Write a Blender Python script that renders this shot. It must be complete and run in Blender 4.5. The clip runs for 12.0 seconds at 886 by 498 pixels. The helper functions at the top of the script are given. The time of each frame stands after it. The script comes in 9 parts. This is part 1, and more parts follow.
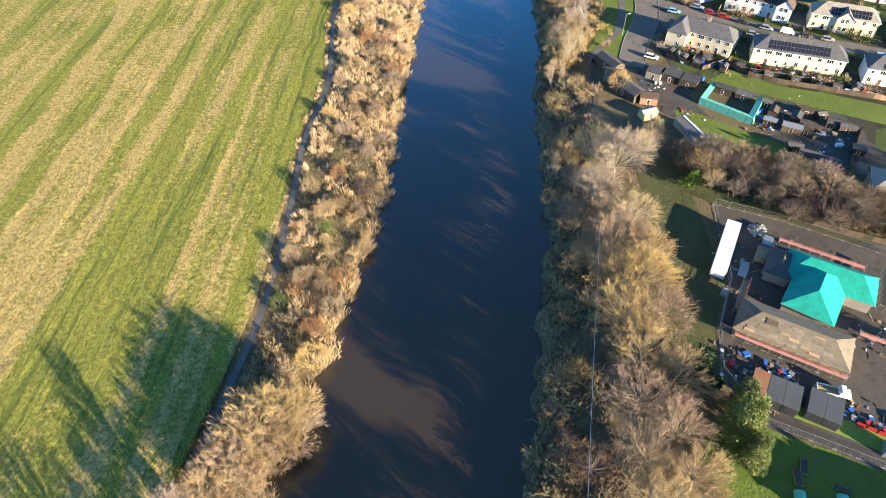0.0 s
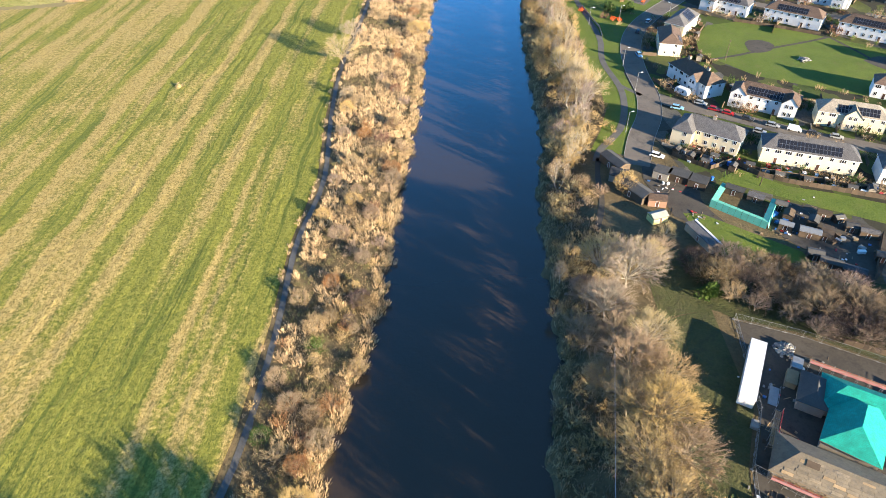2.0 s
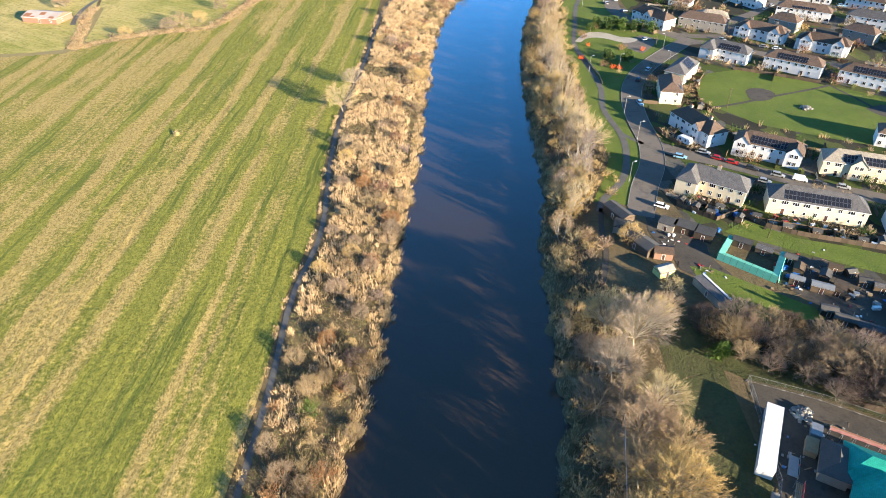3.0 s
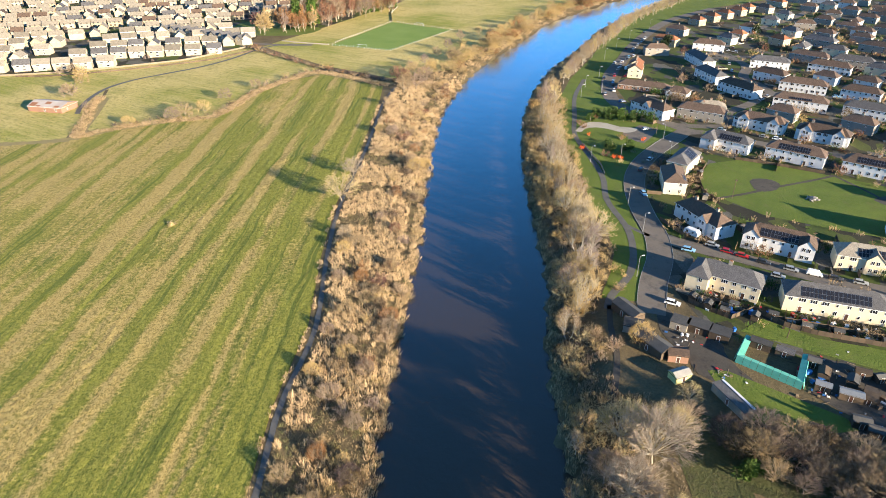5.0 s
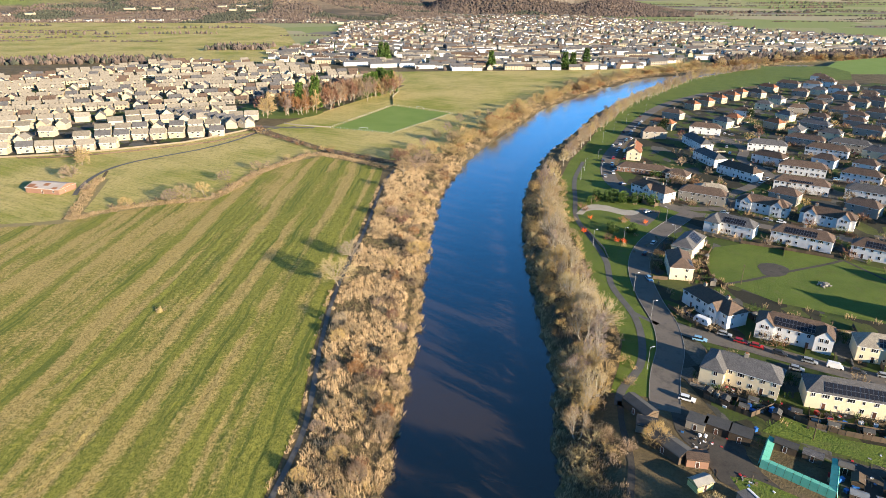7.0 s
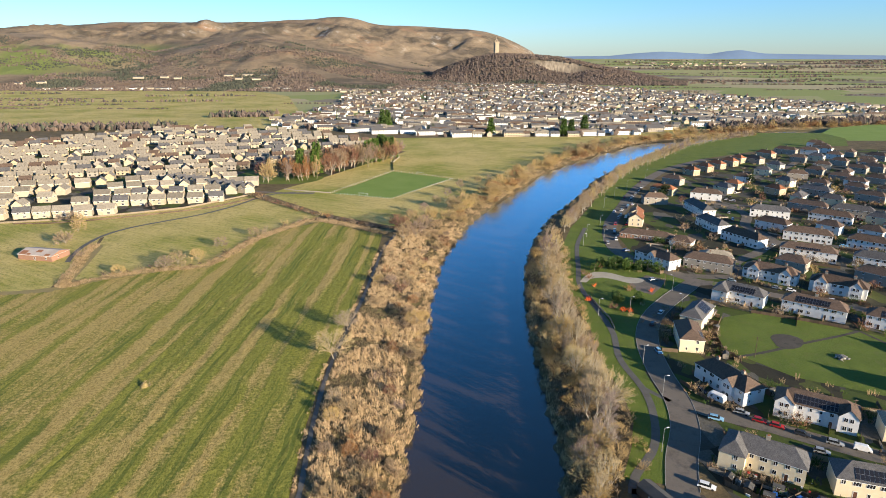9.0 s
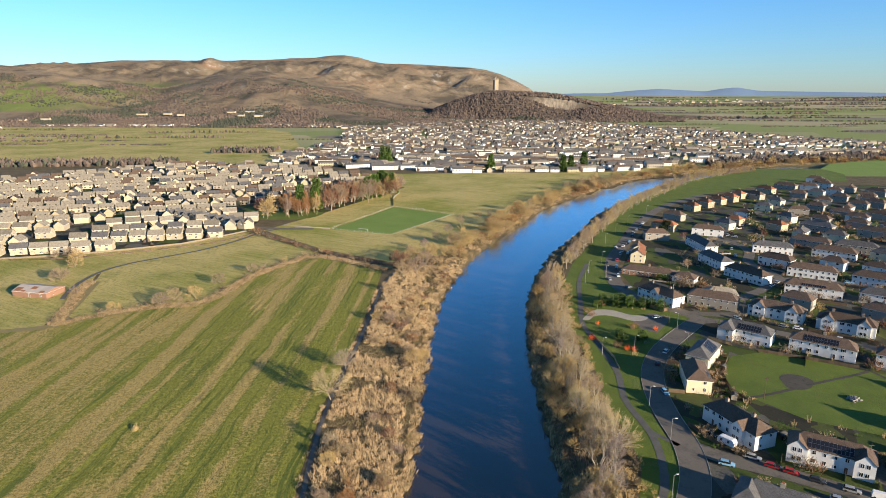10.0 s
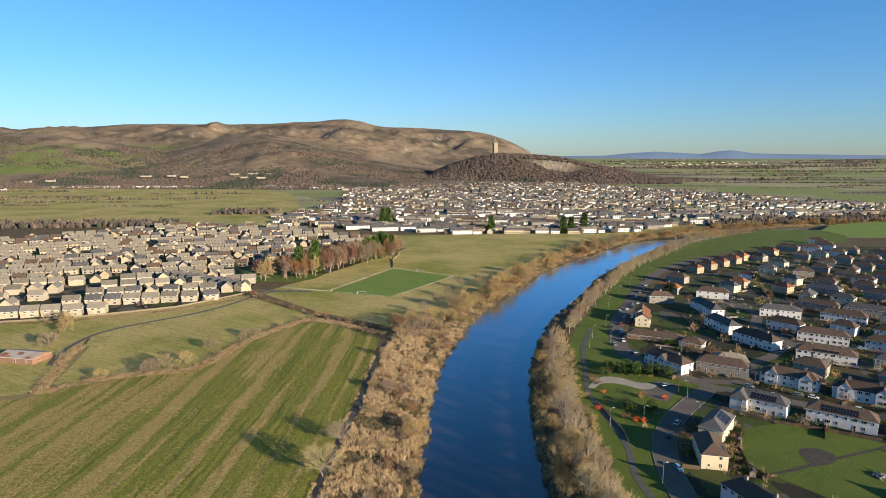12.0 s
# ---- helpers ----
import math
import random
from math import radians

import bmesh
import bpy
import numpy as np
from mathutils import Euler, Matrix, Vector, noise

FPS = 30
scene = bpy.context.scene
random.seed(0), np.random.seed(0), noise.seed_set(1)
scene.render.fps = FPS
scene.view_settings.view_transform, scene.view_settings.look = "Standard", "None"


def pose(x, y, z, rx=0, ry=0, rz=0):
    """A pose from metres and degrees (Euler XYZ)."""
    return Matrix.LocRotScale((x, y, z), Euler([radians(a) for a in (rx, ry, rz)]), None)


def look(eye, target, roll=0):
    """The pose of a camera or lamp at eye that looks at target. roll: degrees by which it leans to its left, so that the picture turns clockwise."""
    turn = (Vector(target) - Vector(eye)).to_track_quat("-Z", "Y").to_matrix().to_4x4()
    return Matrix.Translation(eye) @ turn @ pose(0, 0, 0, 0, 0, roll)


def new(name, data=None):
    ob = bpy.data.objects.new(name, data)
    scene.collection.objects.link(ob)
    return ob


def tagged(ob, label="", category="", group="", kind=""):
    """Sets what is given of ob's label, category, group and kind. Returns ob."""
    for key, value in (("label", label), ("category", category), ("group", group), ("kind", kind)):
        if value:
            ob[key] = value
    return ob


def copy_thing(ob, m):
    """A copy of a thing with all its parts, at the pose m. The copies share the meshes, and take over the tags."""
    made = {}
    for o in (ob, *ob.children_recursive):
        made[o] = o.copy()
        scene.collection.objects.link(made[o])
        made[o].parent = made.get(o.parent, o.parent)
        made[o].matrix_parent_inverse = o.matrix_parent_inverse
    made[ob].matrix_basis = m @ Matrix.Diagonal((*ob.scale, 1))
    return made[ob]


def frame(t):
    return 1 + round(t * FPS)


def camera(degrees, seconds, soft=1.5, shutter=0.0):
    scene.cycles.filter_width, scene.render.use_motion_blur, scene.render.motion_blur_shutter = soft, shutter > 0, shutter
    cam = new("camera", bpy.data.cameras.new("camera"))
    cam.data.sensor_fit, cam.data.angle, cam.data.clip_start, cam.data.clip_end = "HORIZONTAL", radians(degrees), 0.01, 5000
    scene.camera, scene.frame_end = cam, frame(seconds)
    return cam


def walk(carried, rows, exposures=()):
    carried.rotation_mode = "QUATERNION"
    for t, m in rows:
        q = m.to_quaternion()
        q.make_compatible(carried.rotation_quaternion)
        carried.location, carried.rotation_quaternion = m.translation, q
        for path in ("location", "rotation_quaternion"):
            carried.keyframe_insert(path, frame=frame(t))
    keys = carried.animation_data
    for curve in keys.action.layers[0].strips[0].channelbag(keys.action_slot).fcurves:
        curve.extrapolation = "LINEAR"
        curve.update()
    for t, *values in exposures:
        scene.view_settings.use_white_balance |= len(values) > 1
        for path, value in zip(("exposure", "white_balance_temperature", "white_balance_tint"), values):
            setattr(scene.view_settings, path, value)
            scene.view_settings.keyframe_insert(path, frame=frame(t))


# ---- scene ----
cam = camera(69.9, 12.0, 0.9)
PATH = [
    (0, (0.999, 0.93, 110.474), (0.973, 2.304, 109.022), -0.3),
    (0.5, (0.847, 4.691, 110.494), (0.822, 6.093, 109.069), -0.3),
    (1, (0.736, 8.598, 110.507), (0.712, 10.042, 109.124), -0.3),
    (1.5, (0.651, 12.601, 110.52), (0.627, 14.086, 109.181), -0.3),
    (2, (0.573, 16.46, 110.537), (0.549, 17.985, 109.243), -0.2),
    (2.5, (0.455, 19.972, 110.548), (0.431, 21.535, 109.3), -0.1),
    (3, (0.368, 23.094, 110.544), (0.344, 24.695, 109.344), -0.1),
    (4.8, (0.197, 32.403, 110.292), (0.17, 34.126, 109.277), 0.0),
    (5, (0.189, 33.402, 110.281), (0.162, 35.137, 109.287), 0.0),
    (5.5, (0.195, 35.82, 110.217), (0.169, 37.584, 109.276), 0.1),
    (6, (0.179, 38.103, 110.124), (0.152, 39.894, 109.236), 0.1),
    (6.5, (0.151, 40.322, 110.02), (0.123, 42.14, 109.186), 0.1),
    (7, (0.149, 42.505, 109.955), (0.121, 44.346, 109.175), 0.1),
    (7.2, (0.144, 43.367, 109.94), (0.114, 45.217, 109.18), 0.1),
    (9, (0.06, 50.953, 109.625), (0.03, 52.862, 109.03), 0.1),
    (9.5, (0.0, 53.044, 109.584), (-0.031, 54.969, 109.045), 0.1),
    (10, (-0.075, 55.1, 109.559), (-0.106, 57.039, 109.069), 0.1),
    (10.5, (-0.114, 57.147, 109.572), (-0.146, 59.092, 109.108), 0.2),
    (11, (-0.13, 59.074, 109.616), (-0.161, 61.032, 109.207), 0.2),
    (11.5, (-0.07, 60.984, 109.647), (-0.102, 62.952, 109.294), 0.1),
    (12, (0.067, 62.901, 109.654), (0.034, 64.877, 109.35), 0.1),
]
EXPOSURES = [(0.0, 2.25), (1.0, 2.25), (3.0, 2.15), (5.0, 1.9), (7.0, 1.65), (9.0, 1.4), (10.5, 1.15), (12.0, 0.95)]
walk(cam, [(t, look(eye, target, roll)) for t, eye, target, roll in PATH], EXPOSURES)

# ---- daylight: a low winter sun from behind and to the right ----
SUN_EL, SUN_DIR = radians(12.6), Vector((0.745, -0.667))
world = bpy.data.worlds.new("daylight")
scene.world = world
world.use_nodes = True
wn = world.node_tree.nodes
sky = wn.new("ShaderNodeTexSky")
sky.sky_type, sky.sun_disc = "NISHITA", False
sky.sun_elevation, sky.sun_rotation = SUN_EL, math.atan2(SUN_DIR.x, SUN_DIR.y)
sky.altitude, sky.air_density, sky.dust_density, sky.ozone_density = 60, 1.0, 0.1, 3.0
tint = wn.new("ShaderNodeMix")
tint.data_type, tint.blend_type = "RGBA", "MULTIPLY"
tint.inputs[0].default_value = 1.0
rise = wn.new("ShaderNodeSeparateXYZ")
span = wn.new("ShaderNodeMapRange")
span.inputs[1].default_value, span.inputs[2].default_value = 0.0, 0.4
shade = wn.new("ShaderNodeMix")
shade.data_type = "RGBA"
shade.inputs[6].default_value, shade.inputs[7].default_value = (0.67, 0.92, 1.41, 1), (0.415, 1.09, 1.52, 1)
world.node_tree.links.new(wn.new("ShaderNodeTexCoord").outputs["Generated"], rise.inputs[0])
world.node_tree.links.new(rise.outputs[2], span.inputs[0])
world.node_tree.links.new(span.outputs[0], shade.inputs[0])
over = wn.new("ShaderNodeMapRange")
over.inputs[1].default_value, over.inputs[2].default_value = 0.4, 0.85
high = wn.new("ShaderNodeMix")
high.data_type = "RGBA"
high.inputs[7].default_value = (0.86, 0.98, 0.98, 1)
world.node_tree.links.new(rise.outputs[2], over.inputs[0])
world.node_tree.links.new(over.outputs[0], high.inputs[0])
world.node_tree.links.new(shade.outputs[2], high.inputs[6])
world.node_tree.links.new(high.outputs[2], tint.inputs[7])
world.node_tree.links.new(sky.outputs[0], tint.inputs[6])
world.node_tree.links.new(tint.outputs[2], wn["Background"].inputs[0])
wn["Background"].inputs[1].default_value = 0.066
sun_data = bpy.data.lights.new("sun", "SUN")
sun_data.energy, sun_data.angle, sun_data.color = 5.0, radians(0.6), (1.0, 0.84, 0.62)
sun = new("sun", sun_data)
sun.matrix_world = look((0, 0, 0), (-SUN_DIR.x, -SUN_DIR.y, -math.tan(SUN_EL) * SUN_DIR.length))

# ---- materials ----
def node_mat(name):
    m = bpy.data.materials.new(name)
    m.use_nodes = True
    nt = m.node_tree
    return m, nt, nt.nodes["Principled BSDF"]


def add(nt, kind, **inputs):
    n = nt.nodes.new(kind)
    for k, v in inputs.items():
        key = int(k[1:]) if k[0] == "i" and k[1:].isdigit() else k.replace("_", " ")
        if isinstance(v, bpy.types.NodeSocket):
            nt.links.new(v, n.inputs[key])
        else:
            n.inputs[key].default_value = v
    return n


def mixed(nt, fac, a, b, blend="MIX"):
    n = nt.nodes.new("ShaderNodeMix")
    n.data_type, n.blend_type = "RGBA", blend
    for i, v in ((0, fac), (6, a), (7, b)):
        if isinstance(v, bpy.types.NodeSocket):
            nt.links.new(v, n.inputs[i])
        else:
            n.inputs[i].default_value = (*v, 1) if i and len(v) == 3 else v
    return n.outputs[2]


def ranged(nt, v, a, b, c=0.0, d=1.0):
    n = add(nt, "ShaderNodeMapRange", i0=v, i1=a, i2=b, i3=c, i4=d)
    return n.outputs[0]


def calc(nt, op, a, b=0.0):
    n = nt.nodes.new("ShaderNodeMath")
    n.operation = op
    for i, v in ((0, a), (1, b)):
        if isinstance(v, bpy.types.NodeSocket):
            nt.links.new(v, n.inputs[i])
        else:
            n.inputs[i].default_value = v
    return n.outputs[0]


def noise_of(nt, co, scale, detail=4.0, rough=0.6, stretch=None):
    if stretch:
        co = add(nt, "ShaderNodeMapping", Vector=co, Scale=stretch).outputs[0]
    return add(nt, "ShaderNodeTexNoise", Vector=co, Scale=scale, Detail=detail, Roughness=rough).outputs[0]


def bumped(nt, bsdf, height, dist, strength=1.0):
    b = add(nt, "ShaderNodeBump", Height=height, Distance=dist, Strength=strength)
    nt.links.new(b.outputs[0], bsdf.inputs["Normal"])


def surface(name, c1, c2, big=0.2, fine=3.0, rough=0.85, bump=0.02, vary=0.0, metal=0.0, island=0.0, dirt=None, spec=0.3):
    """Two colours mixed at two scales, with relief; vary shifts the brightness from thing to thing, island from piece to piece."""
    m, nt, b = node_mat(name)
    pos = add(nt, "ShaderNodeNewGeometry")
    co = pos.outputs["Position"]
    n1, n2 = noise_of(nt, co, big, 3.0), noise_of(nt, co, fine, 5.0, 0.65)
    f = ranged(nt, calc(nt, "ADD", n1, calc(nt, "MULTIPLY", n2, 0.8)), 0.62, 1.15)
    col = mixed(nt, f, c1, c2)
    if dirt:
        d = ranged(nt, noise_of(nt, co, big * 2.7, 6.0, 0.7), 0.52, 0.7, 0.0, 0.8)
        col = mixed(nt, d, col, dirt)
    if vary:
        r = add(nt, "ShaderNodeObjectInfo").outputs["Random"]
        col = mixed(nt, 1.0, col, add(nt, "ShaderNodeCombineColor", i0=ranged(nt, r, 0, 1, 1 - vary, 1 + vary), i1=ranged(nt, r, 0, 1, 1 - vary, 1 + vary * 0.9), i2=ranged(nt, r, 0, 1, 1 - vary, 1 + vary * 0.7)).outputs[0], "MULTIPLY")
    if island:
        r = pos.outputs["Random Per Island"]
        g = ranged(nt, r, 0, 1, 1 - island, 1 + island)
        col = mixed(nt, 1.0, col, add(nt, "ShaderNodeCombineColor", i0=g, i1=g, i2=ranged(nt, r, 0, 1, 1 - island * 0.8, 1 + island * 0.6)).outputs[0], "MULTIPLY")
    nt.links.new(col, b.inputs["Base Color"])
    b.inputs["Roughness"].default_value, b.inputs["Metallic"].default_value = rough, metal
    b.inputs["Specular IOR Level"].default_value = spec
    if bump:
        bumped(nt, b, n2, bump)
    return m


def twigs(name, c1, c2, vary=0.25, patch=None):
    """Bare twigs or leaves: colour changes from twig to twig and from tree to tree; thin enough to pass some light."""
    m, nt, b = node_mat(name)
    r = add(nt, "ShaderNodeNewGeometry").outputs["Random Per Island"]
    o = add(nt, "ShaderNodeObjectInfo").outputs["Random"]
    col = mixed(nt, r, c1, c2)
    if patch:
        where = noise_of(nt, add(nt, "ShaderNodeNewGeometry").outputs["Position"], 0.22, 5.0, 0.7)
        col = mixed(nt, ranged(nt, where, 0.5, 0.62, 0.0, 0.8), col, patch)
    g = ranged(nt, o, 0, 1, 1 - vary, 1 + vary)
    col = mixed(nt, 1.0, col, add(nt, "ShaderNodeCombineColor", i0=g, i1=g, i2=ranged(nt, o, 0, 1, 1 + vary * 0.3, 1 - vary * 0.3)).outputs[0], "MULTIPLY")
    nt.links.new(col, b.inputs["Base Color"])
    b.inputs["Roughness"].default_value = 0.8
    b.inputs["Specular IOR Level"].default_value = 0.2
    return m


def plain(name, c, rough=0.5, metal=0.0, spec=0.5, vary=0.0):
    return surface(name, c, tuple(v * 0.82 for v in c), 0.7, 9.0, rough, 0.0, vary, metal, spec=spec)


# rough grass, its colour darkened to carry the shade lying over it
M_SCRUB_SHADE = surface("shaded_scrub_ground", (0.04, 0.052, 0.015), (0.09, 0.088, 0.034), 0.12, 1.6, 0.95, 0.35, dirt=(0.05, 0.042, 0.025))
M_LAWN = surface("mown_lawn", (0.07, 0.108, 0.013), (0.122, 0.158, 0.022), 0.09, 1.7, 0.95, 0.3, dirt=(0.115, 0.125, 0.032))
M_PITCH = surface("pitch_turf", (0.135, 0.205, 0.03), (0.175, 0.24, 0.045), 0.05, 1.2, 0.95, 0.04)
M_ROUGH = surface("rough_grass", (0.30, 0.22, 0.095), (0.20, 0.17, 0.07), 0.15, 1.5, 0.95, 0.15)
M_ROAD = surface("asphalt", (0.13, 0.112, 0.094), (0.17, 0.147, 0.124), 0.08, 2.5, 0.9, 0.006, dirt=(0.075, 0.07, 0.064), spec=0.15)
M_PATH = surface("worn_asphalt_path", (0.085, 0.082, 0.076), (0.13, 0.122, 0.11), 0.3, 3.0, 0.85, 0.01, dirt=(0.09, 0.08, 0.06))
M_KERB = surface("concrete_kerb", (0.30, 0.29, 0.27), (0.22, 0.21, 0.195), 0.5, 4.0, 0.9, 0.005)
M_GRAVEL = surface("pale_gravel", (0.42, 0.38, 0.31), (0.32, 0.28, 0.22), 0.2, 3.0, 0.95, 0.02)
M_DIRT = surface("trodden_dirt", (0.055, 0.048, 0.04), (0.085, 0.074, 0.06), 0.15, 2.2, 0.95, 0.03, dirt=(0.03, 0.028, 0.026))
M_RENDER_WHITE = surface("white_harling", (0.72, 0.71, 0.69), (0.60, 0.59, 0.57), 0.4, 5.0, 0.92, 0.006, 0.05)
M_RENDER_CREAM = surface("cream_harling", (0.65, 0.56, 0.39), (0.56, 0.475, 0.33), 0.4, 5.0, 0.92, 0.006, 0.05)
M_RENDER_PALE = surface("pale_stone_render", (0.43, 0.37, 0.275), (0.35, 0.30, 0.225), 0.4, 5.0, 0.92, 0.006, 0.12)
M_PLY = surface("weathered_plywood", (0.26, 0.21, 0.145), (0.17, 0.14, 0.10), 0.5, 3.0, 0.9, 0.01, 0.2, dirt=(0.11, 0.10, 0.09))
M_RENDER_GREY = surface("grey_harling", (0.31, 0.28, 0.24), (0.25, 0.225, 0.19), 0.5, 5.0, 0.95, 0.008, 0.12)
M_RENDER_BUFF = surface("buff_render", (0.40, 0.32, 0.215), (0.33, 0.265, 0.18), 0.5, 5.0, 0.92, 0.006, 0.10)
M_ESTATE_CREAM = surface("cream_roughcast", (0.44, 0.375, 0.265), (0.37, 0.315, 0.225), 0.4, 5.0, 0.92, 0.006, 0.15)
M_BRICK = surface("red_brick", (0.27, 0.15, 0.10), (0.21, 0.12, 0.085), 0.6, 7.0, 0.9, 0.01, 0.1)


def roof_mat(name, c1, c2, vary=0.15):
    """Courses of slates or tiles, each a little different, as fine relief."""
    m, nt, b = node_mat(name)
    co = add(nt, "ShaderNodeTexCoord").outputs["Object"]
    geo = add(nt, "ShaderNodeNewGeometry")
    br = nt.nodes.new("ShaderNodeTexBrick")
    sx = add(nt, "ShaderNodeSeparateXYZ", Vector=co)
    along = add(nt, "ShaderNodeCombineXYZ", X=calc(nt, "ADD", sx.outputs[0], sx.outputs[1]), Y=calc(nt, "MULTIPLY", sx.outputs[2], 1.6)).outputs[0]
    nt.links.new(along, br.inputs["Vector"])
    br.inputs["Scale"].default_value = 1.0
    br.inputs["Mortar Size"].default_value, br.inputs["Brick Width"].default_value, br.inputs["Row Height"].default_value = 0.012, 0.34, 0.3
    br.inputs["Color1"].default_value, br.inputs["Color2"].default_value, br.inputs["Mortar"].default_value = (*c1, 1), (*c2, 1), (*[v * 0.55 for v in c1], 1)
    r = add(nt, "ShaderNodeObjectInfo").outputs["Random"]
    st = ranged(nt, noise_of(nt, geo.outputs["Position"], 0.6, 6.0, 0.7), 0.35, 0.7, 0.8, 1.2)
    g = calc(nt, "MULTIPLY", ranged(nt, r, 0, 1, 1 - vary, 1 + vary), st)
    col = mixed(nt, 1.0, br.outputs[0], add(nt, "ShaderNodeCombineColor", i0=g, i1=g, i2=g).outputs[0], "MULTIPLY")
    nt.links.new(col, b.inputs["Base Color"])
    b.inputs["Roughness"].default_value = 0.75
    b.inputs["Specular IOR Level"].default_value = 0.3
    bumped(nt, b, br.outputs[1], -0.012)
    return m


M_SLATE = roof_mat("grey_slates", (0.085, 0.082, 0.085), (0.11, 0.105, 0.105))
M_TILE = roof_mat("brown_roof_tiles", (0.095, 0.065, 0.049), (0.125, 0.084, 0.06), 0.25)
M_TILE_RED = roof_mat("red_roof_tiles", (0.30, 0.12, 0.055), (0.24, 0.10, 0.05), 0.2)
M_TILE_TAN = roof_mat("weathered_buff_tiles", (0.25, 0.218, 0.172), (0.195, 0.17, 0.135), 0.3)
M_GLASS = plain("window_glass", (0.02, 0.024, 0.03), 0.08, 0.0, 0.9)
M_FRAME = plain("white_window_frame", (0.72, 0.72, 0.70), 0.5)
M_SOLAR = plain("solar_glass", (0.018, 0.019, 0.026), 0.3, 0.0, 0.35)
M_ALU = plain("aluminium", (0.55, 0.56, 0.58), 0.35, 0.9)
M_STEEL = surface("galvanised_steel", (0.38, 0.39, 0.40), (0.30, 0.31, 0.31), 0.8, 6.0, 0.5, 0.0, 0.05, 0.6)
M_FENCE = surface("weathered_fence_boards", (0.11, 0.078, 0.052), (0.075, 0.056, 0.04), 0.5, 5.0, 0.9, 0.01, 0.35)
M_FENCE_PALE = surface("new_fence_boards", (0.30, 0.205, 0.12), (0.24, 0.165, 0.095), 0.5, 5.0, 0.9, 0.01, 0.2)
M_WALL = surface("boundary_wall_render", (0.33, 0.29, 0.235), (0.25, 0.22, 0.18), 0.4, 4.0, 0.92, 0.01, 0.1)
M_SHED = surface("dark_shed_boards", (0.055, 0.04, 0.03), (0.09, 0.066, 0.045), 0.6, 5.0, 0.85, 0.01, 0.4)
M_FELT = surface("roofing_felt", (0.055, 0.055, 0.056), (0.085, 0.083, 0.08), 0.5, 4.0, 0.9, 0.01, 0.3)
M_TWIG = twigs("bare_twigs", (0.37, 0.27, 0.16), (0.25, 0.18, 0.105))
M_TWIG_GOLD = twigs("golden_twigs", (0.43, 0.31, 0.165), (0.31, 0.215, 0.11))
M_TWIG_PALE = twigs("pale_twigs", (0.40, 0.32, 0.20), (0.29, 0.225, 0.14))
M_TWIG_DARK = twigs("dark_twigs", (0.17, 0.115, 0.07), (0.11, 0.078, 0.05))
M_TWIG_RED = twigs("russet_twigs", (0.27, 0.135, 0.07), (0.20, 0.105, 0.06))
M_BARK = surface("bark", (0.25, 0.20, 0.14), (0.34, 0.28, 0.20), 0.8, 6.0, 0.95, 0.02)
M_BARK_PALE = surface("pale_bark", (0.44, 0.39, 0.31), (0.30, 0.26, 0.20), 0.8, 6.0, 0.95, 0.02)
M_REED = twigs("dry_reed", (0.52, 0.385, 0.245), (0.36, 0.25, 0.155), 0.1, (0.22, 0.15, 0.095))
M_REED_DARK = twigs("brown_sedge", (0.27, 0.195, 0.12), (0.17, 0.125, 0.075), 0.1, (0.10, 0.10, 0.045))
M_SEDGE = twigs("olive_sedge", (0.15, 0.145, 0.06), (0.10, 0.10, 0.045), 0.1, (0.20, 0.15, 0.08))
M_BRAMBLE = twigs("bramble", (0.30, 0.225, 0.145), (0.20, 0.15, 0.10), 0.15)
M_LEAF = twigs("evergreen_leaf", (0.075, 0.115, 0.022), (0.045, 0.085, 0.018), 0.15)
M_CONIFER = twigs("conifer_needles", (0.085, 0.115, 0.03), (0.20, 0.215, 0.06), 0.2)
M_YEW = twigs("yew_needles", (0.022, 0.038, 0.014), (0.04, 0.06, 0.02), 0.1)
M_ORANGE = twigs("orange_twigs", (0.85, 0.17, 0.03), (0.70, 0.12, 0.02), 0.1)
M_WHITE = plain("white_paint", (0.80, 0.80, 0.80), 0.35)
M_TEAL = roof_mat("teal_roof_membrane", (0.002, 0.33, 0.25), (0.006, 0.28, 0.21), 0.0)
M_NET = surface("green_windbreak_net", (0.10, 0.40, 0.29), (0.15, 0.48, 0.36), 0.7, 5.0, 0.8, 0.01)
M_YELLOW = plain("yellow_shed_paint", (0.62, 0.55, 0.22), 0.7)
M_RED = plain("red_paint", (0.45, 0.03, 0.03), 0.4)
M_PLANK = surface("new_timber", (0.36, 0.26, 0.15), (0.27, 0.19, 0.11), 0.8, 6.0, 0.85, 0.01, 0.2)
M_RUBBLE = surface("rubble", (0.34, 0.32, 0.30), (0.20, 0.185, 0.17), 0.8, 5.0, 0.95, 0.03, 0.0, 0.0, 0.5)
M_TYRE = plain("tyre_rubber", (0.02, 0.02, 0.02), 0.8)
CAR_PAINTS = {"white": plain("white_car_paint", (0.78, 0.78, 0.78), 0.25), "blue": plain("pale_blue_car_paint", (0.22, 0.42, 0.60), 0.25), "silver": plain("silver_car_paint", (0.46, 0.47, 0.48), 0.3, 0.4), "red": plain("red_car_paint", (0.38, 0.02, 0.025), 0.25), "dark": plain("dark_car_paint", (0.035, 0.04, 0.05), 0.25), "navy": plain("navy_car_paint", (0.03, 0.06, 0.16), 0.25)}


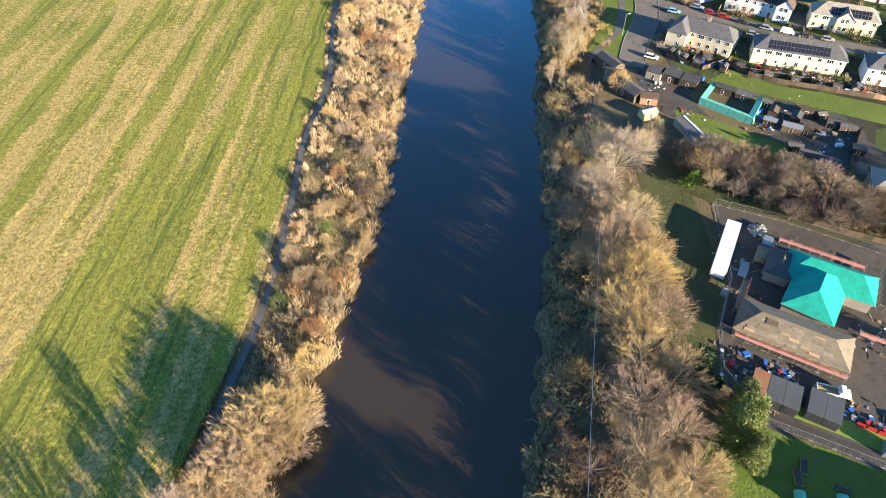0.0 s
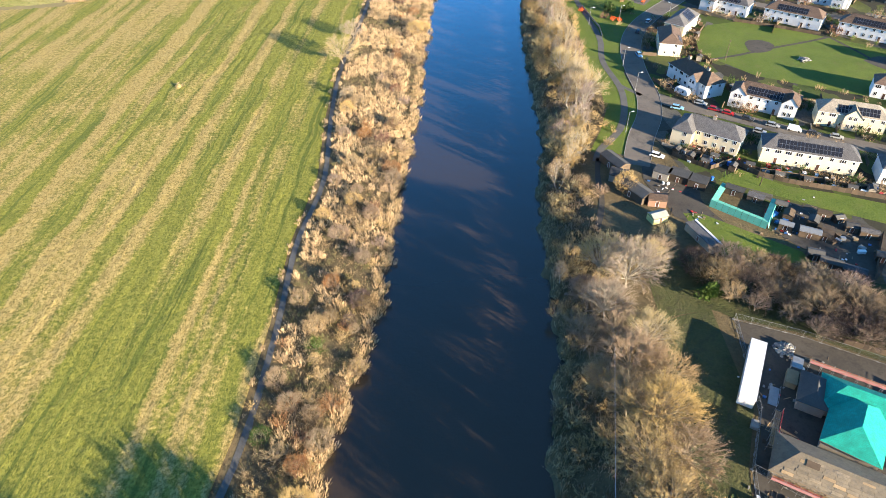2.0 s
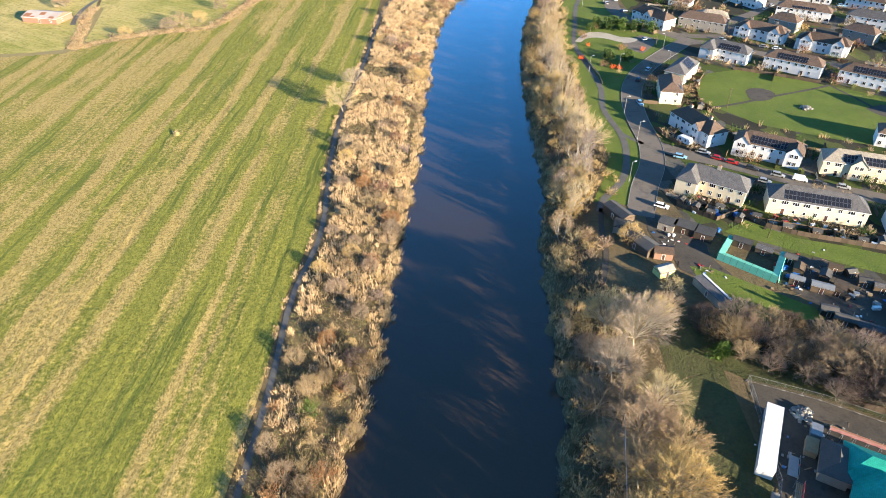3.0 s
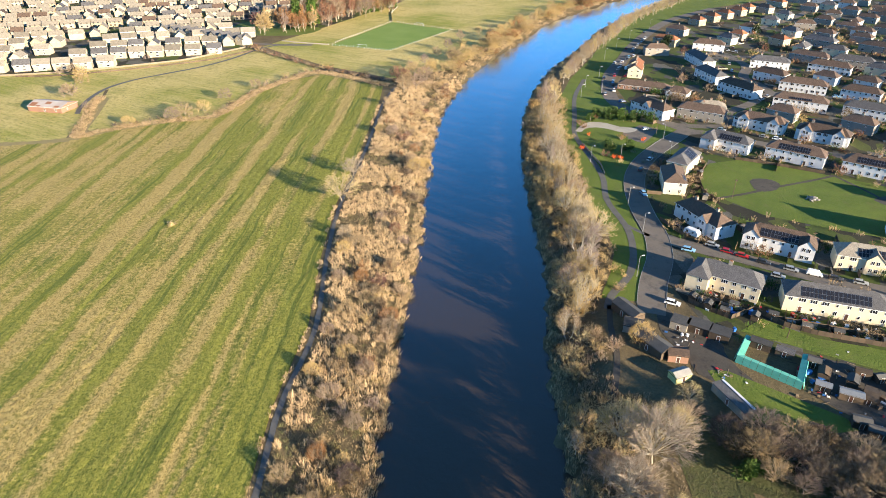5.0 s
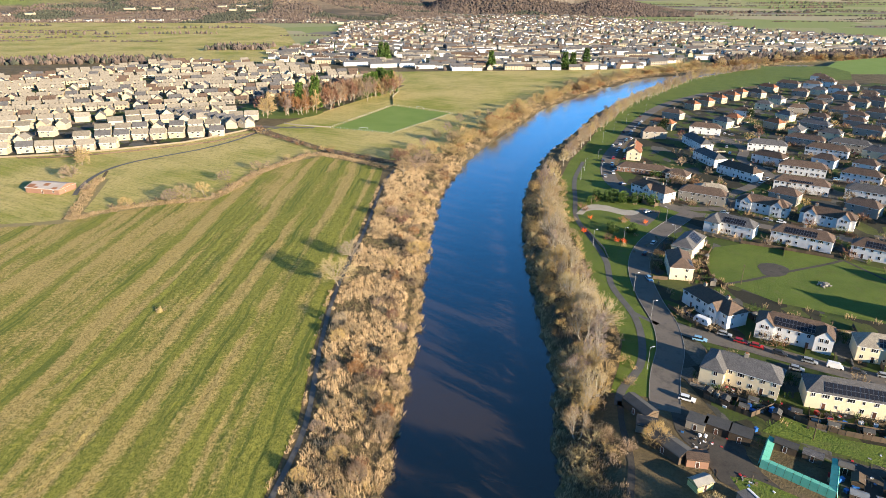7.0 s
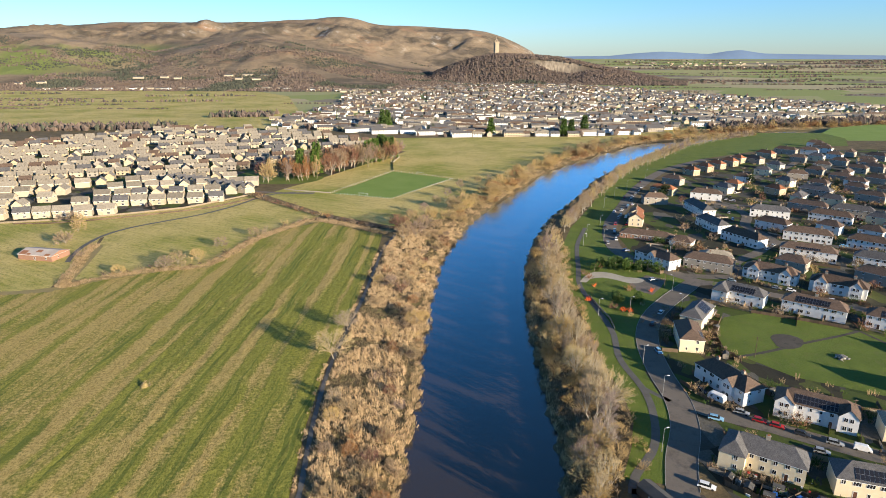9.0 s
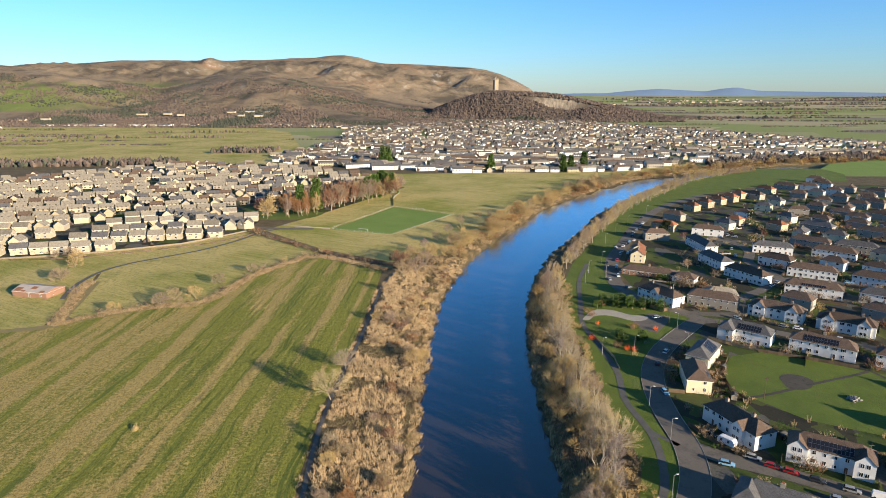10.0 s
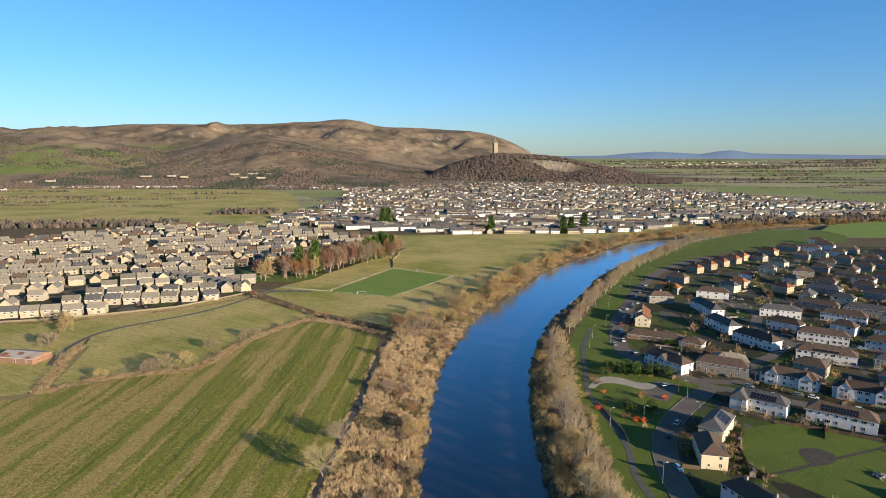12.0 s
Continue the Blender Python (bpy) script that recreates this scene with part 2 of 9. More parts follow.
def water_mat():
    """Peaty water: brown in depth, its rippled surface a mirror that strengthens at low angles."""
    m, nt, b = node_mat("river_water")
    co = add(nt, "ShaderNodeNewGeometry").outputs["Position"]
    n = noise_of(nt, co, 0.02, 3.0)
    nt.links.new(mixed(nt, n, (0.034, 0.024, 0.0155), (0.041, 0.029, 0.0185)), b.inputs["Base Color"])
    b.inputs["Roughness"].default_value, b.inputs["Specular IOR Level"].default_value = 0.6, 0.0
    ripple = calc(nt, "ADD", noise_of(nt, co, 0.8, 3.0), calc(nt, "MULTIPLY", noise_of(nt, co, 0.06, 2.0), 3.0))
    bumped(nt, b, ripple, 0.06)
    wave = b.inputs["Normal"].links[0].from_socket
    # gloss tinted blue, so the tint stands in for bluer reflected sky
    gloss = add(nt, "ShaderNodeBsdfGlossy", Color=(0.8, 0.93, 1.0, 1.0), Roughness=0.17, Normal=wave)
    rise = add(nt, "ShaderNodeFresnel", IOR=1.36)
    amount = ranged(nt, rise.outputs[0], 0.0, 0.40, 0.0, 0.98)
    mix = add(nt, "ShaderNodeMixShader", i0=amount, i1=b.outputs[0], i2=gloss.outputs[0])
    nt.links.new(mix.outputs[0], nt.nodes["Material Output"].inputs["Surface"])
    return m


def crop_mat():
    """Winter field: drilled strips of green shoots between bands of straw-coloured stubble, with wheel marks along the rows."""
    m, nt, b = node_mat("striped_field")
    co = add(nt, "ShaderNodeNewGeometry").outputs["Position"]
    turned = add(nt, "ShaderNodeMapping", Vector=co, Rotation=(0, 0, radians(1.2))).outputs[0]
    sway = add(nt, "ShaderNodeTexNoise", Vector=turned, Scale=0.035, Detail=3.0).outputs[1]
    sway = mixed(nt, 1.0, sway, (5.0, 0.0, 0.0), "MULTIPLY")
    bend = add(nt, "ShaderNodeVectorMath", i0=turned, i1=sway).outputs[0]
    x = add(nt, "ShaderNodeSeparateXYZ", Vector=co).outputs[0]
    bands = noise_of(nt, bend, 1.0, 1.0, 0.5, (0.15, 0.0042, 0))
    patch = noise_of(nt, co, 0.035, 4.0, 0.6)
    rows = noise_of(nt, bend, 1.0, 3.0, 0.6, (0.55, 0.012, 0))
    tuft = noise_of(nt, co, 0.95, 6.0, 0.8)
    lean = ranged(nt, x, -44.0, -110.0, -0.11, 0.0)
    straw = calc(nt, "ADD", calc(nt, "ADD", bands, calc(nt, "MULTIPLY", patch, 0.35)), lean)
    straw = calc(nt, "ADD", straw, calc(nt, "MULTIPLY", calc(nt, "SUBTRACT", tuft, 0.5), 0.45))
    green = mixed(nt, ranged(nt, tuft, 0.38, 0.62), (0.145, 0.152, 0.026), (0.285, 0.27, 0.054))
    green = mixed(nt, ranged(nt, rows, 0.47, 0.39, 0.0, 0.7), green, (0.085, 0.115, 0.022))
    tan = mixed(nt, ranged(nt, tuft, 0.38, 0.62), (0.29, 0.205, 0.072), (0.50, 0.365, 0.135))
    col = mixed(nt, ranged(nt, straw, 0.615, 0.73, 0.0, 0.92), green, tan)
    clod = noise_of(nt, bend, 1.0, 3.0, 0.7, (2.6, 1.5, 2.0))
    # dark gaps: bare soil, plus the shade between tufts put into the colour
    col = mixed(nt, ranged(nt, clod, 0.50, 0.38, 0.0, 0.6), col, (0.06, 0.08, 0.014))
    nt.links.new(col, b.inputs["Base Color"])
    b.inputs["Roughness"].default_value = 0.95
    b.inputs["Specular IOR Level"].default_value = 0.15
    bumped(nt, b, calc(nt, "ADD", calc(nt, "ADD", tuft, clod), calc(nt, "MULTIPLY", rows, 0.5)), 0.3)
    return m


def ground_mat():
    """Rough grass near by; farther off a patchwork of pasture, stubble and plough."""
    m, nt, b = node_mat("rough_grass_plain")
    co = add(nt, "ShaderNodeNewGeometry").outputs["Position"]
    y = add(nt, "ShaderNodeSeparateXYZ", Vector=co).outputs[1]
    fine = noise_of(nt, co, 1.3, 6.0, 0.7)
    big = noise_of(nt, co, 0.1, 4.0)
    scrub = mixed(nt, ranged(nt, calc(nt, "ADD", big, calc(nt, "MULTIPLY", fine, 0.9)), 0.65, 1.2), (0.075, 0.06, 0.034), (0.17, 0.128, 0.07))
    scrub = mixed(nt, ranged(nt, noise_of(nt, co, 0.25, 5.0, 0.7), 0.54, 0.68, 0.0, 0.3), scrub, (0.085, 0.085, 0.036))
    cells = nt.nodes.new("ShaderNodeTexVoronoi")
    nt.links.new(add(nt, "ShaderNodeMapping", Vector=co, Scale=(0.0032, 0.0058, 0), Rotation=(0, 0, 0.3)).outputs[0], cells.inputs["Vector"])
    cells.inputs["Scale"].default_value = 1.0
    pick = add(nt, "ShaderNodeSeparateColor", Color=cells.outputs["Color"]).outputs[0]
    ramp = nt.nodes.new("ShaderNodeValToRGB")
    nt.links.new(pick, ramp.inputs[0])
    ramp.color_ramp.interpolation = "CONSTANT"
    stops = ((0.0, (0.27, 0.30, 0.10)), (0.4, (0.34, 0.33, 0.15)), (0.62, (0.43, 0.36, 0.21)), (0.85, (0.24, 0.20, 0.15)))
    while len(ramp.color_ramp.elements) < len(stops):
        ramp.color_ramp.elements.new(0.5)
    for e, (p, c) in zip(ramp.color_ramp.elements, stops):
        e.position, e.color = p, (*c, 1)
    fields = mixed(nt, ranged(nt, fine, 0.3, 0.7, 0.0, 0.35), ramp.outputs[0], (0.10, 0.10, 0.05))
    nt.links.new(mixed(nt, ranged(nt, y, 950, 1250), scrub, fields), b.inputs["Base Color"])
    b.inputs["Roughness"].default_value = 0.95
    b.inputs["Specular IOR Level"].default_value = 0.15
    bumped(nt, b, fine, 0.4)
    return m


def hill_mat():
    """Winter hill: tawny grass and bracken, dark heather patches, grey crags on steep ground."""
    m, nt, b = node_mat("hill_grass")
    geo = add(nt, "ShaderNodeNewGeometry")
    co = geo.outputs["Position"]
    n1, n2 = noise_of(nt, co, 0.0028, 6.0, 0.65), noise_of(nt, co, 0.024, 8.0, 0.75)
    col = mixed(nt, ranged(nt, calc(nt, "ADD", n1, calc(nt, "MULTIPLY", n2, 0.7)), 0.7, 1.0), (0.165, 0.128, 0.09), (0.285, 0.215, 0.142))
    col = mixed(nt, ranged(nt, noise_of(nt, co, 0.005, 5.0), 0.56, 0.68, 0.0, 0.7), col, (0.26, 0.155, 0.095))
    gorse = ranged(nt, calc(nt, "ADD", noise_of(nt, co, 0.0045, 7.0, 0.7), calc(nt, "MULTIPLY", n2, 0.35)), 0.66, 0.76, 0.0, 0.8)
    col = mixed(nt, gorse, col, (0.085, 0.072, 0.055))
    xy = add(nt, "ShaderNodeSeparateXYZ", Vector=co)
    west = calc(nt, "MULTIPLY", ranged(nt, xy.outputs[0], -1250, -1450), ranged(nt, xy.outputs[2], 150, 110))
    col = mixed(nt, calc(nt, "MULTIPLY", west, ranged(nt, noise_of(nt, co, 0.004, 3.0), 0.44, 0.5)), col, (0.16, 0.19, 0.06))
    up = add(nt, "ShaderNodeSeparateXYZ", Vector=geo.outputs["Normal"]).outputs[2]
    rock = calc(nt, "MULTIPLY", ranged(nt, up, 0.93, 0.84), ranged(nt, n2, 0.5, 0.62))
    col = mixed(nt, rock, col, (0.36, 0.335, 0.31))
    nt.links.new(col, b.inputs["Base Color"])
    b.inputs["Roughness"].default_value = 0.95
    b.inputs["Specular IOR Level"].default_value = 0.1
    bumped(nt, b, n2, 12.0, 0.8)
    return m


def pasture_mat():
    """Faded winter grass: yellow-green and tan drifts, greener damp patches and faint mowing lines."""
    m, nt, b = node_mat("pasture")
    co = add(nt, "ShaderNodeNewGeometry").outputs["Position"]
    fine, big = noise_of(nt, co, 0.9, 6.0, 0.75), noise_of(nt, co, 0.013, 4.0, 0.6)
    lines = noise_of(nt, add(nt, "ShaderNodeMapping", Vector=co, Rotation=(0, 0, radians(28))).outputs[0], 1.0, 4.0, 0.7, (0.02, 0.3, 0))
    f = calc(nt, "ADD", calc(nt, "ADD", big, calc(nt, "MULTIPLY", lines, 0.55)), calc(nt, "MULTIPLY", fine, 0.45))
    col = mixed(nt, ranged(nt, f, 0.80, 1.08), (0.235, 0.245, 0.042), (0.49, 0.385, 0.145))
    col = mixed(nt, ranged(nt, noise_of(nt, co, 0.05, 5.0, 0.7), 0.55, 0.68, 0.0, 0.55), col, (0.15, 0.165, 0.04))
    col = mixed(nt, ranged(nt, noise_of(nt, co, 0.45, 6.0, 0.8), 0.5, 0.36, 0.0, 0.7), col, (0.12, 0.125, 0.035))
    nt.links.new(col, b.inputs["Base Color"])
    b.inputs["Roughness"].default_value = 0.95
    b.inputs["Specular IOR Level"].default_value = 0.15
    bumped(nt, b, fine, 0.4)
    return m


M_PASTURE = pasture_mat()


def yard_mat():
    """Plots of lawn, slabs, gravel and dug soil, parcelled like back gardens."""
    m, nt, b = node_mat("garden_ground")
    co = add(nt, "ShaderNodeNewGeometry").outputs["Position"]
    cells = nt.nodes.new("ShaderNodeTexVoronoi")
    cells.distance = "MANHATTAN"
    nt.links.new(add(nt, "ShaderNodeMapping", Vector=co, Scale=(0.11, 0.075, 0), Rotation=(0, 0, 0.6)).outputs[0], cells.inputs["Vector"])
    cells.inputs["Scale"].default_value = 1.0
    pick = add(nt, "ShaderNodeSeparateColor", Color=cells.outputs["Color"]).outputs[0]
    ramp = nt.nodes.new("ShaderNodeValToRGB")
    nt.links.new(pick, ramp.inputs[0])
    ramp.color_ramp.interpolation = "CONSTANT"
    stops = ((0.0, (0.068, 0.098, 0.018)), (0.3, (0.045, 0.041, 0.027)), (0.5, (0.08, 0.075, 0.068)), (0.66, (0.034, 0.03, 0.023)), (0.8, (0.09, 0.105, 0.026)), (0.92, (0.14, 0.128, 0.112)))
    while len(ramp.color_ramp.elements) < len(stops):
        ramp.color_ramp.elements.new(0.5)
    for e, (p, c) in zip(ramp.color_ramp.elements, stops):
        e.position, e.color = p, (*c, 1)
    fine = noise_of(nt, co, 1.4, 6.0, 0.7)
    col = mixed(nt, ranged(nt, fine, 0.35, 0.65, 0.0, 0.6), ramp.outputs[0], (0.05, 0.05, 0.03))
    nt.links.new(col, b.inputs["Base Color"])
    b.inputs["Roughness"].default_value = 0.95
    b.inputs["Specular IOR Level"].default_value = 0.15
    bumped(nt, b, fine, 0.12)
    return m


M_YARD = yard_mat()
M_WATER, M_CROP, M_GROUND, M_HILL = water_mat(), crop_mat(), ground_mat(), hill_mat()
M_WOOD = surface("winter_woodland", (0.125, 0.092, 0.077), (0.09, 0.07, 0.06), 0.006, 0.08, 0.95, 0.0, 0.0, 0.0, 0.25)
M_WOOD_GREEN = surface("conifer_woodland", (0.06, 0.064, 0.046), (0.046, 0.05, 0.038), 0.006, 0.08, 0.95, 0.0, 0.0, 0.0, 0.25)


def crag_mat():
    """Bare rock where it is steep, leaf litter elsewhere."""
    m, nt, b = node_mat("crag_rock")
    geo = add(nt, "ShaderNodeNewGeometry")
    co = geo.outputs["Position"]
    streak = noise_of(nt, co, 1.0, 5.0, 0.65, (0.09, 0.09, 0.02))
    rock = mixed(nt, ranged(nt, streak, 0.35, 0.65), (0.12, 0.10, 0.08), (0.36, 0.305, 0.235))
    up = add(nt, "ShaderNodeSeparateXYZ", Vector=geo.outputs["Normal"]).outputs[2]
    nt.links.new(mixed(nt, ranged(nt, up, 0.86, 0.72), (0.075, 0.058, 0.042), rock), b.inputs["Base Color"])
    b.inputs["Roughness"].default_value = 0.95
    bumped(nt, b, streak, 3.0)
    return m


M_CRAG = crag_mat()
M_SHEET = surface("weathered_sheet_roof", (0.45, 0.40, 0.36), (0.34, 0.28, 0.24), 0.15, 2.0, 0.8, 0.01)
M_SAND = surface("old_sandstone", (0.33, 0.27, 0.19), (0.26, 0.21, 0.15), 0.1, 1.0, 0.95, 0.02)
# the blue of far haze, put into the colour of the backdrop hills
M_FAR_HAZE = surface("haze_blue_hills", (0.10, 0.155, 0.25), (0.085, 0.13, 0.22), 0.001, 0.006, 1.0, 0.0)

# ---- tools ----
class Shape:
    """Collects corners and faces for one mesh."""

    def __init__(self):
        self.v, self.f, self.m = [], [], []

    def poly(self, pts, mat=0):
        i = len(self.v)
        self.v += [tuple(p) for p in pts]
        self.f.append(tuple(range(i, i + len(pts))))
        self.m.append(mat)
        return self

    def box(self, x0, y0, z0, x1, y1, z1, mat=0, at=None):
        c = [(x, y, z) for z in (z0, z1) for x, y in ((x0, y0), (x1, y0), (x1, y1), (x0, y1))]
        if at:
            c = [at @ Vector(p) for p in c]
        i = len(self.v)
        self.v += [tuple(p) for p in c]
        for q in ((3, 2, 1, 0), (4, 5, 6, 7), (0, 1, 5, 4), (1, 2, 6, 5), (2, 3, 7, 6), (3, 0, 4, 7)):
            self.f.append(tuple(i + k for k in q))
            self.m.append(mat)
        return self

    def tube(self, p, q, r0, r1, n=6, mat=0, caps=True):
        p, q = Vector(p), Vector(q)
        w = (q - p).normalized()
        u = w.orthogonal().normalized()
        s = w.cross(u)
        i = len(self.v)
        for c, r in ((p, r0), (q, r1)):
            for k in range(n):
                a = 2 * math.pi * k / n
                self.v.append(tuple(c + (u * math.cos(a) + s * math.sin(a)) * r))
        for k in range(n):
            self.f.append((i + k, i + (k + 1) % n, i + n + (k + 1) % n, i + n + k))
            self.m.append(mat)
        if caps:
            self.f += [tuple(range(i + n - 1, i - 1, -1)), tuple(range(i + n, i + 2 * n))]
            self.m += [mat, mat]
        return self

    def mesh(self, name, mats, smooth=False):
        me = bpy.data.meshes.new(name)
        me.from_pydata(self.v, [], self.f)
        for m in mats if isinstance(mats, (list, tuple)) else [mats]:
            me.materials.append(m)
        if any(self.m):
            me.polygons.foreach_set("material_index", self.m)
        if smooth:
            me.shade_smooth()
        me.update()
        return me


def part(name, shape, mats, parent, label="", at=None, smooth=False):
    me = shape if isinstance(shape, bpy.types.Mesh) else shape.mesh(name, mats, smooth)
    ob = new(name, me)
    ob.parent = parent
    if at is not None:
        ob.matrix_basis = at
    return tagged(ob, label)


def thing(name, m, label, category, group="", kind=""):
    ob = new(name)
    ob.empty_display_size = 0.5
    ob.matrix_basis = m
    return tagged(ob, label, category, group, kind)


def solid(name, shape, mats, m, label, category, group="", kind="", smooth=False):
    ob = new(name, shape if isinstance(shape, bpy.types.Mesh) else shape.mesh(name, mats, smooth))
    ob.matrix_basis = m
    return tagged(ob, label, category, group, kind)


def curve(points, step=3.0):
    """A smooth line through the points (Catmull-Rom), sampled about every step metres."""
    P = np.array(points, float)
    P = np.vstack([2 * P[0] - P[1], P, 2 * P[-1] - P[-2]])
    out = []
    for i in range(1, len(P) - 2):
        a, b, c, d = P[i - 1:i + 3]
        n = max(2, int(np.linalg.norm(c - b) / step))
        for t in np.linspace(0, 1, n, endpoint=False):
            out.append(0.5 * (2 * b + (c - a) * t + (2 * a - 5 * b + 4 * c - d) * t * t + (3 * b - a - 3 * c + d) * t ** 3))
    out.append(P[-2])
    return np.array(out)


def inside(x, y, poly):
    r, j = False, len(poly) - 1
    for i in range(len(poly)):
        (xi, yi), (xj, yj) = poly[i], poly[j]
        if (yi > y) != (yj > y) and x < (xj - xi) * (y - yi) / (yj - yi) + xi:
            r = not r
        j = i
    return r


def frac(x, y, seed=0.0, size=10.0):
    """Smooth noise, about -1 to 1."""
    return noise.noise((x / size, y / size, seed))

# ---- the river's course: x, y, half the width ----
COURSE = curve([(-60, -160, 23), (-38, -70, 23), (-20, 0, 23), (-9, 46, 22.5), (-4.6, 64, 22), (0, 94, 21.7), (4.2, 118, 21.8), (5, 142, 21.2), (6.2, 180, 21.3),
                (9, 206, 22.5), (10, 240, 22), (10.5, 300, 22.3), (13, 343, 23), (20, 400, 24), (42, 482, 24), (76, 560, 25), (120, 660, 25), (208, 792, 24),
                (270, 855, 24), (347, 905, 23), (438, 962, 22), (560, 1010, 22), (760, 1040, 22), (1000, 1050, 22)], 5.0)
WATER_Z, LEFT_Z, RIGHT_Z = -3.0, 0.0, 3.0


def across(X, Y):
    """Signed distance from the river's middle (right of it positive) and half its width, for arrays of points."""
    X, Y = np.asarray(X, float), np.asarray(Y, float)
    best, s, hw = np.full(X.shape, 1e18), np.zeros(X.shape), np.zeros(X.shape)
    for a, b in zip(COURSE[:-1], COURSE[1:]):
        dx, dy = b[0] - a[0], b[1] - a[1]
        l2 = dx * dx + dy * dy
        t = np.clip(((X - a[0]) * dx + (Y - a[1]) * dy) / l2, 0, 1)
        ex, ey = X - a[0] - t * dx, Y - a[1] - t * dy
        d = ex * ex + ey * ey
        near = d < best
        best = np.where(near, d, best)
        s = np.where(near, np.sign(ex * dy - ey * dx) * np.sqrt(d), s)
        hw = np.where(near, a[2] + t * (b[2] - a[2]), hw)
    return s, hw


def smooth(v, a, b):
    t = np.clip((v - a) / (b - a), 0, 1)
    return t * t * (3 - 2 * t)


def wobble(X, Y):
    return 0.9 * np.sin(X * 0.21 + Y * 0.33) + 0.7 * np.sin(Y * 0.71 - X * 0.4) + 0.5 * np.sin(Y * 1.57 + 2.0)


def land(X, Y):
    """Height of the ground."""
    X, Y = np.asarray(X, float), np.asarray(Y, float)
    s, hw = across(X, Y)
    e = np.abs(s) - hw + wobble(X, Y)
    left = np.interp(e, [-7, -1, 0, 1.5, 6, 24], [-5, -3.7, -3, -2.1, -1.2, LEFT_Z])
    top = RIGHT_Z * (1 - smooth(Y, 820, 1000))
    rise = np.interp(e, [-7, -1, 0, 1.5, 8, 14], [-5, -3.7, -3, -1.9, 0.6, 3])
    right = np.where(rise > 0, rise * top / RIGHT_Z, rise)
    z = np.where(s < 0, left, right)
    far = smooth(Y, 2900, 4900) * 62 * smooth(X, -400, 500)
    return z + far


SEG_A, SEG_D = COURSE[:-1], COURSE[1:] - COURSE[:-1]
SEG_L2 = SEG_D[:, 0] ** 2 + SEG_D[:, 1] ** 2


def land_at(x, y):
    """Height of the ground at one place."""
    if y > 1400:
        return float(smooth(y, 2900, 4900) * 62 * smooth(x, -400, 500))
    t = np.clip(((x - SEG_A[:, 0]) * SEG_D[:, 0] + (y - SEG_A[:, 1]) * SEG_D[:, 1]) / SEG_L2, 0, 1)
    ex, ey = x - SEG_A[:, 0] - t * SEG_D[:, 0], y - SEG_A[:, 1] - t * SEG_D[:, 1]
    d = ex * ex + ey * ey
    k = int(np.argmin(d))
    left = ex[k] * SEG_D[k, 1] - ey[k] * SEG_D[k, 0] < 0
    e = math.sqrt(d[k]) - (SEG_A[k, 2] + t[k] * SEG_D[k, 2]) + float(wobble(x, y))
    if left:
        return float(np.interp(e, [-7, -1, 0, 1.5, 6, 24], [-5, -3.7, -3, -2.1, -1.2, LEFT_Z]))
    rise = float(np.interp(e, [-7, -1, 0, 1.5, 8, 14], [-5, -3.7, -3, -1.9, 0.6, 3]))
    return rise * (1 - float(smooth(y, 820, 1000))) if rise > 0 else rise


def spaced(lo, hi, marks):
    """Grid lines: marks are (from, to, step); steps grow outside."""
    a, b, st = marks
    mid = list(np.arange(a, b + st / 2, st))
    down, up, k = [], [], st
    x = a
    while x > lo:
        k *= 1.16
        x -= k
        down.append(max(x, lo))
    x, k = mid[-1], st
    while x < hi:
        k *= 1.16
        x += k
        up.append(min(x, hi))
    return np.array(down[::-1] + mid + up)


def grid_mesh(name, xs, ys, zs, mat, smooth_it=True):
    nx, ny = len(xs), len(ys)
    X, Y = np.meshgrid(xs, ys)
    me = bpy.data.meshes.new(name)
    verts = np.stack([X, Y, zs], -1).reshape(-1, 3)
    i = np.arange(nx * ny).reshape(ny, nx)
    faces = np.stack([i[:-1, :-1], i[:-1, 1:], i[1:, 1:], i[1:, :-1]], -1).reshape(-1, 4)
    me.from_pydata(verts.tolist(), [], faces.tolist())
    me.materials.append(mat)
    if smooth_it:
        me.shade_smooth()
    return me


gx, gy = spaced(-3900, 3900, (-44, 66, 2.0)), spaced(-700, 4890, (20, 520, 2.5))
GX, GY = np.meshgrid(gx, gy)
tagged(new("ground", grid_mesh("ground", gx, gy, land(GX, GY), M_GROUND)), "flat flood plain of rough winter grass with river banks", "ground", kind="structure")

# water: a flat sheet between the banks
wl = Shape()
dirs = np.gradient(COURSE[:, :2], axis=0)
dirs /= np.linalg.norm(dirs, axis=1)[:, None]
for k in range(len(COURSE) - 1):
    q = []
    for j, sgn in ((k, -1), (k, 1), (k + 1, 1), (k + 1, -1)):
        n = np.array((dirs[j][1], -dirs[j][0])) * (COURSE[j][2] + 5) * sgn
        q.append((COURSE[j][0] + n[0], COURSE[j][1] + n[1], WATER_Z))
    wl.poly(q)
tagged(new("river_water", wl.mesh("river_water", M_WATER)), "dark calm peaty river reflecting the blue sky", "river", kind="structure")


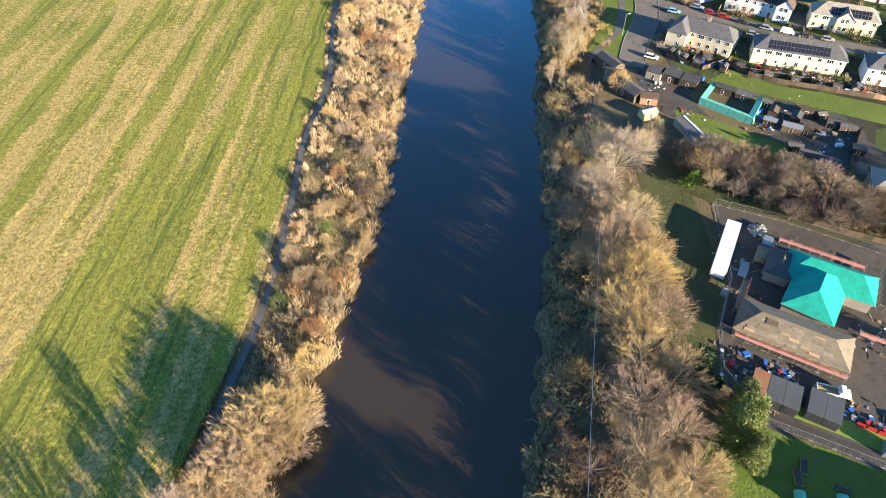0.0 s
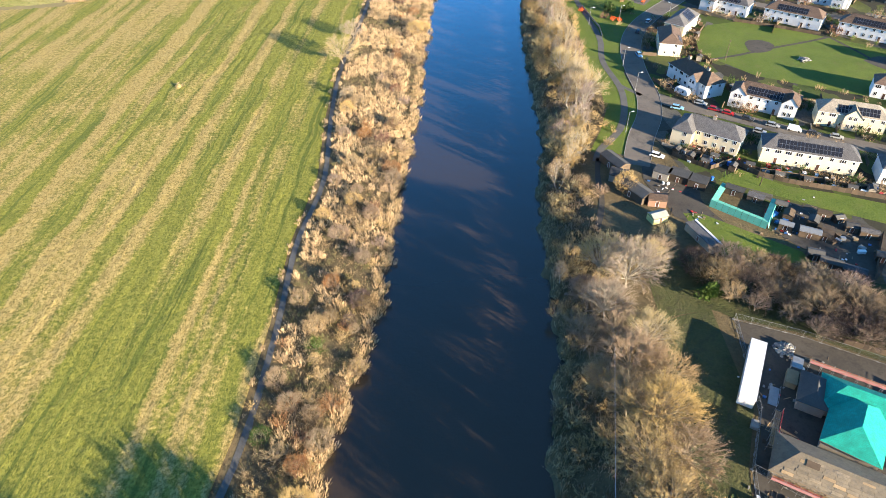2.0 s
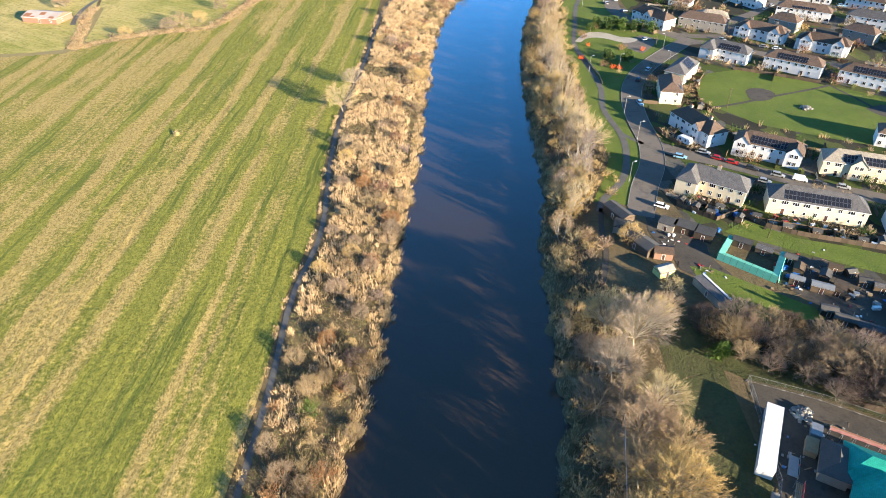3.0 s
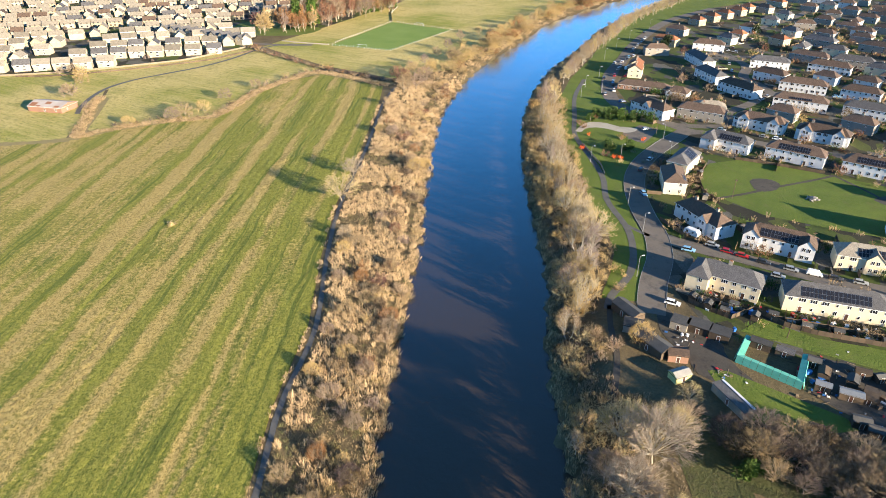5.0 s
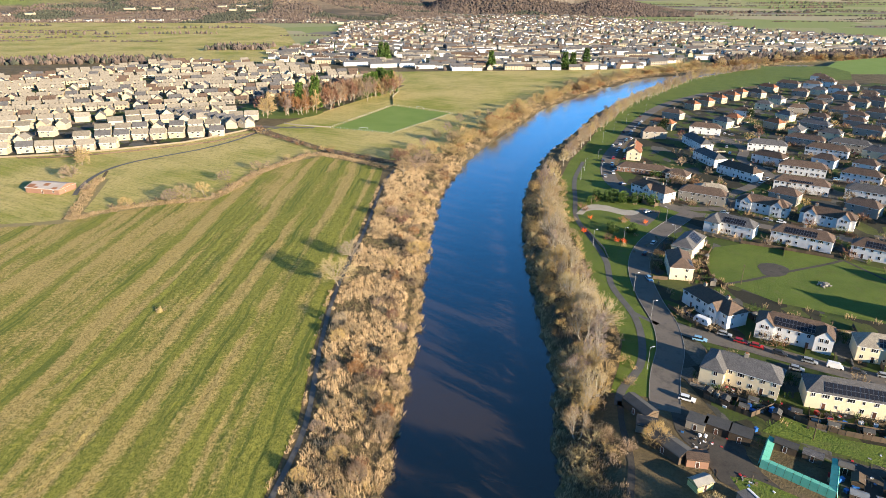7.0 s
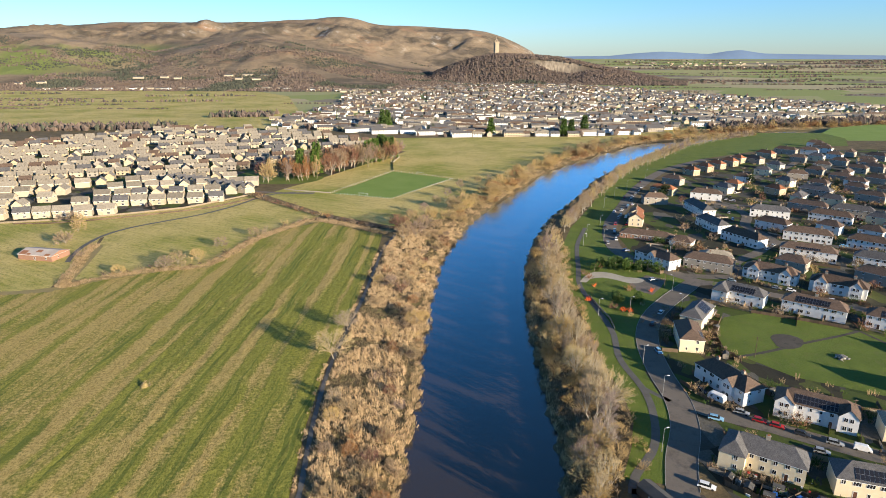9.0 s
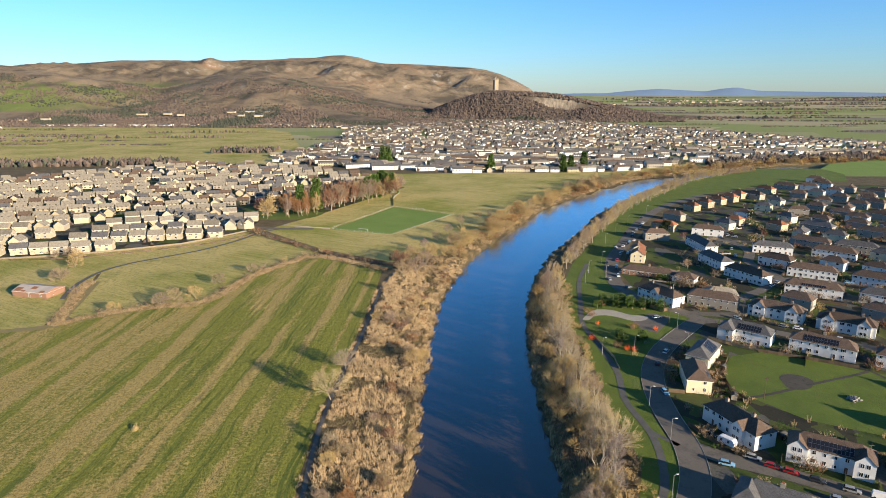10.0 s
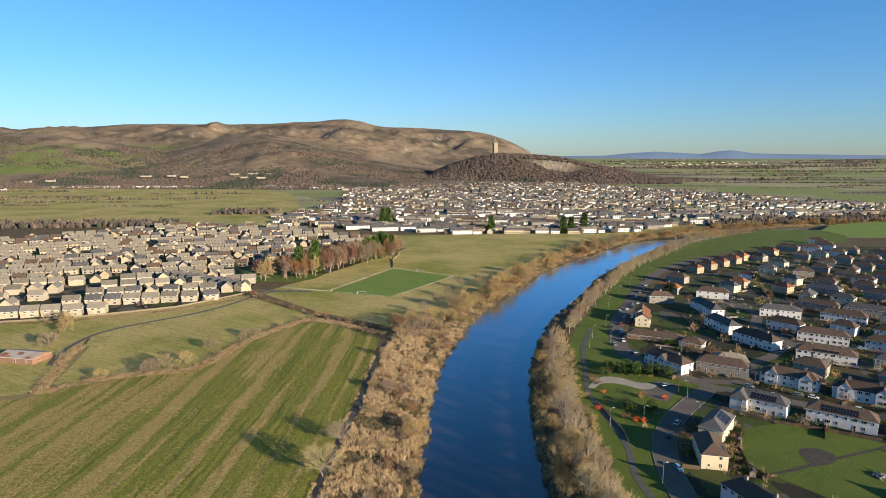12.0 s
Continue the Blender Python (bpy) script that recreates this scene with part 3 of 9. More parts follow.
def sheet(name, pts, z, mat, label, category, rough_edge=0.0):
    """A flat patch of ground inside a closed outline, with a slightly uneven edge."""
    c = curve(list(pts) + [pts[0]], 4.0)[:-1] if rough_edge else np.array(pts, float)
    sh = Shape()
    sh.poly([(x + frac(x, y, 3, 5) * rough_edge, y + frac(x, y, 8, 5) * rough_edge, z) for x, y in c])
    me = sh.mesh(name, mat)
    bm = bmesh.new()
    bm.from_mesh(me)
    bmesh.ops.triangulate(bm, faces=bm.faces[:])
    for f in bm.faces:
        if f.normal.z < 0:
            f.normal_flip()
    bm.to_mesh(me)
    bm.free()
    return tagged(new(name, me), label, category, kind="structure")


def ribbon(name, pts, width, z, mat, label, category, thick=0.0, ragged=0.0, follow=False):
    """A strip of constant width along a smooth line; thick gives it sides."""
    c = curve(pts, 2.5)
    d = np.gradient(c, axis=0)
    d /= np.linalg.norm(d, axis=1)[:, None]
    sh = Shape()
    L, R = [], []
    for (x, y), (dx, dy) in zip(c[:, :2], d[:, :2]):
        w = width / 2 + (frac(x, y, 5, 4) * ragged)
        v = width / 2 + (frac(x, y, 9, 4) * ragged)
        L.append((x - dy * w, y + dx * w, z + (land_at(x, y) if follow else 0)))
        R.append((x + dy * v, y - dx * v, z + (land_at(x, y) if follow else 0)))
    for k in range(len(L) - 1):
        sh.poly([L[k], R[k], R[k + 1], L[k + 1]])
        if thick:
            lo = lambda p: (p[0], p[1], p[2] - thick)
            sh.poly([lo(L[k]), L[k], L[k + 1], lo(L[k + 1])])
            sh.poly([R[k], lo(R[k]), lo(R[k + 1]), R[k + 1]])
    return tagged(new(name, sh.mesh(name, mat)), label, category, kind="structure")


# ---- left bank: fields, pitch, paths ----
PATH_LEFT = [(-62, -40), (-52, 10), (-46, 48), (-43.5, 66), (-40.5, 88), (-40.2, 119), (-41.3, 148), (-38.8, 180), (-42.6, 221), (-44.2, 262), (-41.5, 325), (-40.3, 398), (-36, 432)]
FIELD = [(-44, 432), (-89, 462), (-104, 446), (-119, 416), (-130, 368), (-154, 359), (-176, 346), (-194, 330), (-330, 300), (-520, 260), (-520, -300), (-110, -300), (-70, -45), (-56, 5), (-48, 48),
         (-45, 66), (-42.5, 88), (-42, 119), (-43.2, 148), (-41, 180), (-44.6, 221), (-46, 262), (-43.8, 325), (-43, 398)]


def grain(X, Y, size, seed):
    """Smooth random relief, 0 to 1, of lumps about as large as size."""
    tab = np.random.RandomState(seed).rand(256, 256)
    u, v = X / size, Y / size
    i, j = np.floor(u).astype(int), np.floor(v).astype(int)
    f, g = u - i, v - j
    f, g = f * f * (3 - 2 * f), g * g * (3 - 2 * g)
    a, b, c, d = (tab[(i + p) & 255, (j + q) & 255] for p, q in ((0, 0), (1, 0), (0, 1), (1, 1)))
    return (a * (1 - f) + b * f) * (1 - g) + (c * (1 - f) + d * f) * g


def field_mesh():
    """The field as a sheet of clods, tussocks and drill rows, flatter where the net is coarse."""
    steps = 0.55 * 1.05 ** np.arange(76)
    xs = np.concatenate([-112 - np.cumsum(steps)[::-1], np.arange(-112, -40.5, 0.55)])
    ys = np.concatenate([36 - np.cumsum(steps)[::-1], np.arange(36, 466, 0.65)])
    X, Y = np.meshgrid(xs, ys)
    cell = np.maximum(np.gradient(xs)[None, :], np.gradient(ys)[:, None])
    fade = np.clip(1.6 / cell, 0.0, 1.0)
    U = X - Y * math.tan(radians(1.2)) + 2.5 * grain(X, Y, 40, 4)
    rows = 0.5 + 0.5 * np.sin(U * 2 * math.pi / 3.1)
    Z_ = 0.055 + fade * (0.16 * grain(X, Y, 0.8, 1) * (0.35 + grain(X, Y, 9, 7)) + 0.12 * grain(X * 1.0, Y * 0.45, 1.5, 2) + 0.05 * rows + 0.14 * grain(U * 1.0, Y * 0.06, 2.6, 3))
    In = np.zeros(X.shape, bool)
    for (ax, ay), (bx, by) in zip(FIELD, FIELD[-1:] + FIELD[:-1]):
        if ay != by:
            In ^= ((ay > Y) != (by > Y)) & (X < (bx - ax) * (Y - ay) / (by - ay) + ax)
    nx, ny = len(xs), len(ys)
    i = np.arange(nx * ny).reshape(ny, nx)
    faces = np.stack([i[:-1, :-1], i[:-1, 1:], i[1:, 1:], i[1:, :-1]], -1).reshape(-1, 4)
    faces = faces[In.reshape(-1)[faces].all(axis=1)]
    used, inv = np.unique(faces, return_inverse=True)
    me = bpy.data.meshes.new("crop_field")
    me.from_pydata(np.stack([X, Y, Z_], -1).reshape(-1, 3)[used].tolist(), [], inv.reshape(-1, 4).tolist())
    me.materials.append(M_CROP)
    me.shade_smooth()
    return me


sheet("field_soil", FIELD, 0.045, M_CROP, "thin soil and stubble under the crop", "field")
tagged(new("crop_field", field_mesh()), "winter crop field with green and straw-coloured stripes", "field", kind="structure")
sheet("meadow", [(-160, 541), (-92, 478), (-106, 450), (-122, 420), (-133, 371), (-156, 362), (-178, 349), (-187, 342), (-193, 352), (-198, 370), (-207, 400), (-215, 424), (-200, 459), (-181, 496)], 0.05, M_PASTURE, "rough grazed meadow of faded winter grass", "meadow")
BANK = [(COURSE[i][0] - dirs[i][1] * (COURSE[i][2] + 13), COURSE[i][1] + dirs[i][0] * (COURSE[i][2] + 13)) for i in range(len(COURSE)) if 462 < COURSE[i][1] < 900][::3]
sheet("river_meadow", [(-150, 545), (-92, 486), (-40, 452), *BANK, (-20, 900), (-60, 760), (-125, 600), (-140, 570)], 0.05, M_PASTURE, "broad riverside meadow of faded grass", "meadow")
sheet("far_pasture", [(-250, 985), (-300, 1110), (-300, 1300), (-420, 1700), (-560, 1900), (-1500, 1950), (-2600, 1850), (-2600, 1100), (-900, 900), (-560, 1000), (-420, 1010)], 0.3, M_PASTURE, "broad flat green pasture on the valley floor", "field")
sheet("barn_paddock", [(-194, 332), (-206, 392), (-216, 421), (-190, 475), (-160, 541), (-191, 503), (-206, 492), (-262, 463), (-331, 446), (-421, 399), (-520, 262), (-330, 302)], 0.04, M_PASTURE, "paddock of short grass beside the barn", "field")
sheet("rough_verge", [(-183, 343), (-187, 333), (-198, 352), (-205, 372), (-211, 389), (-214, 408), (-205.5, 405), (-195.5, 370), (-190, 348)], 0.06, M_ROUGH, "rough tan grass verge between paddock and meadow", "rough grass")
ribbon("field_margin", [(-38, 440), (-60, 448), (-90, 464), (-105, 447), (-120, 417), (-131, 370), (-155, 361), (-177, 348), (-196, 331), (-240, 322), (-320, 304)], 6.0, 0.07, M_ROUGH, "rough tan grass margin at the head of the crop field", "rough grass", ragged=1.2)
sheet("village_green", [(-140, 890), (20, 902), (155, 908), (250, 945), (300, 990), (440, 1062), (520, 1075), (430, 1010), (330, 935), (250, 885), (200, 870), (120, 860), (40, 850), (-60, 780)], 0.045, M_PASTURE, "rough riverside grass before the village", "grass", 1.0)
sheet("estate_plots", [(-332, 447), (-262, 465), (-206, 494), (-191, 505), (-162, 544), (-166, 590), (-130, 600), (-60, 740), (-60, 800), (-130, 895), (-262, 985), (-400, 1005), (-480, 905), (-600, 790), (-620, 560), (-420, 400)], 0.035, M_YARD, "gardens and streets of the gabled estate", "gardens")
ribbon("boundary_fence", [(-330, 446), (-262, 464), (-205.5, 492.5), (-190.5, 504.5), (-161, 543)], 0.25, 1.2, M_PLY, "grey-brown board fence along the front of the estate", "fence", 1.3)
sheet("estate_green", [(-205, 600), (-165, 588), (-130, 592), (-118, 620), (-150, 640), (-190, 650)], 0.06, M_LAWN, "green open space beside the copse", "lawn", 0.6)
sheet("football_pitch", [(-97, 551), (-48, 534), (-2, 615), (-57, 650)], 0.1, M_PITCH, "mown green football pitch", "pitch")
ribbon("river_path", PATH_LEFT, 1.5, 0.09, M_PATH, "narrow worn grey path along the field edge", "path", ragged=0.2, follow=True)
ribbon("footpath", [(-209, 374), (-213, 385.8), (-216.9, 405), (-216.5, 427), (-208.6, 445), (-195, 460.5), (-177, 480), (-162, 506), (-152.5, 533), (-144, 547), (-128, 556)], 2.8, 0.09, M_PATH, "grey footpath along the edge of the meadow", "path")
ribbon("estate_road", [(-170, 560), (-140, 552), (-112, 552)], 5.5, 0.1, M_ROAD, "short asphalt road end beside the meadow", "road")

# ---- right bank: grass, roads, paths ----
Z = RIGHT_Z
sheet("riverside_green", [(45, 192), (51, 206), (55, 219), (56, 235), (54, 258), (56, 288), (54, 313), (53, 340), (60, 390), (75, 440), (100, 500), (140, 612), (175, 672), (217, 731), (258, 790), (304, 841), (352, 879), (420, 940), (509, 944), (508, 886), (470, 815), (420, 812), (340, 770),
      (262, 716), (212, 668), (184, 632), (156, 581), (134, 538), (116, 494), (100, 457), (91, 425), (93, 400), (118, 350), (96, 318), (84, 300), (73, 272), (67.5, 250), (68, 228), (62, 203), (56, 190)], Z + 0.04, M_LAWN, "mown riverside green with long tree and house shadows", "lawn")
sheet("estate_gardens", [(72, 178), (66, 210), (76, 232), (78, 268), (96, 312), (120, 345), (100, 385), (100, 420), (125, 490), (165, 570), (215, 650), (300, 735), (360, 765), (480, 790), (620, 700), (620, 300), (300, 90), (140, 60), (100, 100), (112, 150)], Z + 0.03, M_YARD, "gardens and yards between the houses", "gardens")
sheet("far_park", [(505, 885), (509, 944), (560, 1010), (700, 1085), (900, 1130), (1000, 900), (780, 640), (620, 700), (480, 792)], Z - 0.6, M_PITCH, "broad mown park beyond the estate", "lawn")
sheet("oval_green", [(114.6, 299), (104, 283), (102.5, 269), (109.3, 259), (117.9, 247.5), (140, 236), (158, 228), (182, 246), (186, 270), (160, 287), (142, 298), (129, 303.5)], Z + 0.08, M_LAWN, "communal oval lawn ringed by houses", "lawn")
sheet("back_field", [(80.5, 176), (89, 182), (100, 173), (112, 169.5), (128, 163), (150, 152), (146, 138), (126, 152), (106, 162)], Z + 0.08, M_LAWN, "strip of mown grass behind the houses", "lawn")
sheet("yard_lawn", [(65.7, 159.5), (71, 159), (92, 143), (93, 139), (80, 137.5), (70, 142), (66.5, 153)], Z + 0.08, M_LAWN, "shaded green lawn of the yard", "lawn")
sheet("yard_track", [(60, 186), (58.6, 176), (62, 164), (63, 158), (70, 152), (76, 154), (74, 160), (72.5, 167), (73, 172), (67, 176), (64, 186)], Z + 0.07, M_DIRT, "muddy track between sheds and lock-ups", "track", 0.7)
sheet("allotment_ground", [(88, 169), (96, 166), (117, 151), (106, 132.5), (99, 131), (91, 137), (94, 143), (87.5, 152), (94, 164)], Z + 0.065, M_DIRT, "dark trodden ground of the allotment yard", "yard", 0.5)
sheet("building_site", [(66.5, 118), (62.9, 93), (57.2, 80.4), (54.6, 70), (59, 58.5), (66, 55.5), (84, 49), (110, 60), (108, 100), (93, 106.5), (80, 113.5)], Z + 0.07, M_DIRT, "muddy building site ground", "building site", 0.5)
sheet("near_garden", [(46, 30), (47, 56), (59, 58), (66, 55), (84, 48.5), (90, 20), (60, 10)], Z + 0.06, M_LAWN, "garden lawn with raised beds", "lawn")
sheet("site_verge", [(61, 62.6), (67, 59.2), (73.5, 56), (84, 50.5), (90, 47), (91, 50), (84, 56.5), (75, 59.5), (66, 62.8), (62, 64)], Z + 0.1, M_PITCH, "rank green grass strip behind the storage containers", "grass", 0.4)
sheet("hedge_bottom", [(49, 118), (62, 122), (66, 119), (80, 114.5), (93, 107.5), (108, 101), (118, 112), (117, 128), (106, 131), (93, 137), (66, 141), (52, 145)], Z + 0.045, M_SCRUB_SHADE, "rough grass under the hedge trees, darkened for shade", "grass", 0.6)
sheet("shrubby_clearing", [(45, 60), (47, 92), (49, 118), (62, 122), (62, 94), (56, 80), (53, 66)], Z + 0.05, M_SCRUB_SHADE, "rough grass clearing between trees and building site, darkened for shade", "grass")
MAIN_ROAD = [(58, 184), (63, 200), (69.5, 216), (72.5, 232), (72.6, 250), (74.5, 270), (79, 287), (87, 303), (97, 317), (110, 333), (121, 346)]
ribbon("road_main", MAIN_ROAD, 8.2, Z + 0.10, M_ROAD, "curving asphalt estate road", "road")
ribbon("road_river", [(118, 346), (106, 362), (96, 378), (92.5, 398), (96, 425), (105, 457), (121, 494), (139, 538), (160, 581), (188, 630), (215, 665), (262, 712)], 8.5, Z + 0.11, M_ROAD, "asphalt street with parked cars beside the green", "road")
ribbon("road_crescent", [(72, 232), (79, 226), (86, 221.5), (95, 217), (103, 212), (112, 206.5), (121, 201.5), (136, 195), (160, 184), (190, 172)], 7.0, Z + 0.12, M_ROAD, "residential asphalt street", "road")
ribbon("road_back", [(113, 339), (125, 340), (132, 333), (146, 326), (158, 318), (176, 310), (215, 292), (260, 276)], 6.5, Z + 0.13, M_ROAD, "residential asphalt street", "road")
ribbon("road_mid", [(112, 352), (131, 349), (143, 353), (150, 372), (168, 388), (190, 409), (212, 405), (233, 397), (280, 372)], 6.0, Z + 0.12, M_ROAD, "residential asphalt street", "road")
ribbon("road_loop", [(190, 409), (190, 430), (188, 447), (199, 470), (202, 487), (198, 504), (186, 513)], 6.5, Z + 0.14, M_ROAD, "residential asphalt street", "road")
ribbon("road_upper", [(190, 511), (204, 530), (219, 550), (263, 607), (300, 642), (335, 680), (375, 735)], 6.5, Z + 0.15, M_ROAD, "residential asphalt street", "road")
ribbon("road_east", [(202, 505), (238, 497), (259, 486), (285, 462), (330, 430)], 6.0, Z + 0.13, M_ROAD, "residential asphalt street", "road")
GREEN_PATH = [(46, 186), (48.5, 193), (57, 205.5), (61.6, 220), (63.5, 237), (61.2, 260), (64, 283), (63, 306), (61, 335), (65.5, 364), (72, 402), (84, 440)]
ribbon("green_path", GREEN_PATH, 2.4, Z + 0.09, M_PATH, "tarmac footpath across the green", "path")
ribbon("cross_path", [(62.5, 241), (66, 236), (70, 231)], 1.8, Z + 0.1, M_PATH, "short tarmac link path", "path")
ribbon("lawn_path", [(104, 262), (118, 267), (134, 274), (152, 281), (163, 286)], 1.5, Z + 0.11, M_DIRT, "trodden path across the oval lawn", "path", ragged=0.2)
ribbon("lawn_path_across", [(163, 286), (170, 262), (172, 240)], 1.4, Z + 0.115, M_DIRT, "trodden path across the oval lawn", "path", ragged=0.2)
ribbon("bank_track", [(40, 150), (44, 165), (45, 178), (47, 188)], 1.6, 0.09, M_DIRT, "earth track through the bank trees", "path", ragged=0.2, follow=True)
for nm, off in (("kerb_left", -4.2), ("kerb_right", 4.2)):
    c = curve(MAIN_ROAD, 4.0)
    d = np.gradient(c, axis=0)
    d /= np.linalg.norm(d, axis=1)[:, None]
    line = [(p[0] + v[1] * off, p[1] - v[0] * off) for p, v in zip(c, d)][1:-3]
    ribbon(nm, line, 0.16, Z + 0.2, M_KERB, "pale concrete kerb along the road", "kerb", 0.15)
sheet("gravel_sweep", [(62, 341), (66, 349), (72, 355.5), (80, 354), (86, 348), (94, 346), (92, 341), (86, 339), (80, 344), (74, 347), (68, 345), (65, 340)], Z + 0.1, M_GRAVEL, "pale gravel sweep in the small park", "path", 0.2)
sheet("park_lot", [(85, 338), (97, 351), (105, 345), (99, 334), (92, 324), (86, 330)], Z + 0.09, M_ROAD, "asphalt pad in the small park", "car park")
sheet("bed_ring", [(124.5, 279), (127, 282), (133, 282), (136, 277), (132, 271), (126, 269), (123.5, 272)], Z + 0.12, M_DIRT, "bare earth ring in the oval lawn", "bare patch", 0.4)
sheet("bare_patch", [(166, 262), (174, 266), (182, 262), (180, 254), (170, 254)], Z + 0.12, M_DIRT, "bare dark earth patch in the oval lawn", "bare patch", 0.4)

# ---- trees and shrubs ----
def blades(sh, p, q, w, mat=0):
    """A thin twig from p to q, tapering to a point."""
    d = q - p
    u = d.orthogonal().normalized()
    u.rotate(Matrix.Rotation(len(sh.v) * 1.7, 3, d.normalized()))
    i = len(sh.v)
    sh.v += [tuple(p + u * w), tuple(p - u * w), tuple(q)]
    sh.f.append((i, i + 1, i + 2))
    sh.m.append(mat)


def turned(rng, d, angle):
    """d swung by about angle (radians) to a random side."""
    d = d.normalized()
    u = d.orthogonal().normalized()
    u.rotate(Matrix.Rotation(rng.uniform(0, 2 * math.pi), 3, d))
    return (d * math.cos(angle) + u * math.sin(angle)).normalized()


def bent(p, q, sag, rng, n=3):
    """Points of a bowed line from p to q, lifted by sag of its length."""
    l = (q - p).length
    c = p.lerp(q, 0.5) + Vector((rng.uniform(-0.12, 0.12), rng.uniform(-0.12, 0.12), sag)) * l
    return [p * (1 - t) ** 2 + c * 2 * t * (1 - t) + q * t * t for t in (k / n for k in range(n + 1))]


def bare_tree(seed, height, rx=0.5, mid=0.58, rz=0.42, limbs=7, per=13, twig=7, kids=5, stems=1, width=0.024, fork=0.2, girth=0.022, reach=(0.05, 0.12), low=1.5):
    """Meshes of a leafless tree: trunk and limbs that reach for an uneven dome, and a crown of fine twigs that fan outward along them."""
    rng = random.Random(seed)
    wood, crown = Shape(), Shape()
    R, Rz, C = rx * height, rz * height, Vector((0, 0, mid * height))
    lumps = [rng.uniform(0.8, 1.1) for _ in range(12)]
    trunks = []
    for k in range(stems):
        a = 2 * math.pi * (k + rng.random()) / stems
        base = Vector((0, 0, -0.3)) if stems == 1 else Vector((math.cos(a), math.sin(a), 0)) * 0.05 * height + Vector((0, 0, -0.3))
        top = Vector((math.cos(a) * R * 0.12, math.sin(a) * R * 0.12, fork * height)) if stems == 1 else base + Vector((math.cos(a) * R * 0.22, math.sin(a) * R * 0.22, fork * height))
        pts = bent(base, top, 0.0, rng, 2)
        for i in range(2):
            wood.tube(pts[i], pts[i + 1], height * girth * (1 - 0.15 * i), height * girth * (0.85 - 0.15 * i), 6, caps=False)
        trunks.append((top, a))
    for k in range(limbs):
        z = 1 - low * ((k + 0.5) / limbs)
        a = k * 2.399 + rng.uniform(-0.4, 0.4)
        s = math.sqrt(max(0.0, 1 - z * z))
        d = Vector((math.cos(a) * s, math.sin(a) * s, z))
        top, _ = min(trunks, key=lambda tr: abs(math.atan2(math.sin(a - tr[1]), math.cos(a - tr[1]))))
        tip = C + Vector((d.x * R, d.y * R, d.z * Rz)) * rng.uniform(0.72, 0.9)
        lp = bent(top, tip, 0.1, rng, 4)
        for i in range(4):
            wood.tube(lp[i], lp[i + 1], height * girth * (0.55 - 0.11 * i), height * girth * (0.44 - 0.11 * i), 5, caps=False)
        for j in range(per):
            e = (d + Vector((rng.gauss(0, 0.34), rng.gauss(0, 0.34), rng.gauss(0.1, 0.3)))).normalized()
            g = lumps[int((math.atan2(e.y, e.x) + math.pi) / 6.2832 * 11.99)] * rng.uniform(0.78, 1.03)
            goal = C + Vector((e.x * R, e.y * R, e.z * Rz)) * g
            if goal.z < height * 0.1:
                goal.z = height * rng.uniform(0.1, 0.25)
            t = rng.uniform(0.2, 0.9) * 4
            i = min(int(t), 3)
            at = lp[i].lerp(lp[i + 1], t - i)
            bp = bent(at, goal, 0.06, rng, 2)
            if width > 0.04:
                blades(crown, at, goal, height * girth * 0.25)
            else:
                for i in range(2):
                    wood.tube(bp[i], bp[i + 1], height * girth * (0.20 - 0.07 * i), height * girth * (0.13 - 0.08 * i), 3, caps=False)
            out = ((goal - at).normalized() + d * 0.5).normalized()
            for n in range(twig):
                u = rng.uniform(0.2, 1.0) * 2
                i = min(int(u), 1)
                p = bp[i].lerp(bp[i + 1], u - i)
                q = p + (turned(rng, out, rng.uniform(0.08, 0.6)) + Vector((0, 0, 0.1))).normalized() * height * rng.uniform(*reach)
                blades(crown, p, q, width)
                for m in range(kids):
                    r = p.lerp(q, rng.uniform(0.1, 0.9))
                    blades(crown, r, r + turned(rng, q - p, rng.uniform(0.2, 0.6)).normalized() * height * rng.uniform(0.03, 0.075), width * 0.8)
    return wood.mesh("trunk", M_BARK), crown.mesh("crown", M_TWIG)


def bush(seed, height, stems=26, twig=0.02, spread=0.75, kids=7, kids2=4):
    """A rounded leafless shrub of many stems."""
    rng = random.Random(seed)
    wood, crown = Shape(), Shape()
    up = Vector((0, 0, 1))
    for k in range(stems):
        d = turned(rng, up, spread * math.sqrt(rng.random()) * 1.25)
        l = height * rng.uniform(0.75, 1.05) * (0.72 + 0.28 * d.z)
        p = Vector((rng.uniform(-0.12, 0.12) * height, rng.uniform(-0.12, 0.12) * height, -0.15))
        m = p + turned(rng, d, 0.15) * l * 0.5
        q = m + (d + up * 0.25).normalized() * l * 0.5
        wood.tube(p, m, 0.012 * height, 0.008 * height, 4, caps=False)
        blades(crown, m, q, 0.007 * height)
        for j in range(kids):
            t = rng.uniform(0.15, 1)
            a = p.lerp(m, t * 2) if t < 0.5 else m.lerp(q, t * 2 - 1)
            e = (turned(rng, d, rng.uniform(0.3, 0.9)) + up * 0.2).normalized()
            b = a + e * height * rng.uniform(0.12, 0.3)
            blades(crown, a, b, twig)
            for i in range(kids2):
                c = a.lerp(b, rng.uniform(0.2, 1))
                blades(crown, c, c + turned(rng, e, rng.uniform(0.3, 1.0)) * height * rng.uniform(0.06, 0.15), twig * 0.8)
    return wood.mesh("trunk", M_BARK), crown.mesh("crown", M_TWIG)


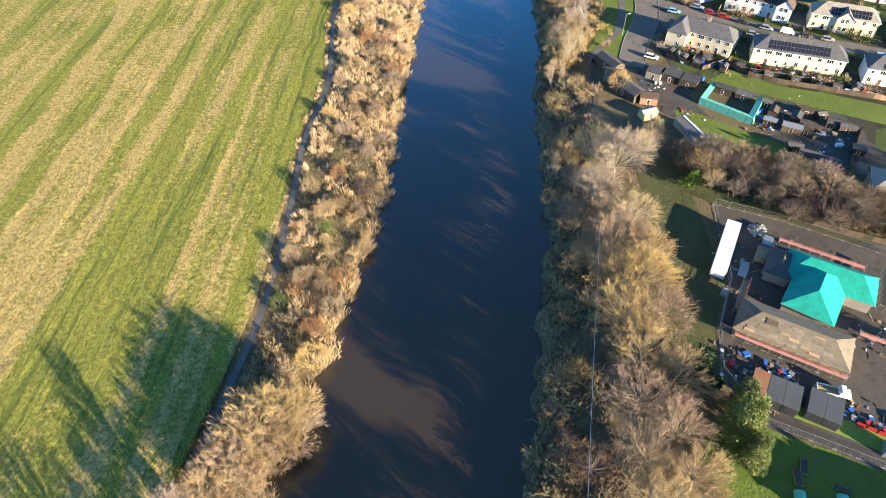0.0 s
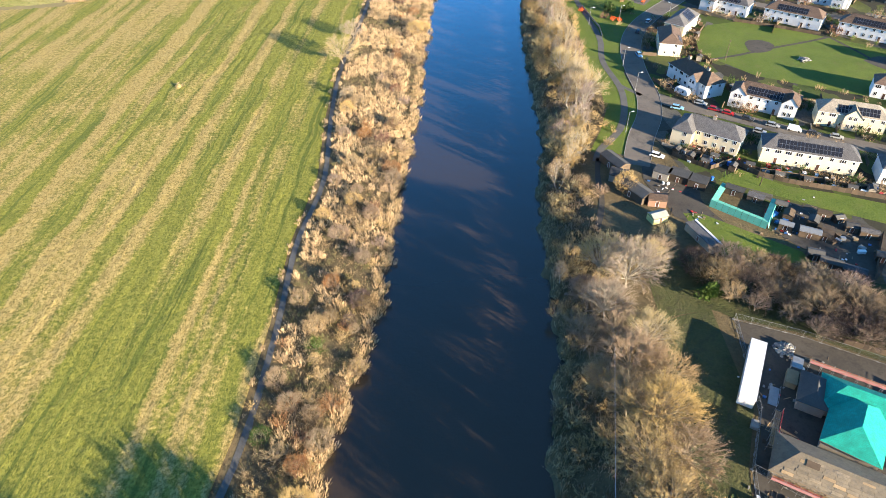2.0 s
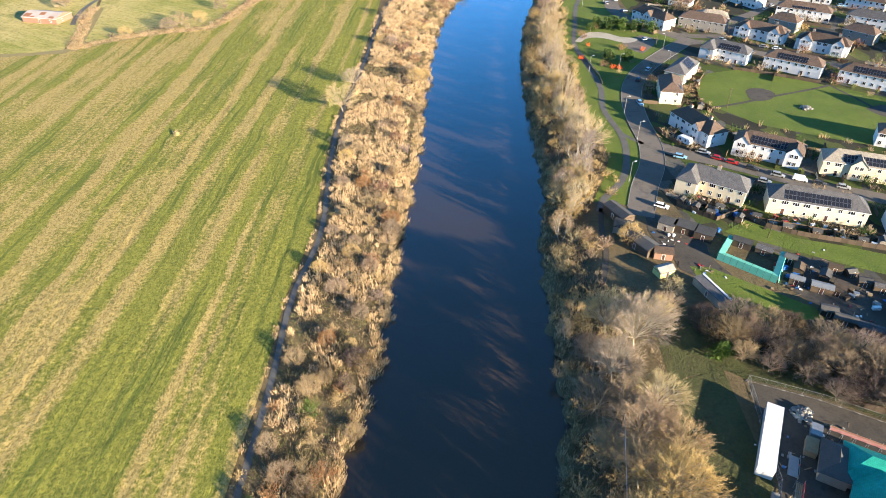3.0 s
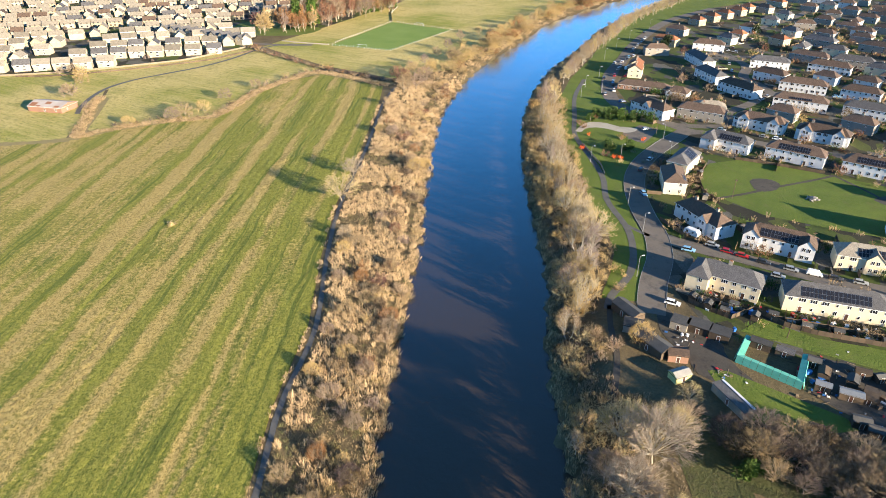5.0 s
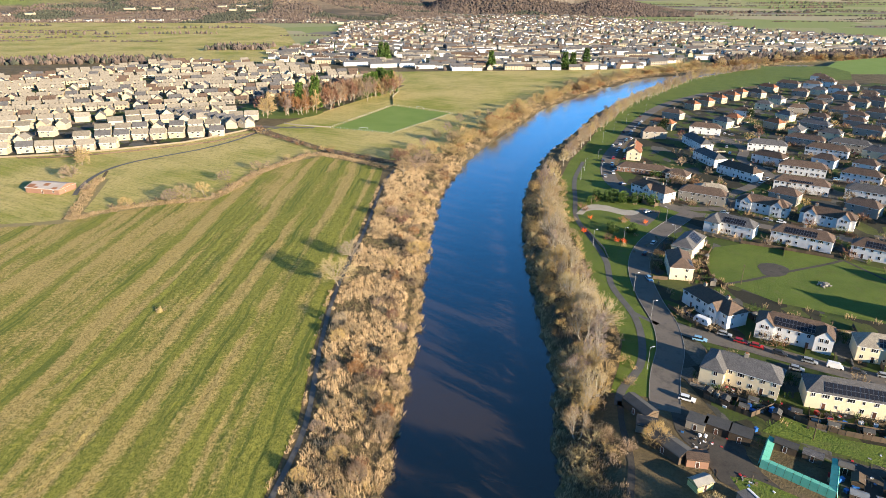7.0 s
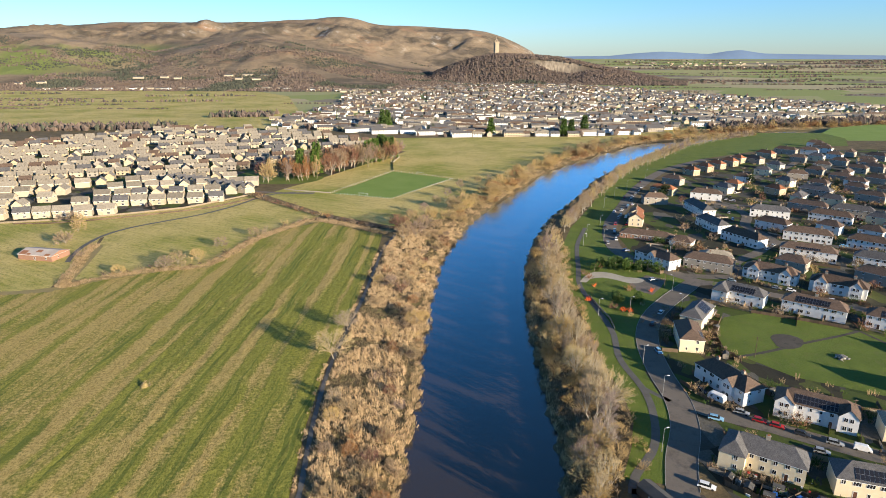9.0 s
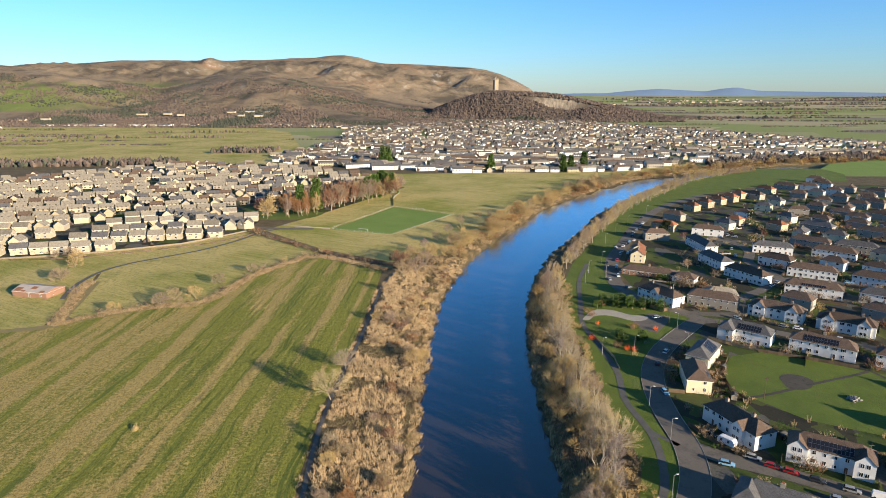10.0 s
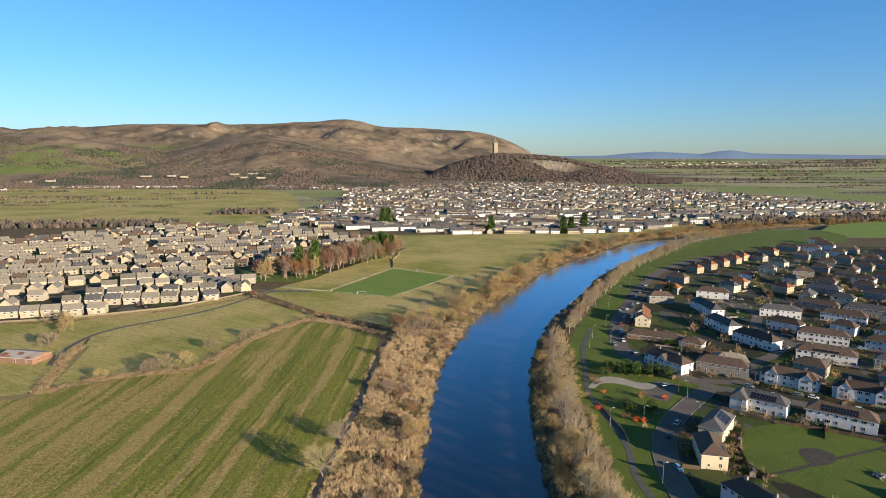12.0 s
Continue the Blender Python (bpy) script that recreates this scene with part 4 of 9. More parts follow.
def leafy(seed, height, width, n, size, mat, cone=False, lumps=9):
    """An evergreen: a trunk, and a crown of many small leaf sprays gathered in lumps with gaps between."""
    rng = random.Random(seed)
    wood, crown = Shape(), Shape()
    wood.tube((0, 0, -0.2), (0, 0, height * 0.85), height * 0.025, height * 0.008, 6)
    cores = []
    for k in range(lumps * (3 if cone else 1)):
        z = rng.uniform(0.12, 1.0) if cone else rng.uniform(0.25, 0.85)
        rad = (1.02 - z) * 0.8 if cone else math.sqrt(max(0.05, 1 - (2 * z - 1.05) ** 2)) * 0.62
        a = rng.uniform(0, 2 * math.pi)
        cores.append((Vector((math.cos(a) * rad * width / 2, math.sin(a) * rad * width / 2, z * height)), width * rng.uniform(0.13, 0.26)))
    for k in range(n):
        c, r = rng.choice(cores)
        d = Vector((rng.gauss(0, 1), rng.gauss(0, 1), rng.gauss(0, 0.8))).normalized()
        p = c + d * r * rng.uniform(0.55, 1.0)
        if p.z < 0.1:
            continue
        d = (d + Vector((0, 0, -0.3 if cone else 0.3))).normalized()
        u = turned(rng, d, 1.4) * size * rng.uniform(0.5, 1)
        q = d * size * rng.uniform(0.8, 1.6)
        crown.poly([p - u, p + u, p + q + u * 0.3, p + q * 1.1 - u * 0.4])
    return wood.mesh("trunk", M_BARK), crown.mesh("crown", mat)


KINDS = {}


def kinds(name, builds):
    KINDS[name] = builds


kinds("broad", [bare_tree(s, 12.0, 0.54, 0.54, 0.45, 15, 12, 9, 4, width=0.02, girth=0.017) for s in (1, 2, 3, 4)])
kinds("near", [bare_tree(s, 12.0, 0.52, 0.55, 0.45, 20, 13, 10, 4, 1, width=0.019, fork=0.24, girth=0.015, reach=(0.06, 0.12), low=1.15) for s in (6, 7, 8, 9)])
kinds("multi", [bare_tree(s, 12.0, 0.40, 0.54, 0.46, 11, 12, 7, 5, 3, fork=0.16, girth=0.016, width=0.028) for s in (11, 12, 13)])
kinds("slim", [bare_tree(s, 12.0, 0.19, 0.54, 0.48, 12, 8, 6, 5, 1, fork=0.3, girth=0.014, width=0.028) for s in (21, 22, 23)])
kinds("broad_far", [bare_tree(s, 12.0, 0.48, 0.56, 0.44, 9, 9, 6, 4, 1, 0.085) for s in (5, 6)])
kinds("multi_far", [bare_tree(s, 12.0, 0.40, 0.54, 0.46, 9, 8, 6, 4, 1, 0.085, 0.16, 0.016) for s in (14, 15, 16)])
kinds("dome_far", [bare_tree(s, 8.0, 0.58, 0.42, 0.52, 12, 8, 6, 4, 1, 0.08, 0.1, 0.012) for s in (84, 85)])
kinds("slim_far", [bare_tree(s, 12.0, 0.20, 0.54, 0.48, 9, 6, 5, 4, 1, 0.085, 0.3, 0.014) for s in (24, 25, 26)])
kinds("shrub_far", [bush(s, 4.0, 20, 0.055, 0.9, 7, 3) for s in (35, 36)])
kinds("shrub", [bush(s, 4.0, 40, 0.026, 0.9, 9, 4) for s in (31, 32, 33, 34)])
kinds("small", [bush(s, 4.0, 18, 0.06, 0.85, 6, 3) for s in (41, 42, 43)])
kinds("laurel", [leafy(s, 4, 5, 1100, 0.24, M_LEAF) for s in (51, 52)])
kinds("conifer", [leafy(s, 10, 6.5, 12000, 0.15, M_CONIFER, True, 22) for s in (61, 62)])
kinds("conifer_far", [leafy(s, 10, 6.5, 1500, 0.5, M_CONIFER, True, 12) for s in (63, 64)])
kinds("dome", [bare_tree(s, 8.0, 0.58, 0.42, 0.52, 22, 13, 10, 4, 4, 0.02, 0.1, 0.010, (0.06, 0.12)) for s in (81, 82, 83)])
kinds("yew", [leafy(s, 5, 6.5, 1600, 0.24, M_YEW) for s in (71,)])
TREE_N = 0
MESH_MAT = {}


def tinted(me, mat):
    """The same mesh with another material."""
    key = (me.name, mat.name)
    if key not in MESH_MAT:
        c = me.copy()
        c.materials.clear()
        c.materials.append(mat)
        MESH_MAT[key] = c
    return MESH_MAT[key]


BASE_H = {"broad": 12, "near": 12, "multi": 12, "slim": 12, "shrub": 4, "small": 4, "laurel": 4, "conifer": 10, "yew": 5, "dome": 8}


def plant(kind, x, y, h, twig=None, bark=None, wide=1.0, label="", group="", z=None, name=""):
    """One tree or shrub with a trunk and a crown."""
    global TREE_N
    TREE_N += 1
    rng = random.Random(TREE_N * 7919)
    builds = KINDS[kind + "_far" if y > 330 and kind + "_far" in KINDS else kind]
    wood, crown = builds[rng.randrange(len(builds))]
    k = h / BASE_H[kind]
    z = land_at(x, y) if z is None else z
    m = Matrix.LocRotScale((x, y, z), Euler((rng.uniform(-0.05, 0.05), rng.uniform(-0.05, 0.05), rng.uniform(0, 6.28))), (k * wide, k * wide, k))
    shrubby = kind in ("shrub", "small", "laurel", "dome")
    name = name or {"copse trees": "birch_tree", "garden trees": "garden_tree", "hedge trees": "hedge_tree", "row of bank trees": "row_tree"}.get(group) or ("shrub" if shrubby else "conifer_tree" if kind in ("conifer", "yew") else "tree")
    ob = thing(name, m, label or {"near": "broad leafless tree with a dense crown of fine twigs", "broad": "broad leafless tree with golden brown twigs on the bank", "multi": "many-stemmed leafless tree in low sunlight", "slim": "slim upright leafless tree on the bank",
                                  "shrub": "rounded leafless shrub with fine tan twigs", "small": "small leafless bush in winter", "laurel": "glossy green evergreen shrub",
                                  "conifer": "dense green conifer tree", "yew": "dark rounded evergreen tree", "dome": "large rounded golden leafless bush on the bank"}[kind], "shrub" if shrubby else "tree", group)
    part("trunk", tinted(wood, bark) if bark else wood, None, ob)
    part("crown", tinted(crown, twig) if twig else crown, None, ob)
    return ob


def scattered(name, spots, label, category):
    """Many low shrubs joined into one mesh; spots are kind, x, y, height, material."""
    mats, V, F, I, n = [], [], [], [], 0
    for k, (kind, x, y, h, mat) in enumerate(spots):
        r = random.Random(k * 31 + 7)
        wood, crown = KINDS[kind][r.randrange(len(KINDS[kind]))]
        if mat not in mats:
            mats.append(mat)
        s, a = h / BASE_H[kind.replace("_far", "")], r.uniform(0, 6.28)
        co = np.empty(len(crown.vertices) * 3)
        crown.vertices.foreach_get("co", co)
        co = co.reshape(-1, 3) * (s * 1.15, s * 1.15, s)
        co = np.stack([co[:, 0] * math.cos(a) - co[:, 1] * math.sin(a) + x, co[:, 0] * math.sin(a) + co[:, 1] * math.cos(a) + y, co[:, 2] + land_at(x, y)], -1)
        fi = np.empty(len(crown.loops), dtype=int)
        crown.loops.foreach_get("vertex_index", fi)
        V.append(co)
        F.append(fi.reshape(-1, 3) + n)
        I += [mats.index(mat)] * len(crown.polygons)
        n += len(co)
    me = bpy.data.meshes.new(name)
    me.from_pydata(np.concatenate(V).tolist(), [], np.concatenate(F).tolist())
    for m in mats:
        me.materials.append(m)
    me.polygons.foreach_set("material_index", I)
    return tagged(new(name, me), label, category, kind="stuff")


SCRUB = []
# right bank: the tall wood beside the water
for x, y, h, kd, tw in ((14, -18, 12, "multi", 0), (20, -8, 13, "broad", 0), (24, 6, 13, "broad", 1), (17, 18, 12, "broad", 0), (27, 17, 11, "multi", 0), (36, 17, 9, "multi", 1), (34, 40, 12, "broad", 0), (42, 46, 11, "broad", 1), (33.5, 50, 11.5, "broad", 0), (40, 55, 11, "multi", 1), (35, 61, 12, "broad", 1), (43, 65, 11, "broad", 0), (37, 70, 13, "multi", 0),
                        (36, 79, 13, "broad", 0), (43.5, 80, 12, "broad", 0), (41, 88, 13.5, "broad", 1), (36, 92, 11, "multi", 1), (44, 98, 11, "broad", 1), (37.5, 101, 13, "broad", 1), (32.5, 98, 10, "multi", 0),
                        (36, 110, 13, "slim", 0), (43, 109, 11, "broad", 2), (31, 112, 10, "multi", 0), (36.5, 119, 12, "multi", 2), (33, 126, 9, "broad", 1), (43.5, 129, 14, "broad", 2), (38, 134, 12, "broad", 2),
                        (48, 135, 10, "broad", 2), (28.5, 135, 7.5, "slim", 2), (53, 139, 8, "broad", 1), (31, 142, 7, "multi", 0), (26, 124, 5, "multi", 0), (22, 54, 7, "multi", 3), (26, 50, 7, "broad", 3), (21, 62, 5, "multi", 0)):
    plant("near" if kd != "slim" and h > 8 else kd, x, y, h, (M_TWIG, M_TWIG_GOLD, M_TWIG_PALE, M_TWIG_RED)[tw], M_BARK_PALE if tw == 2 else None, 1.15, group="bank trees")
# right bank: a belt of pale trees between water and green
for k, (x, y, h) in enumerate(((33, 176, 9), (37, 183, 10), (40, 190, 10), (37, 199, 9), (42, 205, 11), (46, 214, 13), (43, 221, 13), (48, 224, 13), (46, 232, 12), (42, 236, 10), (47, 241, 11), (43, 249, 11), (48, 255, 11),
                               (42, 262, 10), (47, 269, 11), (42, 276, 11), (46, 284, 11), (43, 293, 11), (48, 300, 10), (44, 308, 12), (49, 316, 11), (45, 325, 12), (50, 333, 11), (47, 343, 12), (52, 350, 11), (48, 358, 12),
                               (54, 367, 11), (51, 376, 12), (57, 384, 11), (54, 394, 11), (60, 402, 10), (58, 412, 10))):
    plant(("multi", "slim", "multi", "broad")[k % 4], x, y, h * 1.12, (M_TWIG, M_TWIG_PALE, M_TWIG_PALE)[k % 3], M_BARK_PALE, 0.9, "pale-barked leafless tree in the riverside belt", "riverside belt trees")
# right bank: a row of slim trees following the bend
ROW = curve([(65, 430), (74, 450), (86, 478), (105, 526), (127, 569), (150, 617), (183, 672), (225, 730), (265, 790), (310, 840), (352, 880), (400, 918)], 5.0)
for k, (x, y) in enumerate(ROW):
    r = random.Random(k)
    if k % 8 == 1:
        continue
    plant(("slim", "slim", "multi")[k % 3], x + r.uniform(1, 5), y + r.uniform(-4, 0), r.uniform(9, 14), (M_TWIG_PALE, M_TWIG)[k % 2], M_BARK_PALE, (1.35, 1.5, 0.85)[k % 3], "slim leafless tree in the row along the bend", "row of bank trees")
    if k % 3 == 0:
        SCRUB.append(("shrub_far", x + r.uniform(-2, 3), y + r.uniform(-2, 2), r.uniform(2, 4), (M_TWIG, M_TWIG_GOLD)[k % 4 // 2]))
for k in range(170):
    i = random.Random(k + 900).randrange(int(np.argmin(np.abs(COURSE[:, 1] - 425))), len(COURSE) - 30)
    r = random.Random(k + 500)
    d = COURSE[i][2] + r.uniform(1.0, 7.0)
    SCRUB.append(("shrub_far", COURSE[i][0] + dirs[i][1] * d, COURSE[i][1] - dirs[i][0] * d, r.uniform(1.6, 3.6), (M_TWIG, M_TWIG_GOLD, M_BRAMBLE)[k % 3]))
# right bank: shrubs and brambles at the water's edge and beneath the trees
rng = random.Random(5)
k = 0
while k < 120:
    y = rng.uniform(36, 400)
    i = int(np.argmin(np.abs(COURSE[:, 1] - y)))
    x = COURSE[i][0] + COURSE[i][2] + rng.uniform(1.5, 18 if y < 170 else 13)
    if inside(x, y, [(40, 145), (48, 145), (52, 195), (42, 195)]):
        continue
    k += 1
    SCRUB.append(("shrub_far", x, y, rng.uniform(1.4, 3.6), (M_TWIG_DARK, M_TWIG, M_BRAMBLE)[k % 3]))
for k in range(150):
    y = rng.uniform(196, 400)
    SCRUB.append(("shrub_far", 53.5 + 3 * math.sin(y * 0.02) + max(0, y - 345) * 0.12 + rng.uniform(-4, 4), y, rng.uniform(1.2, 3.2), (M_TWIG, M_TWIG_GOLD, M_BRAMBLE)[k % 3]))
for k in range(80):  # taller bushes between the water and the wood
    y = rng.uniform(34, 172)
    i = int(np.argmin(np.abs(COURSE[:, 1] - y)))
    SCRUB.append(("shrub_far", COURSE[i][0] + COURSE[i][2] + rng.uniform(2, 12), y, rng.uniform(2.6, 5.0), (M_TWIG, M_TWIG_PALE, M_TWIG, M_TWIG_GOLD)[k % 4]))
for k in range(85):  # the thick of the riverside belt
    y = rng.uniform(178, 420)
    i = int(np.argmin(np.abs(COURSE[:, 1] - y)))
    SCRUB.append(("multi_far", COURSE[i][0] + COURSE[i][2] + rng.uniform(3, 14), y, rng.uniform(4.5, 9.5), (M_TWIG, M_TWIG_GOLD, M_TWIG_PALE, M_TWIG)[k % 4]))
# named shrubs and evergreens of the right bank
for kd, x, y, h, tw, lab in (("dome", 51.5, 171, 6.5, M_TWIG_GOLD, "round golden leafless bush beside the sheds"), ("shrub", 39, 172, 4.2, M_TWIG_GOLD, "orange-tinted leafless bush on the bank"), ("shrub", 44, 168, 4, M_TWIG_GOLD, "yellowish low bush on the bank"),
                             ("laurel", 61, 126, 4.5, None, "bright green laurel bush at the clearing"), ("laurel", 64, 127, 3.6, None, "bright green laurel bush at the clearing"), ("conifer", 52, 56, 13, None, "tall green conifer with a broad ragged crown"),
                             ("conifer", 54.5, 60.5, 10, None, "green conifer with a ragged crown"), ("conifer", 53.5, 51, 9, None, "green conifer with a ragged crown"), ("yew", 50.5, 68.5, 7, None, "dark rounded yew beside the fence"), ("laurel", 46.5, 50.5, 3.0, None, "light green rounded evergreen shrub"),
                             ("shrub", 51, 64.5, 2.0, M_TWIG_GOLD, "low golden dry bush"), ("shrub", 47, 57, 2.6, M_TWIG_RED, "low russet bush in shade"), ("laurel", 95, 75, 5, None, "green evergreen bush at the site edge"), ("broad", 57, 147, 6, M_TWIG_PALE, "small leafless tree beside the yellow shed")):
    plant(kd, x, y, h, tw, None, 1.0, lab)
for k, (x, y, h) in enumerate(((62, 138, 6), (66, 133, 6.5), (69, 139, 7), (72, 131, 6), (75, 136, 7), (78, 127, 6), (81, 131, 7), (85, 122, 7.5), (88, 127, 7), (91, 117, 7.5), (94, 122, 8), (97, 114, 7), (100, 119, 7), (83, 116, 5), (79, 121, 5), (104, 112, 6), (67, 127, 5), (72, 124, 4.5), (64, 135.5, 6), (70, 134, 6.5), (76, 131, 6.5), (80, 134, 7), (84, 127, 7), (87, 131, 7), (90, 122, 7), (93, 127, 7.5), (97, 119, 7.5), (101, 114, 7), (103, 118, 7), (107, 116, 7), (86, 117, 6), (92, 113, 5.5), (75, 127, 5.5), (81, 124, 6), (108, 109, 6))):
    plant("near" if k % 3 else "dome", x, y - 2.5, h * 1.12, (M_TWIG_DARK, M_TWIG, M_BRAMBLE)[k % 3], None, 1.25, "leafless hedge tree between yard and site", "hedge trees")
for k, (x, y) in enumerate(((76, 127), (86, 119), (95, 112))):
    plant("laurel", x, y, 3.0, M_YEW, None, 1.2, "dark green ivy-clad bush in the hedge", "hedge trees")

# left bank: trees and shrubs among the reeds
for kd, x, y, h, tw in (("dome", -28.5, 57, 10, 0), ("dome", -33, 57.5, 13.5, 0), ("dome", -31, 60, 12, 0), ("dome", -35.5, 54, 12, 0), ("slim", -44, 40, 14, 0), ("dome", -32, 53.5, 9.5, 0), ("dome", -38.5, 49, 11, 1), ("dome", -36, 46.5, 9, 1), ("dome", -41.5, 44, 9, 1), ("dome", -27.5, 74.5, 5.5, 1), ("dome", -33, 96, 5.5, 0), ("dome", -31, 118, 6, 0), ("dome", -29.5, 133, 5, 3), ("dome", -30, 152, 6, 0), ("dome", -28, 168, 5.5, 1), ("dome", -31, 188, 6, 0), ("dome", -29, 206, 5.5, 3), ("dome", -33, 228, 6.5, 0), ("dome", -20, 107, 5, 0), ("dome", -30, 342, 6, 0), ("multi", -44, 36, 11, 1), ("broad", -50, 26, 12, 0), ("broad", -56, 16, 13, 0), ("broad", -40, 28, 12, 0), ("shrub", -39, 38, 6, 1), ("dome", -37.5, 224, 5.5, 1), ("dome", -36, 206, 5, 0), ("multi", -38, 232, 6, 2), ("dome", -37, 345, 5.5, 0), ("dome", -37, 392, 6, 0), ("dome", -36, 126, 5.5, 0), ("dome", -36, 160, 5, 1), ("dome", -35, 178, 4.5, 0), ("dome", -37, 102, 5.5, 0), ("dome", -37, 88, 5, 4), ("shrub", -33, 71, 4, 1), ("shrub", -31, 66, 3.5, 0), ("shrub", -20.5, 107, 5, 0),
                        ("shrub", -28, 104, 4, 0), ("shrub", -30, 112, 4.5, 4), ("shrub", -25, 98, 4, 0), ("shrub", -23, 128, 4, 0), ("shrub", -29, 137, 3.2, 1), ("shrub", -19, 150, 4, 0), ("shrub", -22, 165, 4.5, 3), ("shrub", -18, 176, 5, 1), ("shrub", -16, 200, 5, 1), ("shrub", -20, 214, 4.5, 3),
                        ("shrub", -17, 232, 4.5, 0), ("shrub", -27, 250, 4, 0), ("broad", -44, 264, 12.5, 2), ("broad", -43, 290, 9, 2), ("dome", -16, 300, 6.5, 1), ("dome", -12.5, 306, 5.5, 1), ("dome", -19, 308, 5.5, 1), ("multi", -10, 303, 4.5, 0), ("shrub", -34, 318, 5, 0), ("shrub", -25, 335, 5.5, 3), ("shrub", -30, 348, 5, 0),
                        ("shrub", -22, 352, 5.5, 0), ("shrub", -34, 360, 4.5, 3), ("shrub", -17, 342, 4, 1), ("broad", -30, 418, 11, 0), ("broad", -22, 425, 11, 0), ("broad", -32, 436, 11, 3), ("broad", -17, 440, 11, 0), ("broad", -25, 448, 12, 0), ("broad", -36, 446, 10, 3), ("broad", -28, 428, 10, 0), ("dome", -14, 428, 7, 1), ("dome", -20, 455, 8, 0), ("dome", -10, 450, 7, 1), ("shrub", -8, 432, 5.5, 1), ("multi", -28, 462, 10, 0), ("multi", -14, 468, 10, 0),
                        ("multi", -20, 485, 9, 0), ("shrub", -5, 480, 5, 1), ("shrub", 0, 500, 5, 1), ("multi", -12, 512, 8, 0), ("multi", -4, 536, 9, 0), ("shrub", 8, 545, 6, 1), ("multi", 6, 570, 9, 0), ("multi", 22, 592, 8, 0), ("shrub", 32, 610, 6, 1)):
    h = h * 0.78 if kd in ("dome", "shrub") and 80 < y < 260 else h
    plant(kd, x, y, h, (M_TWIG, M_TWIG_GOLD, M_TWIG_PALE, M_TWIG_RED, M_LEAF)[tw], None, 1.1, "leafless shrub among the reeds of the bank" if kd in ("shrub", "dome") else "leafless tree on the reedy bank", "reed bank shrubs")
rng = random.Random(16)
for k in range(66):  # brown scrub standing in the sedge
    y = rng.uniform(62, 150) if k < 26 else rng.uniform(150, 440)
    i = int(np.argmin(np.abs(COURSE[:, 1] - y)))
    x1 = COURSE[i][0] - COURSE[i][2]
    x = x1 - rng.uniform(2.5, 11 if k < 26 else 13)
    plant(("dome", "shrub", "dome")[k % 3], x, y, rng.uniform(2.6, 4.6) if k < 26 else rng.uniform(2.4, 4.8), (M_BRAMBLE, M_TWIG, M_TWIG_RED, M_TWIG_DARK)[k % 4], None, rng.uniform(1.0, 1.3), "leafless shrub among the reeds of the bank", "reed bank shrubs")
rng = random.Random(15)
for k in range(150):
    i = rng.randrange(int(np.argmin(np.abs(COURSE[:, 1] - 560))), len(COURSE) - 20)
    n = (dirs[i][1], -dirs[i][0])
    d = -COURSE[i][2] - rng.uniform(3, 20)
    if k % 3:
        SCRUB.append(("shrub_far", COURSE[i][0] + n[0] * d, COURSE[i][1] + n[1] * d, rng.uniform(3, 5.5), (M_TWIG, M_TWIG_GOLD, M_TWIG_RED)[k % 3]))
    else:
        plant("multi", COURSE[i][0] + n[0] * d, COURSE[i][1] + n[1] * d, rng.uniform(6, 10), (M_TWIG, M_TWIG_GOLD)[k % 2], None, 1.15, "leafless scrub tree along the far bank", "far bank scrub")
for k in range(170):  # bushes standing thick along the far left bank
    i = rng.randrange(int(np.argmin(np.abs(COURSE[:, 1] - 450))), len(COURSE) - 30)
    n, d = (dirs[i][1], -dirs[i][0]), -COURSE[i][2] - rng.uniform(2, 19)
    SCRUB.append(("dome_far", COURSE[i][0] + n[0] * d, COURSE[i][1] + n[1] * d, rng.uniform(4.5, 10), (M_TWIG, M_TWIG_GOLD, M_TWIG_RED, M_TWIG)[k % 4]))
for k in range(120):  # taller trees of the far left bank
    i = rng.randrange(int(np.argmin(np.abs(COURSE[:, 1] - 440))), len(COURSE) - 25)
    n, d = (dirs[i][1], -dirs[i][0]), -COURSE[i][2] - rng.uniform(4, 24)
    SCRUB.append((("broad_far", "multi_far")[k % 2], COURSE[i][0] + n[0] * d, COURSE[i][1] + n[1] * d, rng.uniform(7, 13), (M_TWIG, M_TWIG_GOLD, M_BRAMBLE)[k % 3]))
for k in range(70):
    y = rng.uniform(60, 410)
    i = int(np.argmin(np.abs(COURSE[:, 1] - y)))
    SCRUB.append(("shrub_far", COURSE[i][0] - COURSE[i][2] - rng.uniform(1, 20), y, rng.uniform(1.6, 3.6), (M_TWIG, M_TWIG_GOLD, M_TWIG_RED, M_BRAMBLE)[k % 4]))
scattered("bank_scrub", SCRUB, "low leafless scrub and brambles along both banks", "scrub")
# hedge, meadow and barn trees
for k, (x, y, h, kd) in enumerate(((-171, 355, 6, "dome"), (-152, 365, 7.5, "dome"), (-147, 371, 8, "dome"), (-139, 378, 7.5, "dome"), (-135, 403, 7, "dome"), (-124, 428, 6, "dome"), (-237, 434, 8, "dome"), (-229, 406, 9, "dome"), (-253, 457, 8, "dome"), (-246, 452, 8, "dome"),
                                  (-262, 455, 6, "multi"), (-233, 412, 6, "shrub"), (-189, 338, 4, "shrub"), (-208, 384, 5, "shrub"), (-119, 436, 4, "small"), (-110, 452, 4, "small"), (-100, 466, 4, "shrub"))):
    plant(kd, x, y, h * 1.05, (M_TWIG, M_BRAMBLE, M_BRAMBLE)[k % 3], None, 1.1, "leafless hedgerow bush at the meadow edge", "hedgerow bushes")
